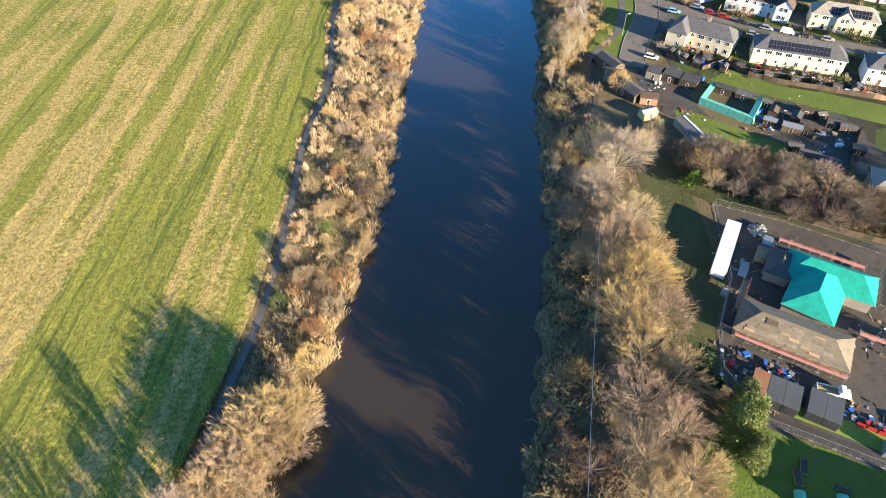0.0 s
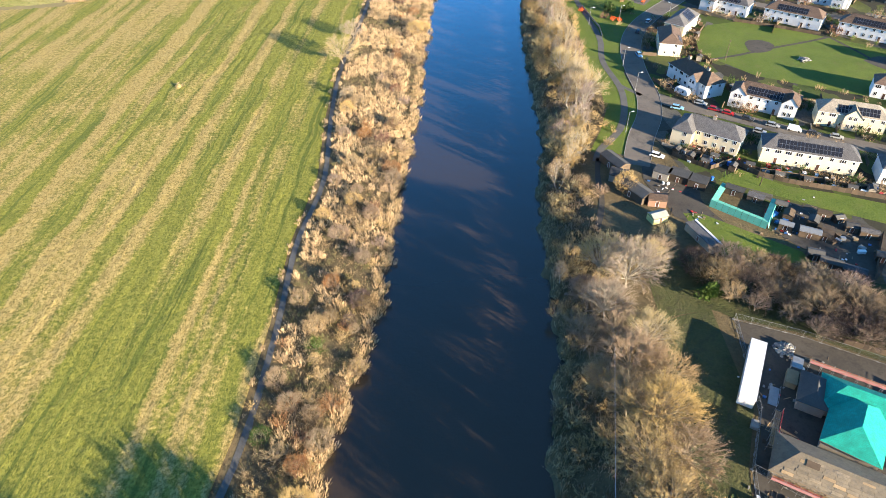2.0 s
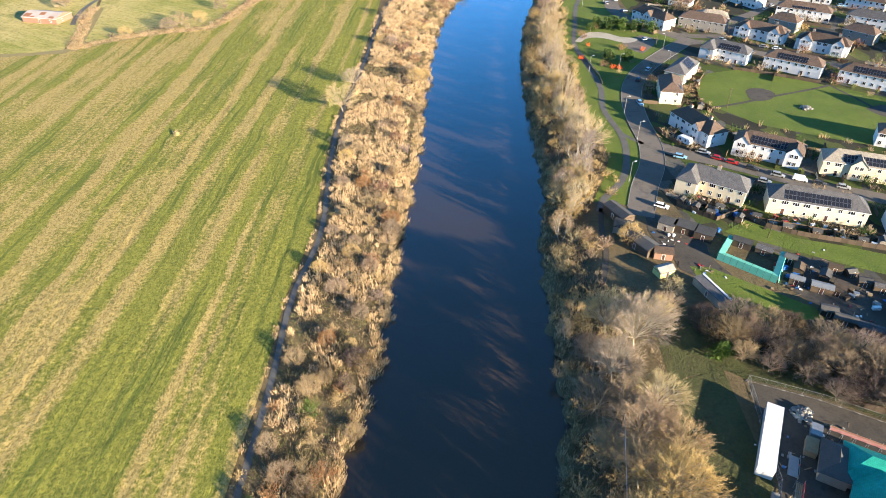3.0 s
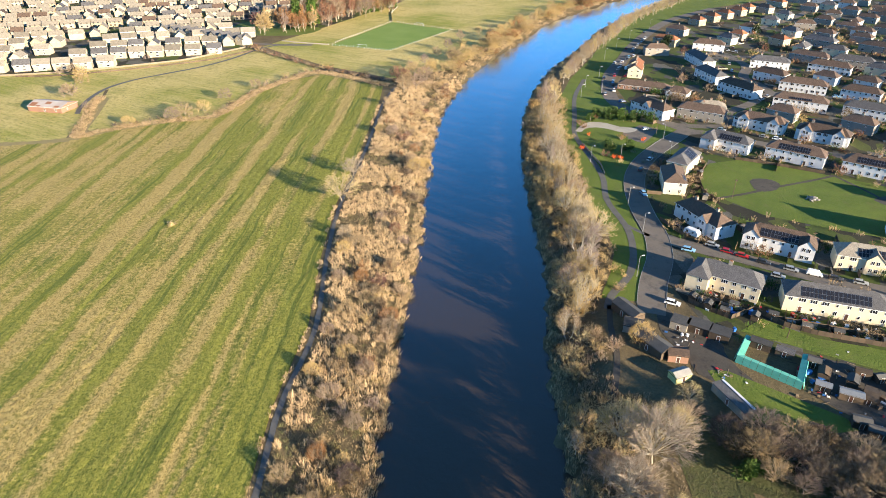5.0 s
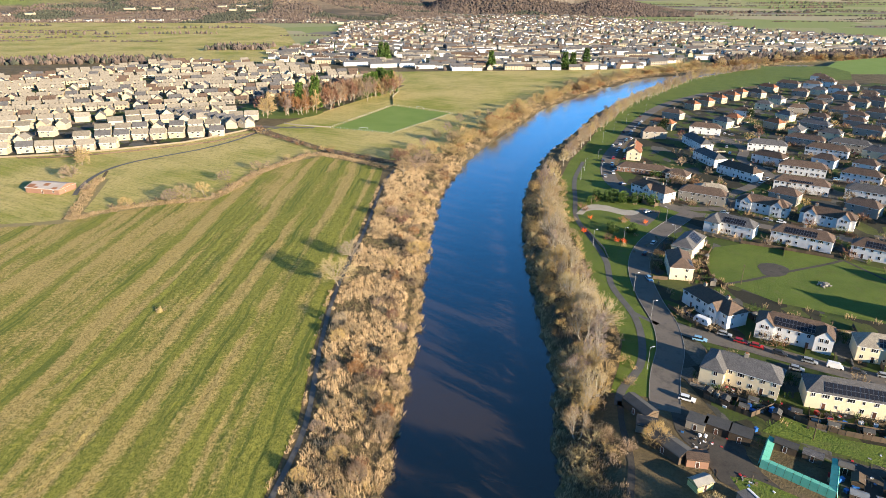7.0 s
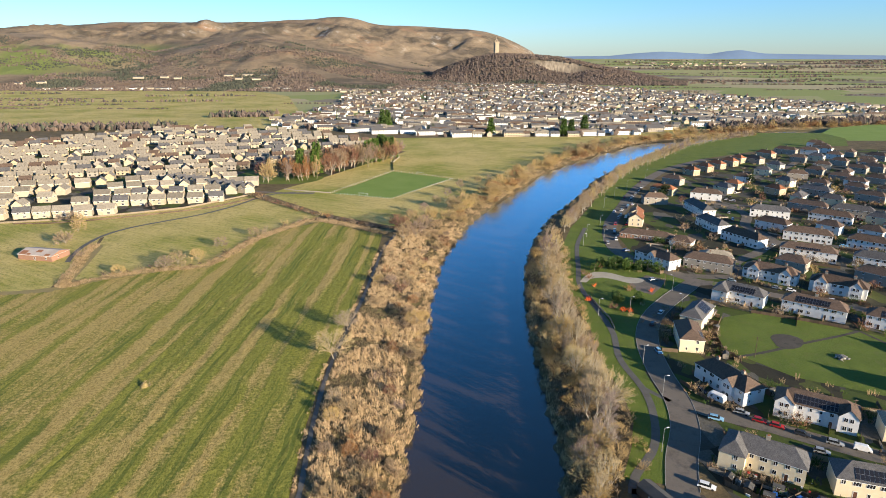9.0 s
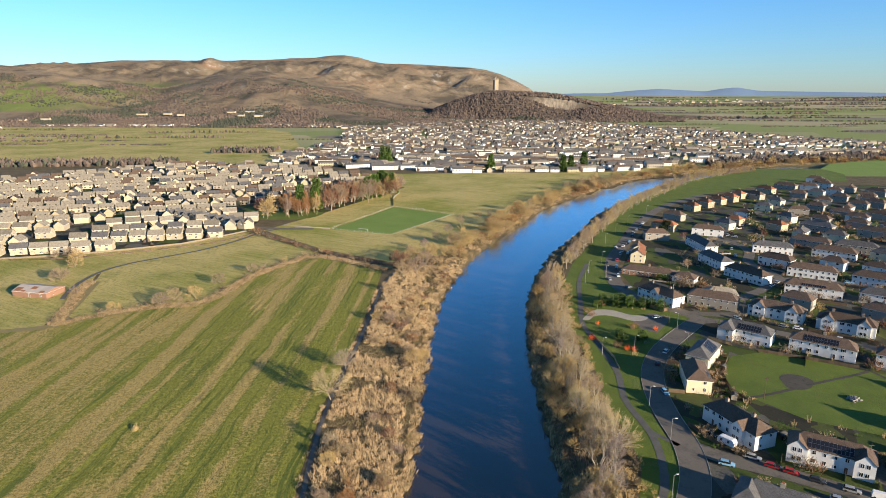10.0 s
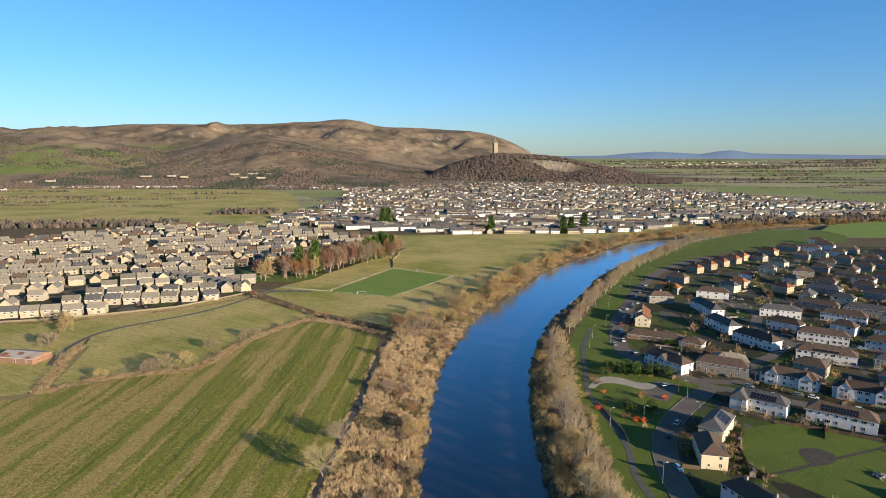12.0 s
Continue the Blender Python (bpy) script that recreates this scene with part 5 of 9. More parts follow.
# dark bushes added as a strip that stands for the shadow in the ditch
DITCH_SHADE = curve([(-93, 469), (-107, 452), (-122, 422), (-133, 375), (-156, 366), (-178, 353)], 3.6)
for k, (x, y) in enumerate(DITCH_SHADE):
    plant("small", x + random.Random(k + 9).uniform(-0.8, 0.8), y + 1.0, random.Random(k + 70).uniform(1.4, 2.8), (M_TWIG_DARK, M_BRAMBLE, M_TWIG_DARK)[k % 3], None, 1.5, "dark leafless bush along the hedge and for the ditch shade", "ditch hedge bushes")
HEDGE = curve([(-160, 541), (-140, 521), (-120, 503), (-98, 482), (-70, 462), (-46, 447), (-36, 443)], 4.5)
for k, (x, y) in enumerate(HEDGE):
    plant("small", x + random.Random(k).uniform(-1, 1), y, random.Random(k + 50).uniform(2.5, 5.0), (M_TWIG_DARK, M_TWIG, M_TWIG_RED)[k % 3], None, 1.4, "dark leafless bush along the hedge and for the ditch shade", "ditch hedge bushes")
# the copse beside the pitch
rng = random.Random(8)
for k in range(100):
    t = rng.random()
    x, y = -152 + 92 * t + rng.uniform(-20, 10), 606 + 132 * t + rng.uniform(-30, 18)
    plant(("slim", "multi", "broad")[k % 3], x, y, rng.uniform(14, 22), (M_TWIG, M_TWIG_RED, M_BRAMBLE, M_TWIG_RED)[k % 4], M_BARK_PALE if k % 2 else None, 0.95, "slim leafless birch in the copse", "copse trees")
for x, y, h in ((-137, 618, 15), (-128, 630, 15), (-132, 660, 16), (-143, 640, 14), (-88, 700, 14), (-80, 706, 15), (-72, 716, 15), (-66, 727, 14), (-84, 716, 13), (-76, 724, 16), (-106, 1015, 16), (-100, 1022, 15), (52, 935, 14), (150, 925, 14), (162, 935, 13), (185, 960, 15)):
    plant("conifer", x, y, h * 1.5, M_LEAF, None, 0.95, "dark green conifer in the copse", "copse conifers")
# trees out of sight behind the yard, whose shade falls on its lawn
for k, (x, y, h) in enumerate(((116, 113, 9), (121, 122, 9), (118, 130, 8), (126, 115, 10), (113, 104, 8), (130, 124, 9))):
    plant("broad", x, y, h, M_TWIG_DARK, None, 1.1, "leafless garden tree beyond the yard", "hedge trees", Z)
# small park
for x, y, h in ((78, 363, 7), (83.6, 360.5, 7.5), (90, 357, 8), (96, 357, 7), (86, 366, 7), (75, 316, 6.5), (82, 316, 6.5), (72.5, 357, 5), (104, 354, 7), (100, 360, 6)):
    plant("yew", x, y, h * 0.72, M_LEAF, None, 1.15, "small bushy pine in the park", "park pines", Z, "pine_tree")
for x, y in ((67.7, 333.8), (61, 316), (73.5, 304.5), (76.2, 303.2), (92.5, 328)):
    plant("shrub", x, y, 2.5, M_ORANGE, None, 0.8, "vivid orange-twigged dogwood bush in the park", "orange bushes", Z)
for x, y, h in ((67, 346, 4), (70, 308, 3), (66, 352, 3), (83, 330, 3.5), (75, 360, 3.5)):
    plant("shrub", x, y, h, M_TWIG_RED, None, 1.0, "leafless russet park shrub", "park shrubs", Z)
# garden trees among the houses
for k, (x, y, h) in enumerate(((128, 398, 6), (136, 386, 6), (140, 396, 5), (143, 430, 7), (150, 455, 6), (168, 506, 7), (162, 545, 5), (152, 392, 4), (215, 500, 6), (228, 512, 7), (222, 478, 5), (255, 520, 6), (270, 560, 6), (246, 575, 5), (235, 620, 6), (300, 545, 7), (318, 500, 7), (330, 575, 6), (205, 398, 4), (180, 352, 6),
                                  (190, 300, 7), (215, 330, 6), (240, 360, 6), (264, 415, 6), (290, 440, 6), (345, 620, 6), (370, 590, 7), (400, 680, 7), (430, 660, 7), (285, 600, 5), (120, 378, 4), (124, 420, 5))):
    plant("multi" if k % 2 else "shrub", x, y, h, (M_TWIG, M_TWIG_RED, M_TWIG_DARK, M_TWIG_GOLD)[k % 4], None, 1.1, "leafless garden tree between houses", "garden trees", Z)
rng = random.Random(19)
for k in range(46):
    y = rng.uniform(350, 700)
    x = 0.62 * y - 60 + rng.uniform(10, 170)
    plant("multi" if k % 2 else "dome", x, y, rng.uniform(3.5, 6.5), (M_TWIG, M_TWIG_RED, M_TWIG_DARK, M_TWIG_GOLD)[k % 4], None, 1.0, "leafless garden tree between houses", "garden trees", Z)
for x, y, h in ((165, 538, 8), (160, 530, 6), (252, 585, 7), (330, 640, 8), (172, 480, 5)):
    plant("laurel", x, y, h, M_YEW, None, 0.8, "dark evergreen garden tree", "garden trees", Z)

# ---- houses ----
def framed(name, xs, zs, panes, mats, depth=0.05):
    """A frame of bars with sunk panes, facing -y, as one connected mesh."""
    s = Shape()
    nx, nz = len(xs), len(zs)
    s.v = [(x, -depth, z) for z in zs for x in xs]
    for j in range(nz - 1):
        for i in range(nx - 1):
            c = [j * nx + i, j * nx + i + 1, (j + 1) * nx + i + 1, (j + 1) * nx + i]
            if (i, j) in panes:
                n = len(s.v)
                s.v += [(s.v[k][0], -0.012, s.v[k][2]) for k in c]
                s.f.append((n, n + 1, n + 2, n + 3))
                s.m.append(0)
                for k in range(4):
                    s.f.append((c[k], c[(k + 1) % 4], n + (k + 1) % 4, n + k))
                    s.m.append(1)
            else:
                s.f.append(tuple(c))
                s.m.append(1)
    edge = [0, nx - 1, nx * nz - 1, nx * (nz - 1)]
    n = len(s.v)
    s.v += [(s.v[k][0], 0.03, s.v[k][2]) for k in edge]
    for k in range(4):
        s.f.append((edge[(k + 1) % 4], edge[k], n + k, n + (k + 1) % 4))
        s.m.append(1)
    return s.mesh(name, mats)


def window_mesh(w, h, bars=1):
    t = 0.07
    xs = [-w / 2, -w / 2 + t]
    for k in range(bars):
        x = -w / 2 + w * (k + 1) / (bars + 1)
        xs += [x - t / 2, x + t / 2]
    xs += [w / 2 - t, w / 2]
    return framed("window", xs, [-0.06, t, h - t, h], {(2 * k + 1, 1) for k in range(bars + 1)}, [M_GLASS, M_FRAME])


WIN, WIN_WIDE, WIN_SMALL = window_mesh(1.05, 1.35), window_mesh(1.9, 1.35, 2), window_mesh(0.7, 1.0, 0)
DOOR = framed("door", [-0.55, -0.44, 0.44, 0.55], [0, 0.05, 2.03, 2.15], {(1, 1)}, [plain("dark_door", (0.10, 0.045, 0.03), 0.5, vary=0.6), M_FRAME])


def chimney_mesh():
    s = Shape()
    for k, (z, w, d) in enumerate(((0, 0.55, 0.35), (1.6, 0.55, 0.35), (1.62, 0.64, 0.44), (1.82, 0.64, 0.44), (1.84, 0.36, 0.2), (2.25, 0.32, 0.17))):
        s.v += [(-w, -d, z), (w, -d, z), (w, d, z), (-w, d, z)]
        if k:
            for j in range(4):
                a, b = (k - 1) * 4 + j, (k - 1) * 4 + (j + 1) % 4
                s.f.append((a, b, b + 4, a + 4))
                s.m.append(1 if k == 5 else 0)
    s.f.append((20, 21, 22, 23))
    s.m.append(1)
    return s.mesh("chimney", [M_WALL, M_TILE_RED])


CHIMNEY = chimney_mesh()


def hip_roof(L, W, eave, rise, over=0.35, hip=True):
    s = Shape()
    x, y, z = L / 2 + over, W / 2 + over, eave - 0.12
    r = max(0.2, L / 2 - W / 2 * 0.85) if hip else L / 2 + over
    a, b = (-r, 0, eave + rise), (r, 0, eave + rise)
    c = [(-x, -y, z), (x, -y, z), (x, y, z), (-x, y, z)]
    s.poly([c[0], c[1], b, a]).poly([c[2], c[3], a, b])
    if hip:
        s.poly([c[1], c[2], b]).poly([c[3], c[0], a])
    lo = [(p[0], p[1], z - 0.16) for p in c]
    for k in range(4):
        if hip or k in (0, 2):
            s.poly([lo[k], lo[(k + 1) % 4], c[(k + 1) % 4], c[k]], 1)
    s.poly(lo[::-1], 1)
    if hip:
        s.tube(a, b, 0.09, 0.09, 5, 0)
    return s


def wall_shell(L, W, eave, rise, gable=False):
    s = Shape()
    x, y = L / 2, W / 2
    s.poly([(-x, -y, -0.3), (x, -y, -0.3), (x, -y, eave), (-x, -y, eave)]).poly([(x, y, -0.3), (-x, y, -0.3), (-x, y, eave), (x, y, eave)])
    for sx in (-1, 1):
        q = [(sx * x, -sx * y, -0.3), (sx * x, sx * y, -0.3), (sx * x, sx * y, eave)]
        q += [(sx * x, 0, eave + rise - 0.1), (sx * x, -sx * y, eave)] if gable else [(sx * x, -sx * y, eave)]
        s.poly(q)
    return s


def solar(parent, x0, x1, W, eave, rise, rows=2, side=-1):
    """Panels lying on the roof's slope."""
    slope = math.atan2(rise, W / 2 + 0.2)
    n = max(1, int((x1 - x0) / 1.05))
    me = Shape().box(-0.48, 0, 0, 0.48, 1.5, 0.05, 1).box(-0.45, 0.03, 0.05, 0.45, 1.47, 0.06, 0).mesh("solar_panel", [M_SOLAR, M_ALU])
    for r in range(rows):
        for k in range(n):
            u = 0.55 + r * 1.56
            at = pose(x0 + 0.53 + k * 1.05, 0, 0) @ (pose(0, 0, 0, 0, 0, 180) if side > 0 else Matrix()) @ pose(0, -W / 2 - 0.3 + u * math.cos(slope), eave - 0.02 + u * math.sin(slope), math.degrees(slope))
            part("solar_panel", me, None, parent, at=at)


def front_gable(parent, x, w, out, W, eave, rise, wall, roof, side=-1):
    """A gabled bay that stands out from the long facade."""
    s, r = Shape(), Shape()
    y0, y1 = -W / 2 - out, -W / 2 + 0.02
    top = eave + w / 2 * 0.95
    s.poly([(x - w / 2, y0, -0.3), (x + w / 2, y0, -0.3), (x + w / 2, y0, eave), (x, y0, top), (x - w / 2, y0, eave)])
    s.poly([(x - w / 2, y1, -0.3), (x - w / 2, y0, -0.3), (x - w / 2, y0, eave), (x - w / 2, y1, eave)]).poly([(x + w / 2, y0, -0.3), (x + w / 2, y1, -0.3), (x + w / 2, y1, eave), (x + w / 2, y0, eave)])
    back = -W / 2 + (top - eave) / rise * (W / 2)
    for sx in (-1, 1):
        e = x + sx * (w / 2 + 0.2)
        q = [(e, y0 - 0.2, eave - 0.15), (x, y0 - 0.2, top + 0.08), (x, back, top + 0.08), (e, y1 + 0.3, eave - 0.15)]
        r.poly(q if sx < 0 else q[::-1])
        r.poly([(p[0], p[1], p[2] - 0.14) for p in (q[::-1] if sx < 0 else q)], 0)
    turn = pose(0, 0, 0, 0, 0, 180) if side > 0 else Matrix()
    bay = part("bay", s, wall, parent, at=turn)
    part("bay_roof", r, roof, parent, at=turn)
    for z in (1.0, 3.75):
        part("window", WIN, None, bay, at=pose(x - 0.75, y0 - 0.01, z))
        part("window", WIN, None, bay, at=pose(x + 0.75, y0 - 0.01, z))
    return bay


def house(x, y, yaw, L, W=8.6, wall=None, roof=None, eave=5.3, rise=2.9, hip=True, panels=None, gables=(), bays_back=(), chimneys=2, label="", z=None, floors=2, name="house", group="estate houses", every=2.6, wings=(), back=True):
    wall, roof = wall or M_RENDER_WHITE, roof or M_TILE
    rng = random.Random(int(x * 31 + y * 17))
    ob = thing(name, pose(x, y, Z if z is None else z, 0, 0, yaw), label or "two-storey rendered house block with a tiled hipped roof", "house", group)
    part("wall", wall_shell(L, W, eave, rise, not hip), wall, ob)
    part("roof", hip_roof(L, W, eave, rise, 0.35, hip), [roof, M_FRAME], ob)
    n = max(2, int((L - 1.2) / every))
    back = back and abs(yaw) > 42
    for side, ang in ((-1, 0), (1, 180)) if back else ((-1, 0),):
        bays = gables if side < 0 else bays_back
        for k in range(n):
            u = -L / 2 + L * (k + 0.5) / n
            if any(abs(u - (gx if side < 0 else gx)) < gw / 2 + 0.5 for gx, gw, go in bays) or any(abs(u * -side - wx) < ww / 2 + 0.4 and side == -1 for wx, ww, wo in wings):
                continue
            at = pose(0, 0, 0, 0, 0, ang) @ pose(u, -W / 2 - 0.01, 0)
            door = k % 4 == 1
            for f in range(floors):
                if f == 0 and door:
                    part("door", DOOR, None, ob, at=at @ pose(0, 0, 0.05))
                elif rng.random() < 0.93:
                    part("window", (WIN, WIN, WIN_SMALL, WIN_WIDE)[rng.randrange(4)], None, ob, at=at @ pose(0, 0, 1.0 + 2.75 * f))
        for gx, gw, go in bays:
            front_gable(ob, gx, gw, go, W, eave, rise, wall, roof, side)
    for ang in (90, -90) if back else (90,):
        for f in range(floors):
            for u in (-1.8, 1.9):
                if rng.random() < 0.75:
                    part("window", WIN_SMALL if u < 0 else WIN, None, ob, at=pose(0, 0, 0, 0, 0, ang) @ pose(u, -L / 2 - 0.01, 1.0 + 2.75 * f))
    for wx, ww, wo in wings:
        sub = Shape()
        x0, x1, y0, y1 = wx - ww / 2, wx + ww / 2, -W / 2 - wo, -W / 2 + 0.05
        sub.poly([(x0, y0, -0.3), (x1, y0, -0.3), (x1, y0, eave), (x0, y0, eave)]).poly([(x0, y1, -0.3), (x0, y0, -0.3), (x0, y0, eave), (x0, y1, eave)]).poly([(x1, y0, -0.3), (x1, y1, -0.3), (x1, y1, eave), (x1, y0, eave)])
        wing = part("wing", sub, wall, ob)
        r = Shape()
        top, o = eave + rise * 0.98, 0.3
        a, b = (wx, y0 + ww * 0.42, top), (wx, 0.0, top)
        r.poly([(x0 - o, y0 - o, eave - .12), (x1 + o, y0 - o, eave - .12), a]).poly([(x0 - o, 0, eave - .12), (x0 - o, y0 - o, eave - .12), a, b]).poly([(x1 + o, y0 - o, eave - .12), (x1 + o, 0, eave - .12), b, a])
        part("wing_roof", r, [roof], ob)
        for f in range(floors):
            part("window", WIN, None, wing, at=pose(wx + 1.0, y0 - 0.01, 1.0 + 2.75 * f))
    for k in range(chimneys):
        part("chimney", CHIMNEY, None, ob, at=pose((-L / 4, L / 4, 0)[k % 3] if chimneys > 1 else 0, 0, eave + rise - 0.8))
    if panels:
        solar(ob, panels[0], panels[1], W, eave, rise, panels[2] if len(panels) > 2 else 2, panels[3] if len(panels) > 3 else -1)
    return ob


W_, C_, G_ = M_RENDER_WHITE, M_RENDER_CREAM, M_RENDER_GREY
house(84.5, 198.5, -33, 20, wall=C_, roof=M_SLATE, wings=((-7.2, 6.4, 3.4),), chimneys=1, label="cream house block with grey slate hipped roofs and a wing")
house(110.7, 186.6, -18, 27, wall=C_, roof=M_SLATE, panels=(-9.5, 8.5, 2), chimneys=0, label="long cream flat block with a solar-panelled slate roof")
house(91.5, 239.5, -68, 21.4, roof=M_TILE, gables=((4.5, 4.5, 1.2),), chimneys=2, label="white house block with a dark brown roof and gabled bay")
house(110.9, 222.5, -30, 22, roof=M_TILE, panels=(-6, 6, 2), gables=((-8.4, 5.2, 1.0), (8.4, 5.2, 1.0)), chimneys=0, label="white house block with end gables and solar panels")
house(135, 210.5, -20, 21, wall=C_, roof=M_TILE_TAN, panels=(-5, 8, 2), gables=((0, 5, 0.8),), chimneys=0, label="cream house block with a brown roof and solar panels")
house(137, 176, -18, 18, roof=M_SLATE, panels=(-5, 5, 1), label="white house block with a grey roof and solar panels")
house(158, 200, -20, 20, wall=C_, roof=M_TILE, label="cream house block beside the oval lawn")
house(167, 228, -27, 28, label="white house block on the rim of the oval lawn")
house(192, 250, -30, 26, label="white house block on the rim of the oval lawn")
house(165, 168, -20, 20, wall=C_, roof=M_SLATE, label="cream house block with slate roof")
house(90.5, 274, 79, 17, wall=C_, roof=M_TILE, panels=(-7, -1, 1), chimneys=0, label="cream house with brown hipped roof and solar panels")
house(101, 294, 54, 18, wall=C_, roof=M_SLATE, panels=(-3, 5, 3), chimneys=0, label="cream house with grey hipped roof and solar panels")
house(129, 318, -38, 21, roof=M_SLATE, wings=((-7, 6.4, 3.2),), panels=(-3, 7, 2), chimneys=0, label="white corner house with slate roofs and solar panels")
house(107.8, 369.7, -59, 23, roof=M_TILE, gables=((0, 5, 0.9),), label="white house block with dark brown roof")
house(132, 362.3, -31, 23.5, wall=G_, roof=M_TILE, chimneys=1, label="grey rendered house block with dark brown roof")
house(156.2, 346.7, -37, 24, roof=M_TILE, gables=((-7, 5.2, 1.2), (7, 5.2, 1.2)), label="white house block with two front gables")
house(154.1, 303.3, -36, 24, roof=M_TILE, panels=(-7, 6, 2), chimneys=1, label="white house block with brown roof and solar panels")
house(179, 329, -36, 23, roof=M_TILE, gables=((-7, 5.2, 1.2), (7, 5.2, 1.2)), label="white house block with two front gables")
house(180, 287, -36, 24, roof=M_TILE, panels=(-7, 6, 2), chimneys=1, label="white house block with brown roof and solar panels")
house(192.7, 381.3, -31, 27, roof=M_TILE, panels=(-6, 6, 1), label="white house block with brown roof")
house(142, 378, -14, 16, W=10, wall=C_, roof=M_TILE_TAN, eave=2.8, rise=2.4, floors=1, chimneys=1, label="cream bungalow with a pale brown roof")
house(170.1, 409.1, -62, 25, roof=M_TILE, label="white terraced block with dark roof")
house(164, 440, -78, 24, roof=M_SLATE, label="white terraced block with grey roof")
house(171, 482, -85, 30, roof=M_SLATE, label="white curved terrace with grey roof")
house(210.3, 415.1, -31, 25.5, roof=M_TILE, label="white house block with brown roof")
house(248.5, 458.9, -38, 25, roof=M_TILE, label="white house block with brown roof")
house(201.5, 439.2, -48, 19, roof=M_TILE, label="white house block with brown roof")
house(214.5, 471.4, -24, 24, roof=M_SLATE, label="white house block with slate roof")
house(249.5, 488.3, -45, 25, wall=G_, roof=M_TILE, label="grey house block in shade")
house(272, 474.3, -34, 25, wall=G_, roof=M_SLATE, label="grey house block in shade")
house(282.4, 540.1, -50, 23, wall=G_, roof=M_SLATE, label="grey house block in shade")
house(236, 399, -40, 20, roof=M_TILE, label="white house block with brown roof")
house(222, 366, -36, 24, roof=M_SLATE, label="white house block with grey roof")
house(118.5, 449, 70, 11, wall=C_, roof=M_TILE_RED, gables=(), hip=False, label="cream house with an orange tiled gable roof")
house(122, 462, 70, 11, wall=C_, roof=M_TILE_RED, hip=False, label="cream house with an orange tiled gable roof")
house(116, 417, -25, 30, W=9, wall=M_BRICK, roof=M_TILE, eave=3.0, rise=2.4, floors=1, label="long low brick building with dark roof", chimneys=1)
house(133, 405, -35, 12, W=9, roof=M_TILE, eave=3.0, rise=2.6, floors=1, chimneys=0, label="white bungalow with dark roof")
FAR_ROWS = [(148.5, 509.6, -4, 17, 2), (165, 542, -42, 18, 3), (186, 582, -47, 16, 2), (216.6, 625.2, -60, 12, 3), (235.5, 643.2, -60, 13, 3), (253, 659.2, -58, 14, 3), (271.7, 675.4, -58, 14, 3), (288, 693, -58, 11, 3), (303, 690, -60, 16, 2), (331, 727, -58, 18, 3), (365, 753, -45, 22, 2),
            (350.7, 698.4, -42, 14, 2), (374, 708, -44, 14, 1), (281.7, 626.6, -41, 13, 1), (306, 653.5, -55, 13, 1), (248.6, 593, -42, 12, 0), (192, 525, -24, 22, 0)]
FAR_ROWS2 = [(214.7, 548.6, -58, 13, 1), (229, 563, -52, 11, 3), (303, 607.7, -24, 16, 2), (352.6, 658, -36, 14, 2), (381, 679, -50, 15, 2), (300, 567.5, -49, 15, 2), (313, 520, -50, 20, 2), (374, 639, -48, 17, 2), (321, 552, -50, 15, 2), (335, 598, -47, 17, 2), (438, 712, -55, 19, 2),
             (395, 645, -55, 16, 2), (360, 588, -50, 16, 2), (253, 544, -60, 13, 3), (277, 576, -60, 13, 1), (340, 540, -50, 16, 2)]
STYLES = ((M_RENDER_WHITE, M_TILE, "white rendered house with brown roof"), (M_RENDER_CREAM, M_SLATE, "pale house with grey roof"), (M_RENDER_GREY, M_TILE, "grey stone-coloured house with brown roof"), (M_RENDER_BUFF, M_TILE_RED, "buff house with orange-brown roof"))
for x, y, yaw, l, st in FAR_ROWS + FAR_ROWS2:
    w, r, lab = STYLES[st]
    house(x, y, yaw, l, wall=w, roof=r, chimneys=1, label=lab, group="far estate houses", every=5.0, back=False)
ROADS = [curve(p, 6.0) for p in ([(118, 346), (106, 362), (96, 378), (92.5, 398), (96, 425), (105, 457), (121, 494), (139, 538), (160, 581), (188, 630), (215, 665), (262, 712)], [(112, 352), (131, 349), (143, 353), (150, 372), (168, 388), (190, 409), (212, 405), (233, 397), (280, 372)],
                                 [(113, 339), (125, 340), (132, 333), (146, 326), (176, 310), (215, 292), (260, 276)], [(190, 409), (190, 430), (188, 447), (199, 470), (202, 487), (198, 504), (186, 513)], [(190, 511), (204, 530), (219, 550), (263, 607), (300, 642), (335, 680), (375, 735)], [(202, 505), (238, 497), (259, 486), (285, 462), (330, 430)])]
rng = random.Random(78)
HOMES = [(o.matrix_basis.translation.x, o.matrix_basis.translation.y) for o in scene.objects if o.name.split(".")[0] == "house"]
for gi in range(30):  # the rest of the estate, street by street
    for gj in range(26):
        x, y = 150 + gi * 17 + gj * 6.5 + rng.uniform(-3, 3), 350 + gj * 22 - gi * 10 + rng.uniform(-3, 3)
        if x < 150 or x > 430 or y < 330 or x < 0.60 * y - 62 or x > 0.9 * y + 20:
            continue
        if any(math.hypot(x - a, y - b) < 21 for a, b in HOMES) or any(np.min(np.hypot(r[:, 0] - x, r[:, 1] - y)) < 8.5 for r in ROADS):
            continue
        HOMES.append((x, y))
        w, r, lab = STYLES[(2, 0, 1, 0)[rng.randrange(4)]]
        house(x, y, rng.choice((-48, -44, -40, 46)), rng.uniform(12, 17), wall=w, roof=r, chimneys=1, label=lab, group="far estate houses", every=6.5, back=False)
rng = random.Random(77)
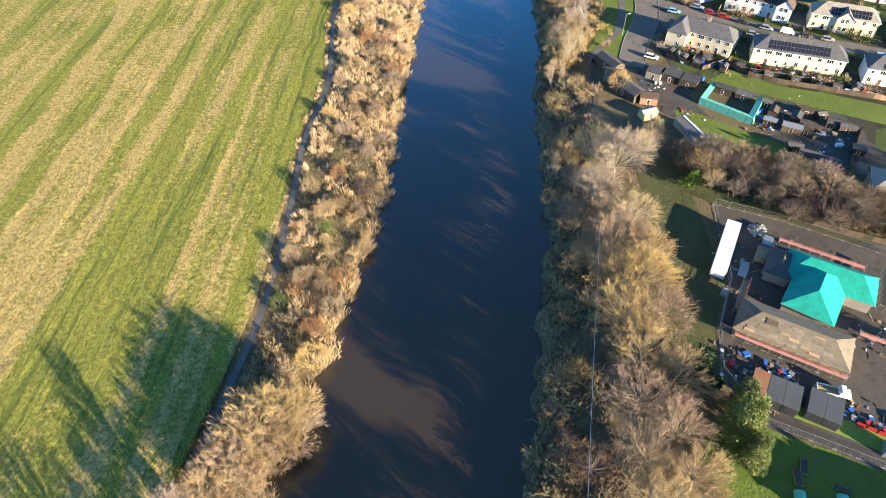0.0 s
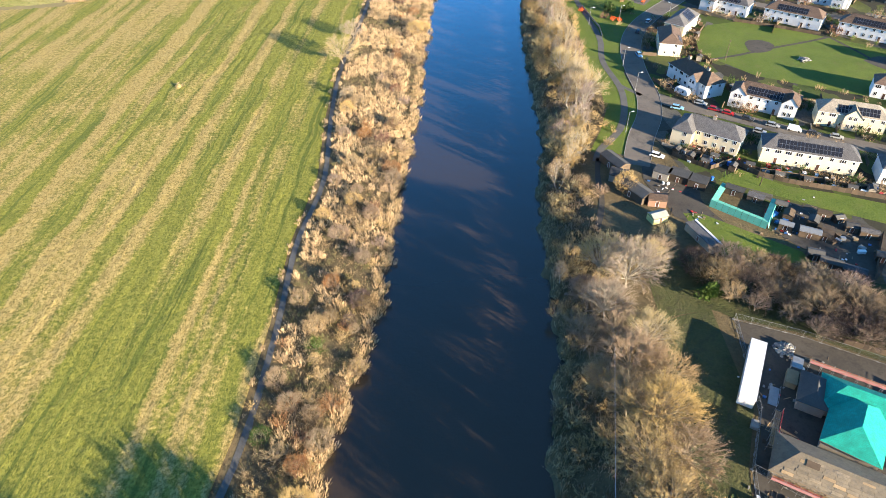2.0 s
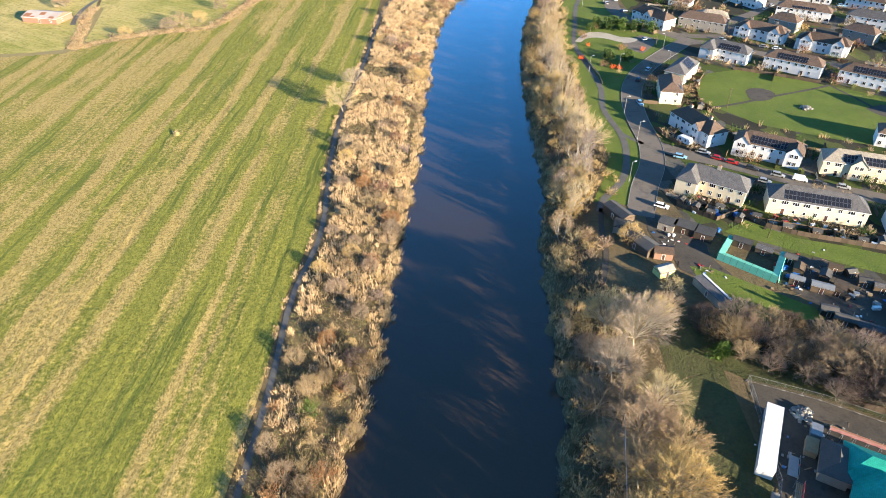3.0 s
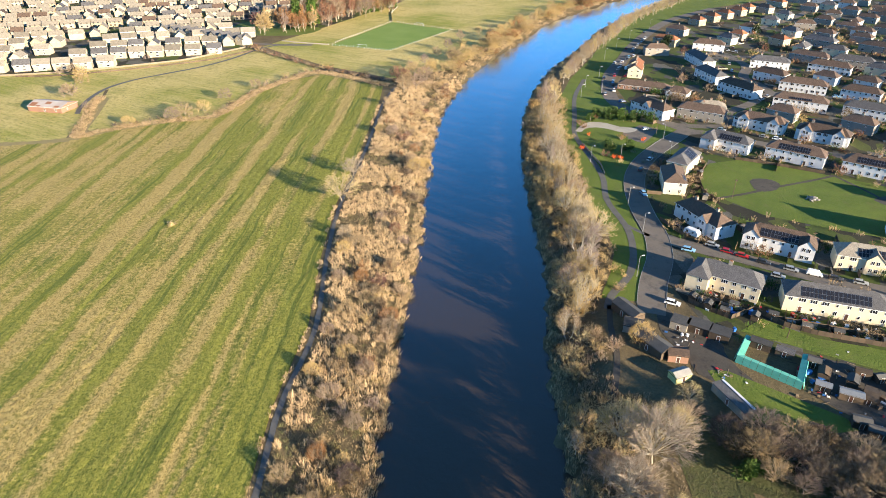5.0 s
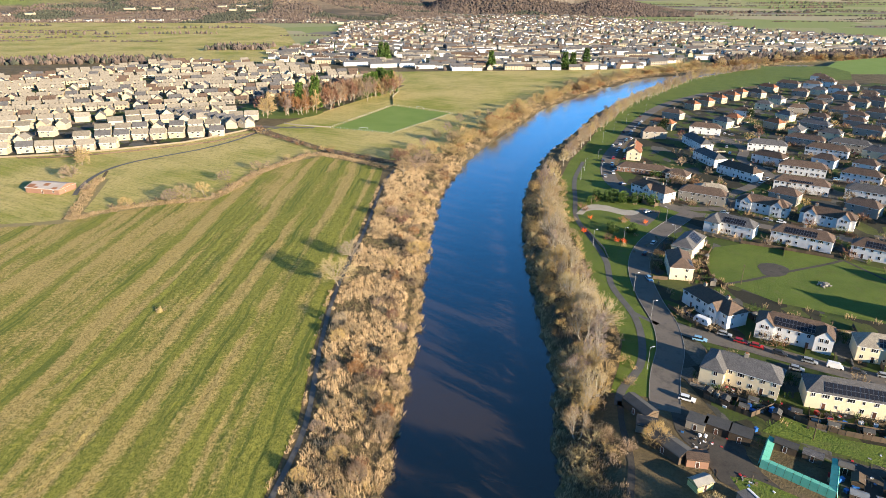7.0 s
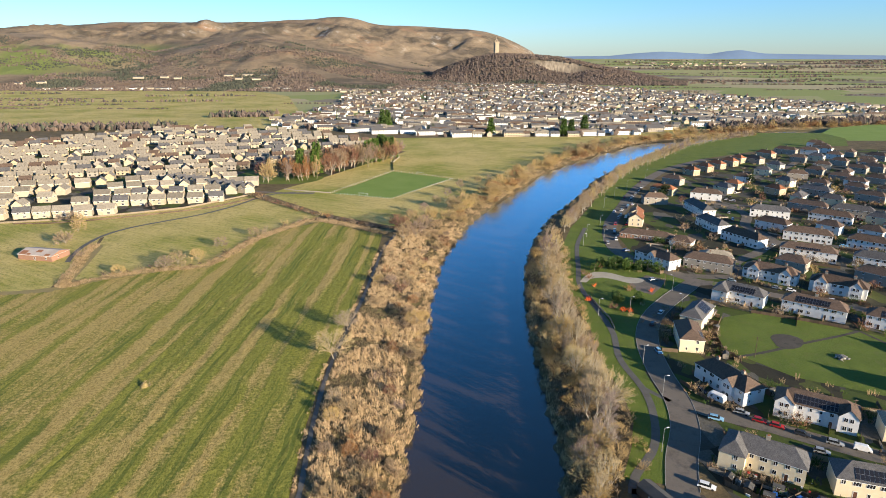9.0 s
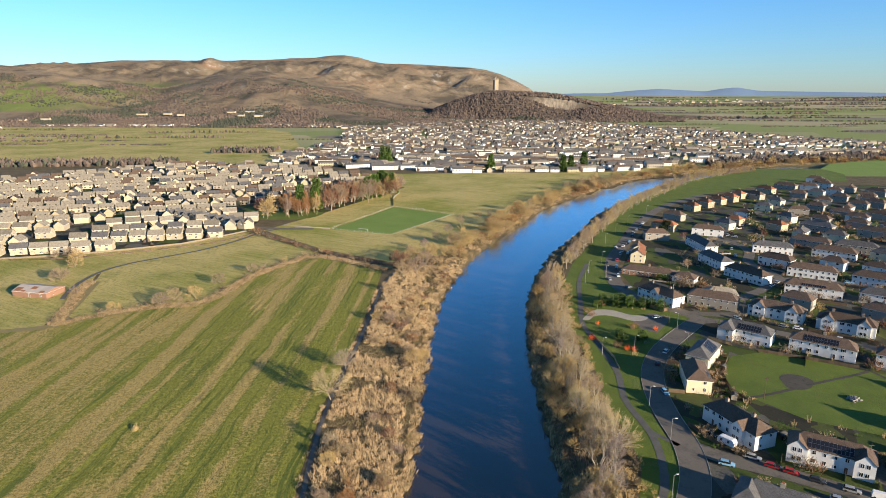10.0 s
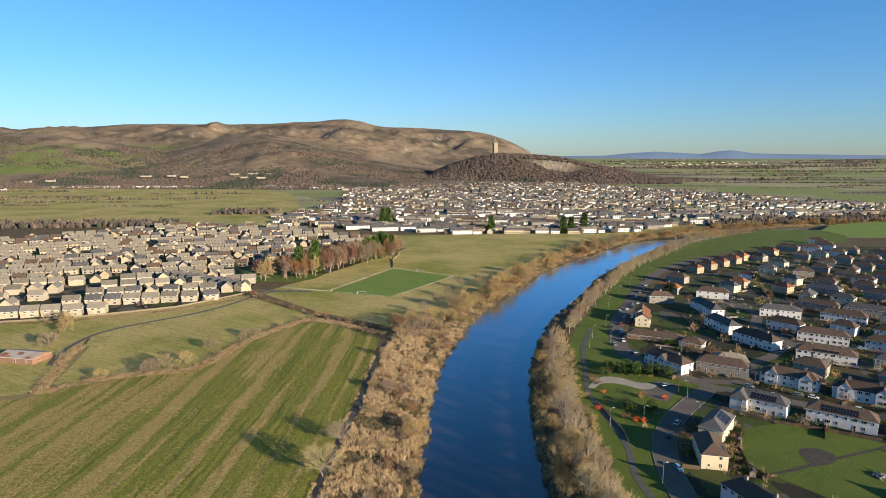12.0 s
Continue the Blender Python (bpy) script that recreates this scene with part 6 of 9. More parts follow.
for gx_ in range(7):
    for gy_ in range(7):
        x, y = 372 + gx_ * 30 + gy_ * 9 + rng.uniform(-4, 4), 470 + gy_ * 34 - gx_ * 14 + rng.uniform(-4, 4)
        if x - 0.72 * y < 20 or any(math.hypot(x - r[0], y - r[1]) < 20 for r in FAR_ROWS + FAR_ROWS2):
            continue
        w, r, lab = STYLES[(2, 2, 1, 2)[rng.randrange(4)]]
        house(x, y, rng.choice((-50, -48, 40)), rng.uniform(13, 18), wall=w, roof=r, chimneys=1, label=lab, group="far estate houses", every=5.0, back=False)


# ---- the estate of small gabled houses beyond the meadow ----
def small_house_meshes(L, W, wall, roof, eave=4.5, rise=3.3):
    porch = Shape().box(-L / 2 + 0.6, -W / 2 - 1.0, 0, -L / 2 + 3.2, -W / 2, 2.4, 0)
    return wall_shell(L, W, eave, rise, True).mesh("wall", wall), hip_roof(L, W, eave, rise, 0.3, False).mesh("roof", [roof, M_FRAME]), porch.mesh("porch", wall)


SMALL = [small_house_meshes(11.0, 7.6, M_RENDER_PALE, M_TILE_TAN), small_house_meshes(11.0, 7.6, M_ESTATE_CREAM, M_TILE_TAN), small_house_meshes(10.5, 7.6, M_RENDER_PALE, M_SLATE), small_house_meshes(10.0, 7.8, M_RENDER_BUFF, M_TILE_TAN), small_house_meshes(9, 7.6, M_ESTATE_CREAM, M_TILE)]


def small_house(k, x, y, yaw, label, z=0.0, windows=True):
    w, r, p = SMALL[k]
    L = (11.0, 11.0, 10.5, 10.0, 9)[k]
    ob = thing("estate_house", pose(x, y, z, 0, 0, yaw), label, "house", "new estate houses")
    part("wall", w, None, ob)
    part("roof", r, None, ob)
    if windows:
        part("porch", p, None, ob)
        for u, zz in ((-2.2, 3.1), (1.9, 3.1), (1.6, 0.7)):
            part("window", WIN_WIDE, None, ob, at=pose(u, -3.81 if k != 3 else -3.91, zz))
        part("window", WIN, None, ob, at=pose(0, 0, 0, 0, 0, 90) @ pose(0.5, -L / 2 - 0.01, 3.3))
    return ob


ESTATE = [(-330, 448), (-262, 466), (-205, 494), (-190, 506), (-162, 544), (-166, 586), (-208, 612), (-196, 660), (-160, 715), (-125, 770), (-90, 810), (-130, 890), (-262, 985), (-400, 1000), (-480, 900), (-600, 790), (-620, 560), (-420, 400)]
rng = random.Random(3)
FAR_HOUSES = []
for row in range(-3, 26):
    for col in range(-30, 32):
        a = radians(13 + 0.035 * row * 21)
        u, v = col * 13.3 + (row % 2) * 4, row * 26.5
        x = -270 + u * math.cos(a) - v * math.sin(a) + rng.uniform(-1.2, 1.2)
        y = 474 + u * math.sin(a) + v * math.cos(a) + rng.uniform(-1.5, 1.5)
        if not inside(x, y, ESTATE) or rng.random() < 0.10 or noise.noise((x / 34, y / 90, 3.0)) > 0.42:
            continue
        near = v < 70
        k = rng.choice((0, 0, 1, 2)) if near else rng.choice((1, 3, 3, 0))
        turn = math.degrees(a) + rng.choice((0, 0, 0, 0, 90)) + 18 * noise.noise((x / 60, y / 60, 8.0)) + rng.uniform(-3, 3)
        if v < 125 and x > -400:
            small_house(k, x, y, turn, "white two-storey gabled estate house" if k in (0, 2) else "cream two-storey gabled estate house", windows=near)
        else:
            FAR_HOUSES.append((x, y, 0.0, turn, rng.uniform(9, 12.5), 7.4, (5, 1, 2, 3)[rng.randrange(4)], rng.choice((0, 0, 0, 1, 2))))
for k, (x, y) in enumerate(curve([(-165, 552), (-200, 572), (-240, 592)], 8.6)):
    small_house(2, x - 3, y + 3, 62 + 180, "white gabled end-of-row house")

# ---- far houses, joined ----
VILLAGE = [(-300, 1110), (-262, 1000), (-150, 960), (-40, 905), (112, 905), (262, 940), (300, 985), (450, 1062), (620, 1150), (820, 1230), (900, 1400), (620, 1900), (400, 2290), (60, 2480), (-150, 2150), (-290, 1800), (-250, 1450)]
rng = random.Random(21)
for row in range(60):
    y0 = 905 + row * (16 + row * 0.30)
    x0 = -420.0
    lean = 4 + 10 * math.sin(row * 0.7)
    while x0 < 900:
        l = rng.choice((9, 10, 12, 18, 26, 36)) if y0 < 1250 else rng.choice((8, 9, 10, 12, 16))
        x0 += l + rng.uniform(2, 9)
        x, y = x0, y0 + 14 * math.sin(x0 * 0.012 + row) + x0 * math.sin(radians(lean)) * 0.3 + rng.uniform(-3, 3)
        if not inside(x, y, VILLAGE) or rng.random() < 0.12 + 0.1 * (y > 1700):
            continue
        FAR_HOUSES.append((x, y, 0.0, lean + rng.choice((0, 0, 0, 90 if l < 12 else 0)) + rng.uniform(-5, 5), l, 7.2, rng.choice((0, 0, 0, 0, 5, 1, 2)), rng.choice((0, 1, 2, 2))))
for k in range(150):  # the near foot of the hills, and homes beyond the right-hand park
    x, y = rng.choice(((-1100, 1930), (-850, 1960), (-480, 1990), (-330, 1930), (620, 1180), (760, 1210), (900, 1230), (-1350, 1800)))
    x, y = x + rng.uniform(-110, 110), y + rng.uniform(-12, 12)
    FAR_HOUSES.append((x, y, 0.0, rng.uniform(-15, 15), rng.choice((9, 14, 22)), 9.0, rng.choice((0, 0, 1, 5)), rng.choice((0, 1, 2))))
for k in range(45):  # a white town out on the plain
    x, y = rng.gauss(1500, 260), rng.gauss(4000, 130)
    FAR_HOUSES.append((x, y, land_at(x, y), rng.uniform(-15, 15), rng.choice((10, 14, 22)), 9.0, 5, rng.choice((0, 1, 2))))
for bx, by, bl in ((-1040, 2200, 60), (-960, 2215, 45), (-905, 2190, 40), (-760, 2260, 50), (-700, 2275, 60), (-640, 2265, 45), (-590, 2300, 30), (-1290, 2080, 50), (-1350, 2060, 35), (-300, 1870, 60), (-225, 1880, 50), (-1400, 1700, 45), (-1320, 1715, 30), (-700, 2180, 40), (-640, 2170, 50)):
    FAR_HOUSES.append((bx, by, max(0.0, 0.09 * (by - 1950)) if by > 1950 else 0.0, rng.uniform(-6, 6), bl * 0.55, 11.0, 5, 2))
fh = Shape()
for x, y, z, yaw, l, w, wm, rm in FAR_HOUSES:
    m = pose(x, y, z, 0, 0, yaw)
    e, r = (4.1, 3.1) if l < 20 else (5.4, 2.2)
    sh = wall_shell(l, w, e, r, True)
    base = len(fh.v)
    fh.v += [tuple(m @ Vector(p)) for p in sh.v]
    fh.f += [tuple(base + k for k in q) for q in sh.f]
    fh.m += [wm] * len(sh.f)
    ro = hip_roof(l, w, e, r, 0.3, False)
    base = len(fh.v)
    fh.v += [tuple(m @ Vector(p)) for p in ro.v]
    fh.f += [tuple(base + k for k in q) for q in ro.f]
    fh.m += [6 + rm] * len(ro.f)
    if y < 1250:
        for side in (1, -1):
            n = max(2, int(l / 3.6))
            for f_ in (0.9, 3.4):
                for k in range(n):
                    u = -l / 2 + l * (k + 0.5) / n
                    c = [(u - 0.7, f_), (u + 0.7, f_), (u + 0.7, f_ + 1.2), (u - 0.7, f_ + 1.2)]
                    fh.poly([m @ Vector((p * side, -side * (w / 2 + 0.04), q)) for p, q in c], 9)
tagged(new("far_houses", fh.mesh("far_houses", [M_RENDER_WHITE, M_ESTATE_CREAM, M_RENDER_GREY, M_RENDER_BUFF, M_BRICK, M_RENDER_PALE, M_TILE_TAN, M_TILE, M_SLATE, M_GLASS])),
       "crowded far streets of white and cream houses with grey-brown roofs", "houses", kind="stuff")


# ---- hills ----
AXIS = -0.0167


def crest(points, dist):
    """Heights above the plain of a skyline given as (bearing, rise) in thousandths of the distance."""
    p = np.array(points, float)
    return lambda u: np.interp(u, p[:, 0] / 1000 + AXIS, 109.6 + p[:, 1] / 1000 * dist)


RANGE = crest([(-860, 14), (-690, 27), (-630, 32), (-600, 31), (-560, 36), (-500, 41), (-420, 41), (-360, 39), (-300, 41), (-240, 43), (-195, 45), (-170, 48.5), (-150, 49), (-128, 46), (-108, 40), (-88, 37), (-55, 36), (-30, 35.5), (0, 33.5), (40, 31.5), (66, 28), (90, 21), (112, 12), (135, 0), (160, -24)], 4500)
WOODS = crest([(-860, 16), (-690, 27), (-640, 24), (-600, 22), (-540, 12), (-490, 4), (-440, -2), (-400, 4), (-350, 11), (-300, 17), (-270, 19), (-235, 14), (-190, 2), (-150, -6), (-110, -14), (-60, -22), (0, -30), (160, -40)], 3100)
us, ys = np.linspace(-0.87, 0.15, 230), np.concatenate([np.linspace(1880, 4560, 110), [4700, 4880]])
U, YY = np.meshgrid(us, ys)
t1, t2 = smooth(YY, 1890, 3150), smooth(YY, 3150, 4560)
H = np.where(YY < 3150, np.maximum(WOODS(U), 4) * t1, np.maximum(WOODS(U), 4) * (1 - t2) + np.maximum(RANGE(U), 2) * t2)
H = np.where(YY > 4561, np.maximum(RANGE(U), 2) * 0.9, H)
XX = U * (YY - 63)
rough = np.array([[noise.fractal((x / 380, y / 520, 3.3), 0.75, 2.2, 8) for x, y in zip(a, b)] for a, b in zip(XX, YY)])
body = np.clip(4 * t1 * (1 - t1), 0, 1) + np.clip(4 * t2 * (1 - t2), 0, 1)
H = H + rough * body * np.clip(H, 0, 150) * 0.4 * np.clip((0.16 - U) / 0.2, 0, 1)


def warped(name, X, Y, Z_, mat):
    ny, nx = X.shape
    me = bpy.data.meshes.new(name)
    i = np.arange(nx * ny).reshape(ny, nx)
    me.from_pydata(np.stack([X, Y, Z_], -1).reshape(-1, 3).tolist(), [], np.stack([i[:-1, :-1], i[:-1, 1:], i[1:, 1:], i[1:, :-1]], -1).reshape(-1, 4).tolist())
    me.materials.append(mat)
    me.shade_smooth()
    return me


tagged(new("hill_range", warped("hill_range", XX, YY, H - 1.0, M_HILL)), "long range of tawny winter hills with grey crags", "hills", kind="structure")
CRAG = crest([(-40, -40), (-26, -38), (-12, -30.5), (14, -20), (49, -9), (80, -3.6), (128, -4.8), (177, -8.4), (225, -18), (278, -28.5), (322, -37), (362, -44)], 2590)
cu, cy = np.linspace(-0.045, 0.36, 150), np.linspace(2300, 3050, 46)
CU, CY = np.meshgrid(cu, cy)
ridge = np.maximum(CRAG(CU), 1)
CH = ridge * np.where(CY < 2650, smooth(CY, 2310, 2650) ** 0.8, 1 - smooth(CY, 2650, 3040))
cliff = np.exp(-((CU - AXIS - 0.185) / 0.045) ** 2)
CH = np.where(CY < 2650, CH * (1 - cliff * 0.55 * (CH < ridge * 0.85)), CH)
CXX = CU * (CY - 63)
CH = CH + np.array([[noise.fractal((x / 90, y / 90, 7.3), 0.9, 2.1, 4) for x, y in zip(a, b)] for a, b in zip(CXX, CY)]) * 5 * np.clip(CH / 60, 0, 1) * np.abs(CY - 2650) / 350
tagged(new("wooded_crag", warped("wooded_crag", CXX, CY, CH - 1.0, M_CRAG)), "steep wooded crag with pale cliffs above the village", "hill", kind="structure")
FARC = crest([(150, -8), (200, -6.5), (250, -6), (290, -2), (330, 0.5), (350, -0.5), (400, -3), (425, 1), (447, 3), (480, -2), (540, -3), (620, -4), (700, -5), (800, -8), (900, -9)], 4800)
fu = np.linspace(0.10, 0.86, 90)
fy = np.array([4790.0, 4830.0, 4870.0])
FU, FY = np.meshgrid(fu, fy)
FH = np.where(FY < 4800, 20, np.where(FY < 4850, 0.7 * FARC(FU), FARC(FU)))
tagged(new("backdrop_hills", warped("backdrop_hills", FU * (FY - 63), FY, FH, M_FAR_HAZE)), "distant hills on the horizon, haze put into their blue colour", "backdrop", kind="structure")


# ---- woods far off: many small uneven crowns ----
def crown_lump(sh, rng, x, y, z, w, h, mat=0):
    """A rough pointed tuft."""
    i = len(sh.v)
    n = 4
    for k in range(n):
        a = 2 * math.pi * (k + rng.random() * 0.6) / n
        r = w * rng.uniform(0.35, 0.6)
        sh.v.append((x + math.cos(a) * r, y + math.sin(a) * r, z + h * rng.uniform(0.3, 0.55)))
    for k in range(n):
        a = 2 * math.pi * (k + rng.random() * 0.6) / n
        sh.v.append((x + math.cos(a) * w * 0.3, y + math.sin(a) * w * 0.3, z - 1.0))
    sh.v.append((x + rng.uniform(-0.2, 0.2) * w, y + rng.uniform(-0.2, 0.2) * w, z + h))
    for k in range(n):
        j = (k + 1) % n
        sh.f += [(i + k, i + j, i + 2 * n), (i + n + k, i + n + j, i + j, i + k)]
        sh.m += [mat, mat]


def hill_height(x, y):
    u = x / (y - 63)
    i, j = np.clip(np.searchsorted(us, u) - 1, 0, len(us) - 2), np.clip(np.searchsorted(ys, y) - 1, 0, len(ys) - 2)
    return H[j, i] - 1


wood = Shape()
rng = random.Random(31)
n = 0
while n < 25000:
    y = 1890 + 1500 * rng.random() ** 1.3
    u = rng.uniform(-0.86, 0.06)
    x = u * (y - 63)
    dens = 1.5 * noise.noise((x / 300, y / 260, 1.0)) + 0.4 - 0.9 * smooth(y, 2500, 3200) - (0.5 if u < -0.66 and y < 2500 else 0)
    if y > 1960 and dens < 0.0 or y <= 1960 and rng.random() < 0.55:
        continue
    n += 1
    crown_lump(wood, rng, x, y, hill_height(x, y), rng.uniform(4, 8), rng.uniform(4, 7.5), 1 if noise.noise((x / 190, y / 170, 9.0)) > 0.08 else 0)
for k in range(9000):
    i, j = rng.randrange(2, len(cu) - 2), rng.randrange(0, 26)
    if cliff[0, i] > 0.6 and 13 < j < 19 and rng.random() < 0.25:
        continue
    x, y = CXX[j, i] + rng.uniform(-4, 4), CY[j, i] + rng.uniform(-8, 8)
    crown_lump(wood, rng, x, y, CH[j, i] - 1.5, rng.uniform(5, 10), rng.uniform(5, 9), 1 if noise.noise((x / 120, y / 120, 4.0)) > 0.4 else 0)
tagged(new("far_woodland", wood.mesh("far_woodland", [M_WOOD, M_WOOD_GREEN])), "dark brown leafless woodland over hill slopes and crag", "woodland", kind="stuff")
hedge = Shape()
rng = random.Random(41)
for k in range(130):  # hedgerows and copses on the plain
    right = k % 8
    x, y = (rng.uniform(420, 3000), rng.uniform(1250, 4500)) if right else (rng.uniform(-1900, -350), rng.uniform(1150, 1850))
    if not right:
        y = rng.uniform(1200, 1850)
    a, l = rng.gauss(0.08, 0.12), rng.uniform(80, 420) * (1 + (y > 2200))
    if x < 200 + 0.08 * y and x > -300:
        continue
    for t in np.arange(0, l, 6.0 if y < 2200 else 10.0):
        if rng.random() < 0.25:
            continue
        px, py = x + math.cos(a) * t + rng.uniform(-3, 3), y + math.sin(a) * t + rng.uniform(-3, 3)
        if inside(px, py, VILLAGE) or py > 4700:
            continue
        crown_lump(hedge, rng, px, py, land_at(px, py), rng.uniform(4, 9) * (1 + (y > 2200)), rng.uniform(2.5, 9 if k % 3 == 0 else 4) * (1 + 0.6 * (y > 2200)), rng.random() < 0.2)
belt = curve([(380, 985), (450, 1030), (560, 1075), (700, 1110), (900, 1165), (1150, 1230)], 6.0)
for k in range(1500):  # bare wood between the park and the village
    p = belt[rng.randrange(len(belt))]
    x, y, s = p[0] + rng.uniform(-6, 6), p[1] + rng.uniform(-14, 26), rng.uniform(4, 8)
    crown_lump(hedge, rng, x, y, land_at(x, y), s, s * rng.uniform(1.0, 1.6), rng.random() < 0.1)
for k in range(4600):  # trees in the village, and woods past the park
    if k < 500:
        x, y = rng.uniform(-520, -130), rng.uniform(460, 990)
        if not inside(x, y, ESTATE):
            continue
        s = rng.uniform(1.5, 4.5)
    elif k < 3000:
        x, y = rng.uniform(-300, 880), rng.uniform(900, 2450)
        if not inside(x, y, VILLAGE):
            continue
        s = rng.uniform(4, 10)
    elif k < 3800:
        x, y = rng.uniform(480, 1500), 0
        y = 1080 + (x - 480) * 0.22 + rng.uniform(-22, 22)
        s = rng.uniform(5, 9)
    else:
        x, y = rng.uniform(-900, -320), 0
        y = 1015 + (x + 320) * 0.12 + rng.uniform(-30, 30) + 180 * (x > -420)
        s = rng.uniform(5, 9)
    crown_lump(hedge, rng, x, y, land_at(x, y), s, s * rng.uniform(0.8, 1.3), rng.random() < 0.25)
tagged(new("far_hedgerow", hedge.mesh("far_hedgerow", [M_WOOD, M_WOOD_GREEN])), "dark hedgerows, copses and garden trees on the plain", "hedgerow", kind="stuff")

# ---- the tower on the crag ----
mx, my = (0.081 + AXIS) * 2590, 2652
tower = thing("stone_tower", pose(mx, my, float(CRAG(np.array([0.081 + AXIS]))[0]) - 6, 0, 0, 20) @ Matrix.Diagonal((1.45, 1.45, 1.15, 1.0)), "tall old sandstone tower with a crown spire", "tower")
s = Shape().box(-5.5, -5.5, -4, 5.5, 5.5, 40).box(-6.2, -6.2, 40, 6.2, 6.2, 43)
part("shaft", s, M_SAND, tower)
part("stair_turret", Shape().tube((5.5, 5.5, -4), (5.5, 5.5, 48), 2.4, 2.2, 10), M_SAND, tower)
for ax, ay in ((-1, -1), (1, -1), (1, 1), (-1, 1)):
    part("pinnacle", Shape().tube((ax * 5.2, ay * 5.2, 43), (ax * 5.2, ay * 5.2, 50), 1.1, 0.2, 6), M_SAND, tower)
    part("crown_rib", Shape().tube((ax * 5, ay * 5, 43), (0, 0, 55), 0.9, 0.7, 6), M_SAND, tower)
part("spire", Shape().tube((0, 0, 53), (0, 0, 61), 1.2, 0.15, 6), M_SAND, tower)
part("keepers_lodge", Shape().box(7, -6, -4, 22, 3, 5), M_SAND, tower)

# ---- reeds and rough grass ----
def tuft(sh, rng, x, y, z, h, r, n, mat=0, lean=(0.25, 0.1)):
    for k in range(n):
        a = rng.uniform(0, 2 * math.pi)
        q = rng.uniform(0.1, 1) * r
        bx, by = x + math.cos(a) * q, y + math.sin(a) * q
        ww = rng.uniform(0.025, 0.06)
        b = rng.uniform(0, math.pi)
        l = h * rng.uniform(0.6, 1.1)
        tx, ty = bx + (math.cos(a) * 0.22 + lean[0] + rng.uniform(-0.15, 0.15)) * l, by + (math.sin(a) * 0.22 + lean[1] + rng.uniform(-0.15, 0.15)) * l
        i = len(sh.v)
        sh.v += [(bx - math.cos(b) * ww, by - math.sin(b) * ww, z - 0.05), (bx + math.cos(b) * ww, by + math.sin(b) * ww, z - 0.05), (tx + ww * 2.2, ty, z + l), (tx - ww, ty + ww, z + l * 0.96)]
        sh.f.append((i, i + 1, i + 2, i + 3))
        sh.m.append(mat)


def tussock(sh, rng, x, y, z, h, r, n, mat=0, lean=(-0.05, 0.25)):
    """A dense rounded clump of reeds: tall in the middle, falling outward, leaning one way."""
    for k in range(n):
        a, q = rng.uniform(0, 2 * math.pi), math.sqrt(rng.random())
        bx, by = x + math.cos(a) * q * r * 0.7, y + math.sin(a) * q * r * 0.7
        l = h * (1.05 - 0.6 * q * q) * rng.uniform(0.65, 1.15)
        tx, ty = bx + math.cos(a) * q * r * 0.5 + lean[0] * l + rng.uniform(-0.35, 0.35), by + math.sin(a) * q * r * 0.5 + lean[1] * l + rng.uniform(-0.35, 0.35)
        w, b = rng.uniform(0.022, 0.05), rng.uniform(0, math.pi)
        c, d = math.cos(b) * w, math.sin(b) * w
        i = len(sh.v)
        sh.v += [(bx - c, by - d, z - 0.05), (bx + c, by + d, z - 0.05), (tx + c * 1.3, ty + d * 1.3, z + l), (tx - c, ty - d, z + l * 0.95)]
        sh.f.append((i, i + 1, i + 2, i + 3))
        sh.m.append(mat)


reeds = Shape()
rng = random.Random(51)
pl = curve(PATH_LEFT, 2.0)
gap = 1.4
for row in range(int((446 - 60) / gap)):
    y0 = 60 + row * gap
    i = int(np.argmin(np.abs(COURSE[:, 1] - y0)))
    x0, x1 = float(np.interp(y0, pl[:, 1], pl[:, 0])) + 2.2, float(COURSE[i][0] - COURSE[i][2] + 1.0)
    for col in range(int((x1 - x0) / gap) + 1):
        x, y = x0 + (col + 0.5 * (row % 2)) * gap + rng.uniform(-0.8, 0.8), y0 + rng.uniform(-0.8, 0.8)
        t = (x - x0) / (x1 - x0)
        z = land_at(x, y)
        if z < -3.0:
            continue
        d = noise.noise((x / 9, y / 15, 2.0)) + 0.4 * noise.noise((x / 3.2, y / 3.2, 5.0))
        scrubby = (y < 142) * (0.34 if t < 0.82 else -0.1) + (0.3 if 142 <= y < 205 and 0.45 < t < 0.85 else 0.0)
        if d < -0.36 + scrubby * 0.5 and rng.random() < 0.8:
            tuft(reeds, rng, x, y, z, rng.uniform(0.3, 0.7), 0.9, 9, rng.choice((1, 1, 2)))
            continue
        dark = d < -0.2 + scrubby
        tussock(reeds, rng, x, y, z, rng.uniform(0.5, 1.0) if dark else rng.uniform(0.9, 1.75), rng.uniform(0.8, 1.25), 22 if dark else 32, rng.choice((1, 1, 2)) if dark and y < 150 else 1 if dark else 0)
for k in range(2600):  # tall grass along the path, the field's end and the far bank
    if k < 700:
        y = rng.uniform(55, 420)
        x = np.interp(y, pl[:, 1], pl[:, 0]) - rng.uniform(1.3, 2.6)
        if noise.noise((x / 5, y / 7, 4.0)) < 0.1:
            continue
        tuft(reeds, rng, x, y, 0, rng.uniform(0.5, 1.0), 0.5, 7)
    else:
        e = curve([(-44, 436), (-90, 466), (-105, 449), (-120, 419), (-131, 371), (-155, 362), (-176, 350), (-190, 338), (-198, 362), (-207, 385), (-211, 404)], 3.0) if k == 700 else e
        p = e[rng.randrange(len(e))]
        x, y = p[0] + rng.uniform(-3, 3), p[1] + rng.uniform(-3, 3)
        tuft(reeds, rng, x, y, 0, rng.uniform(0.7, 1.5), 1.2, 9, rng.random() < 0.25)
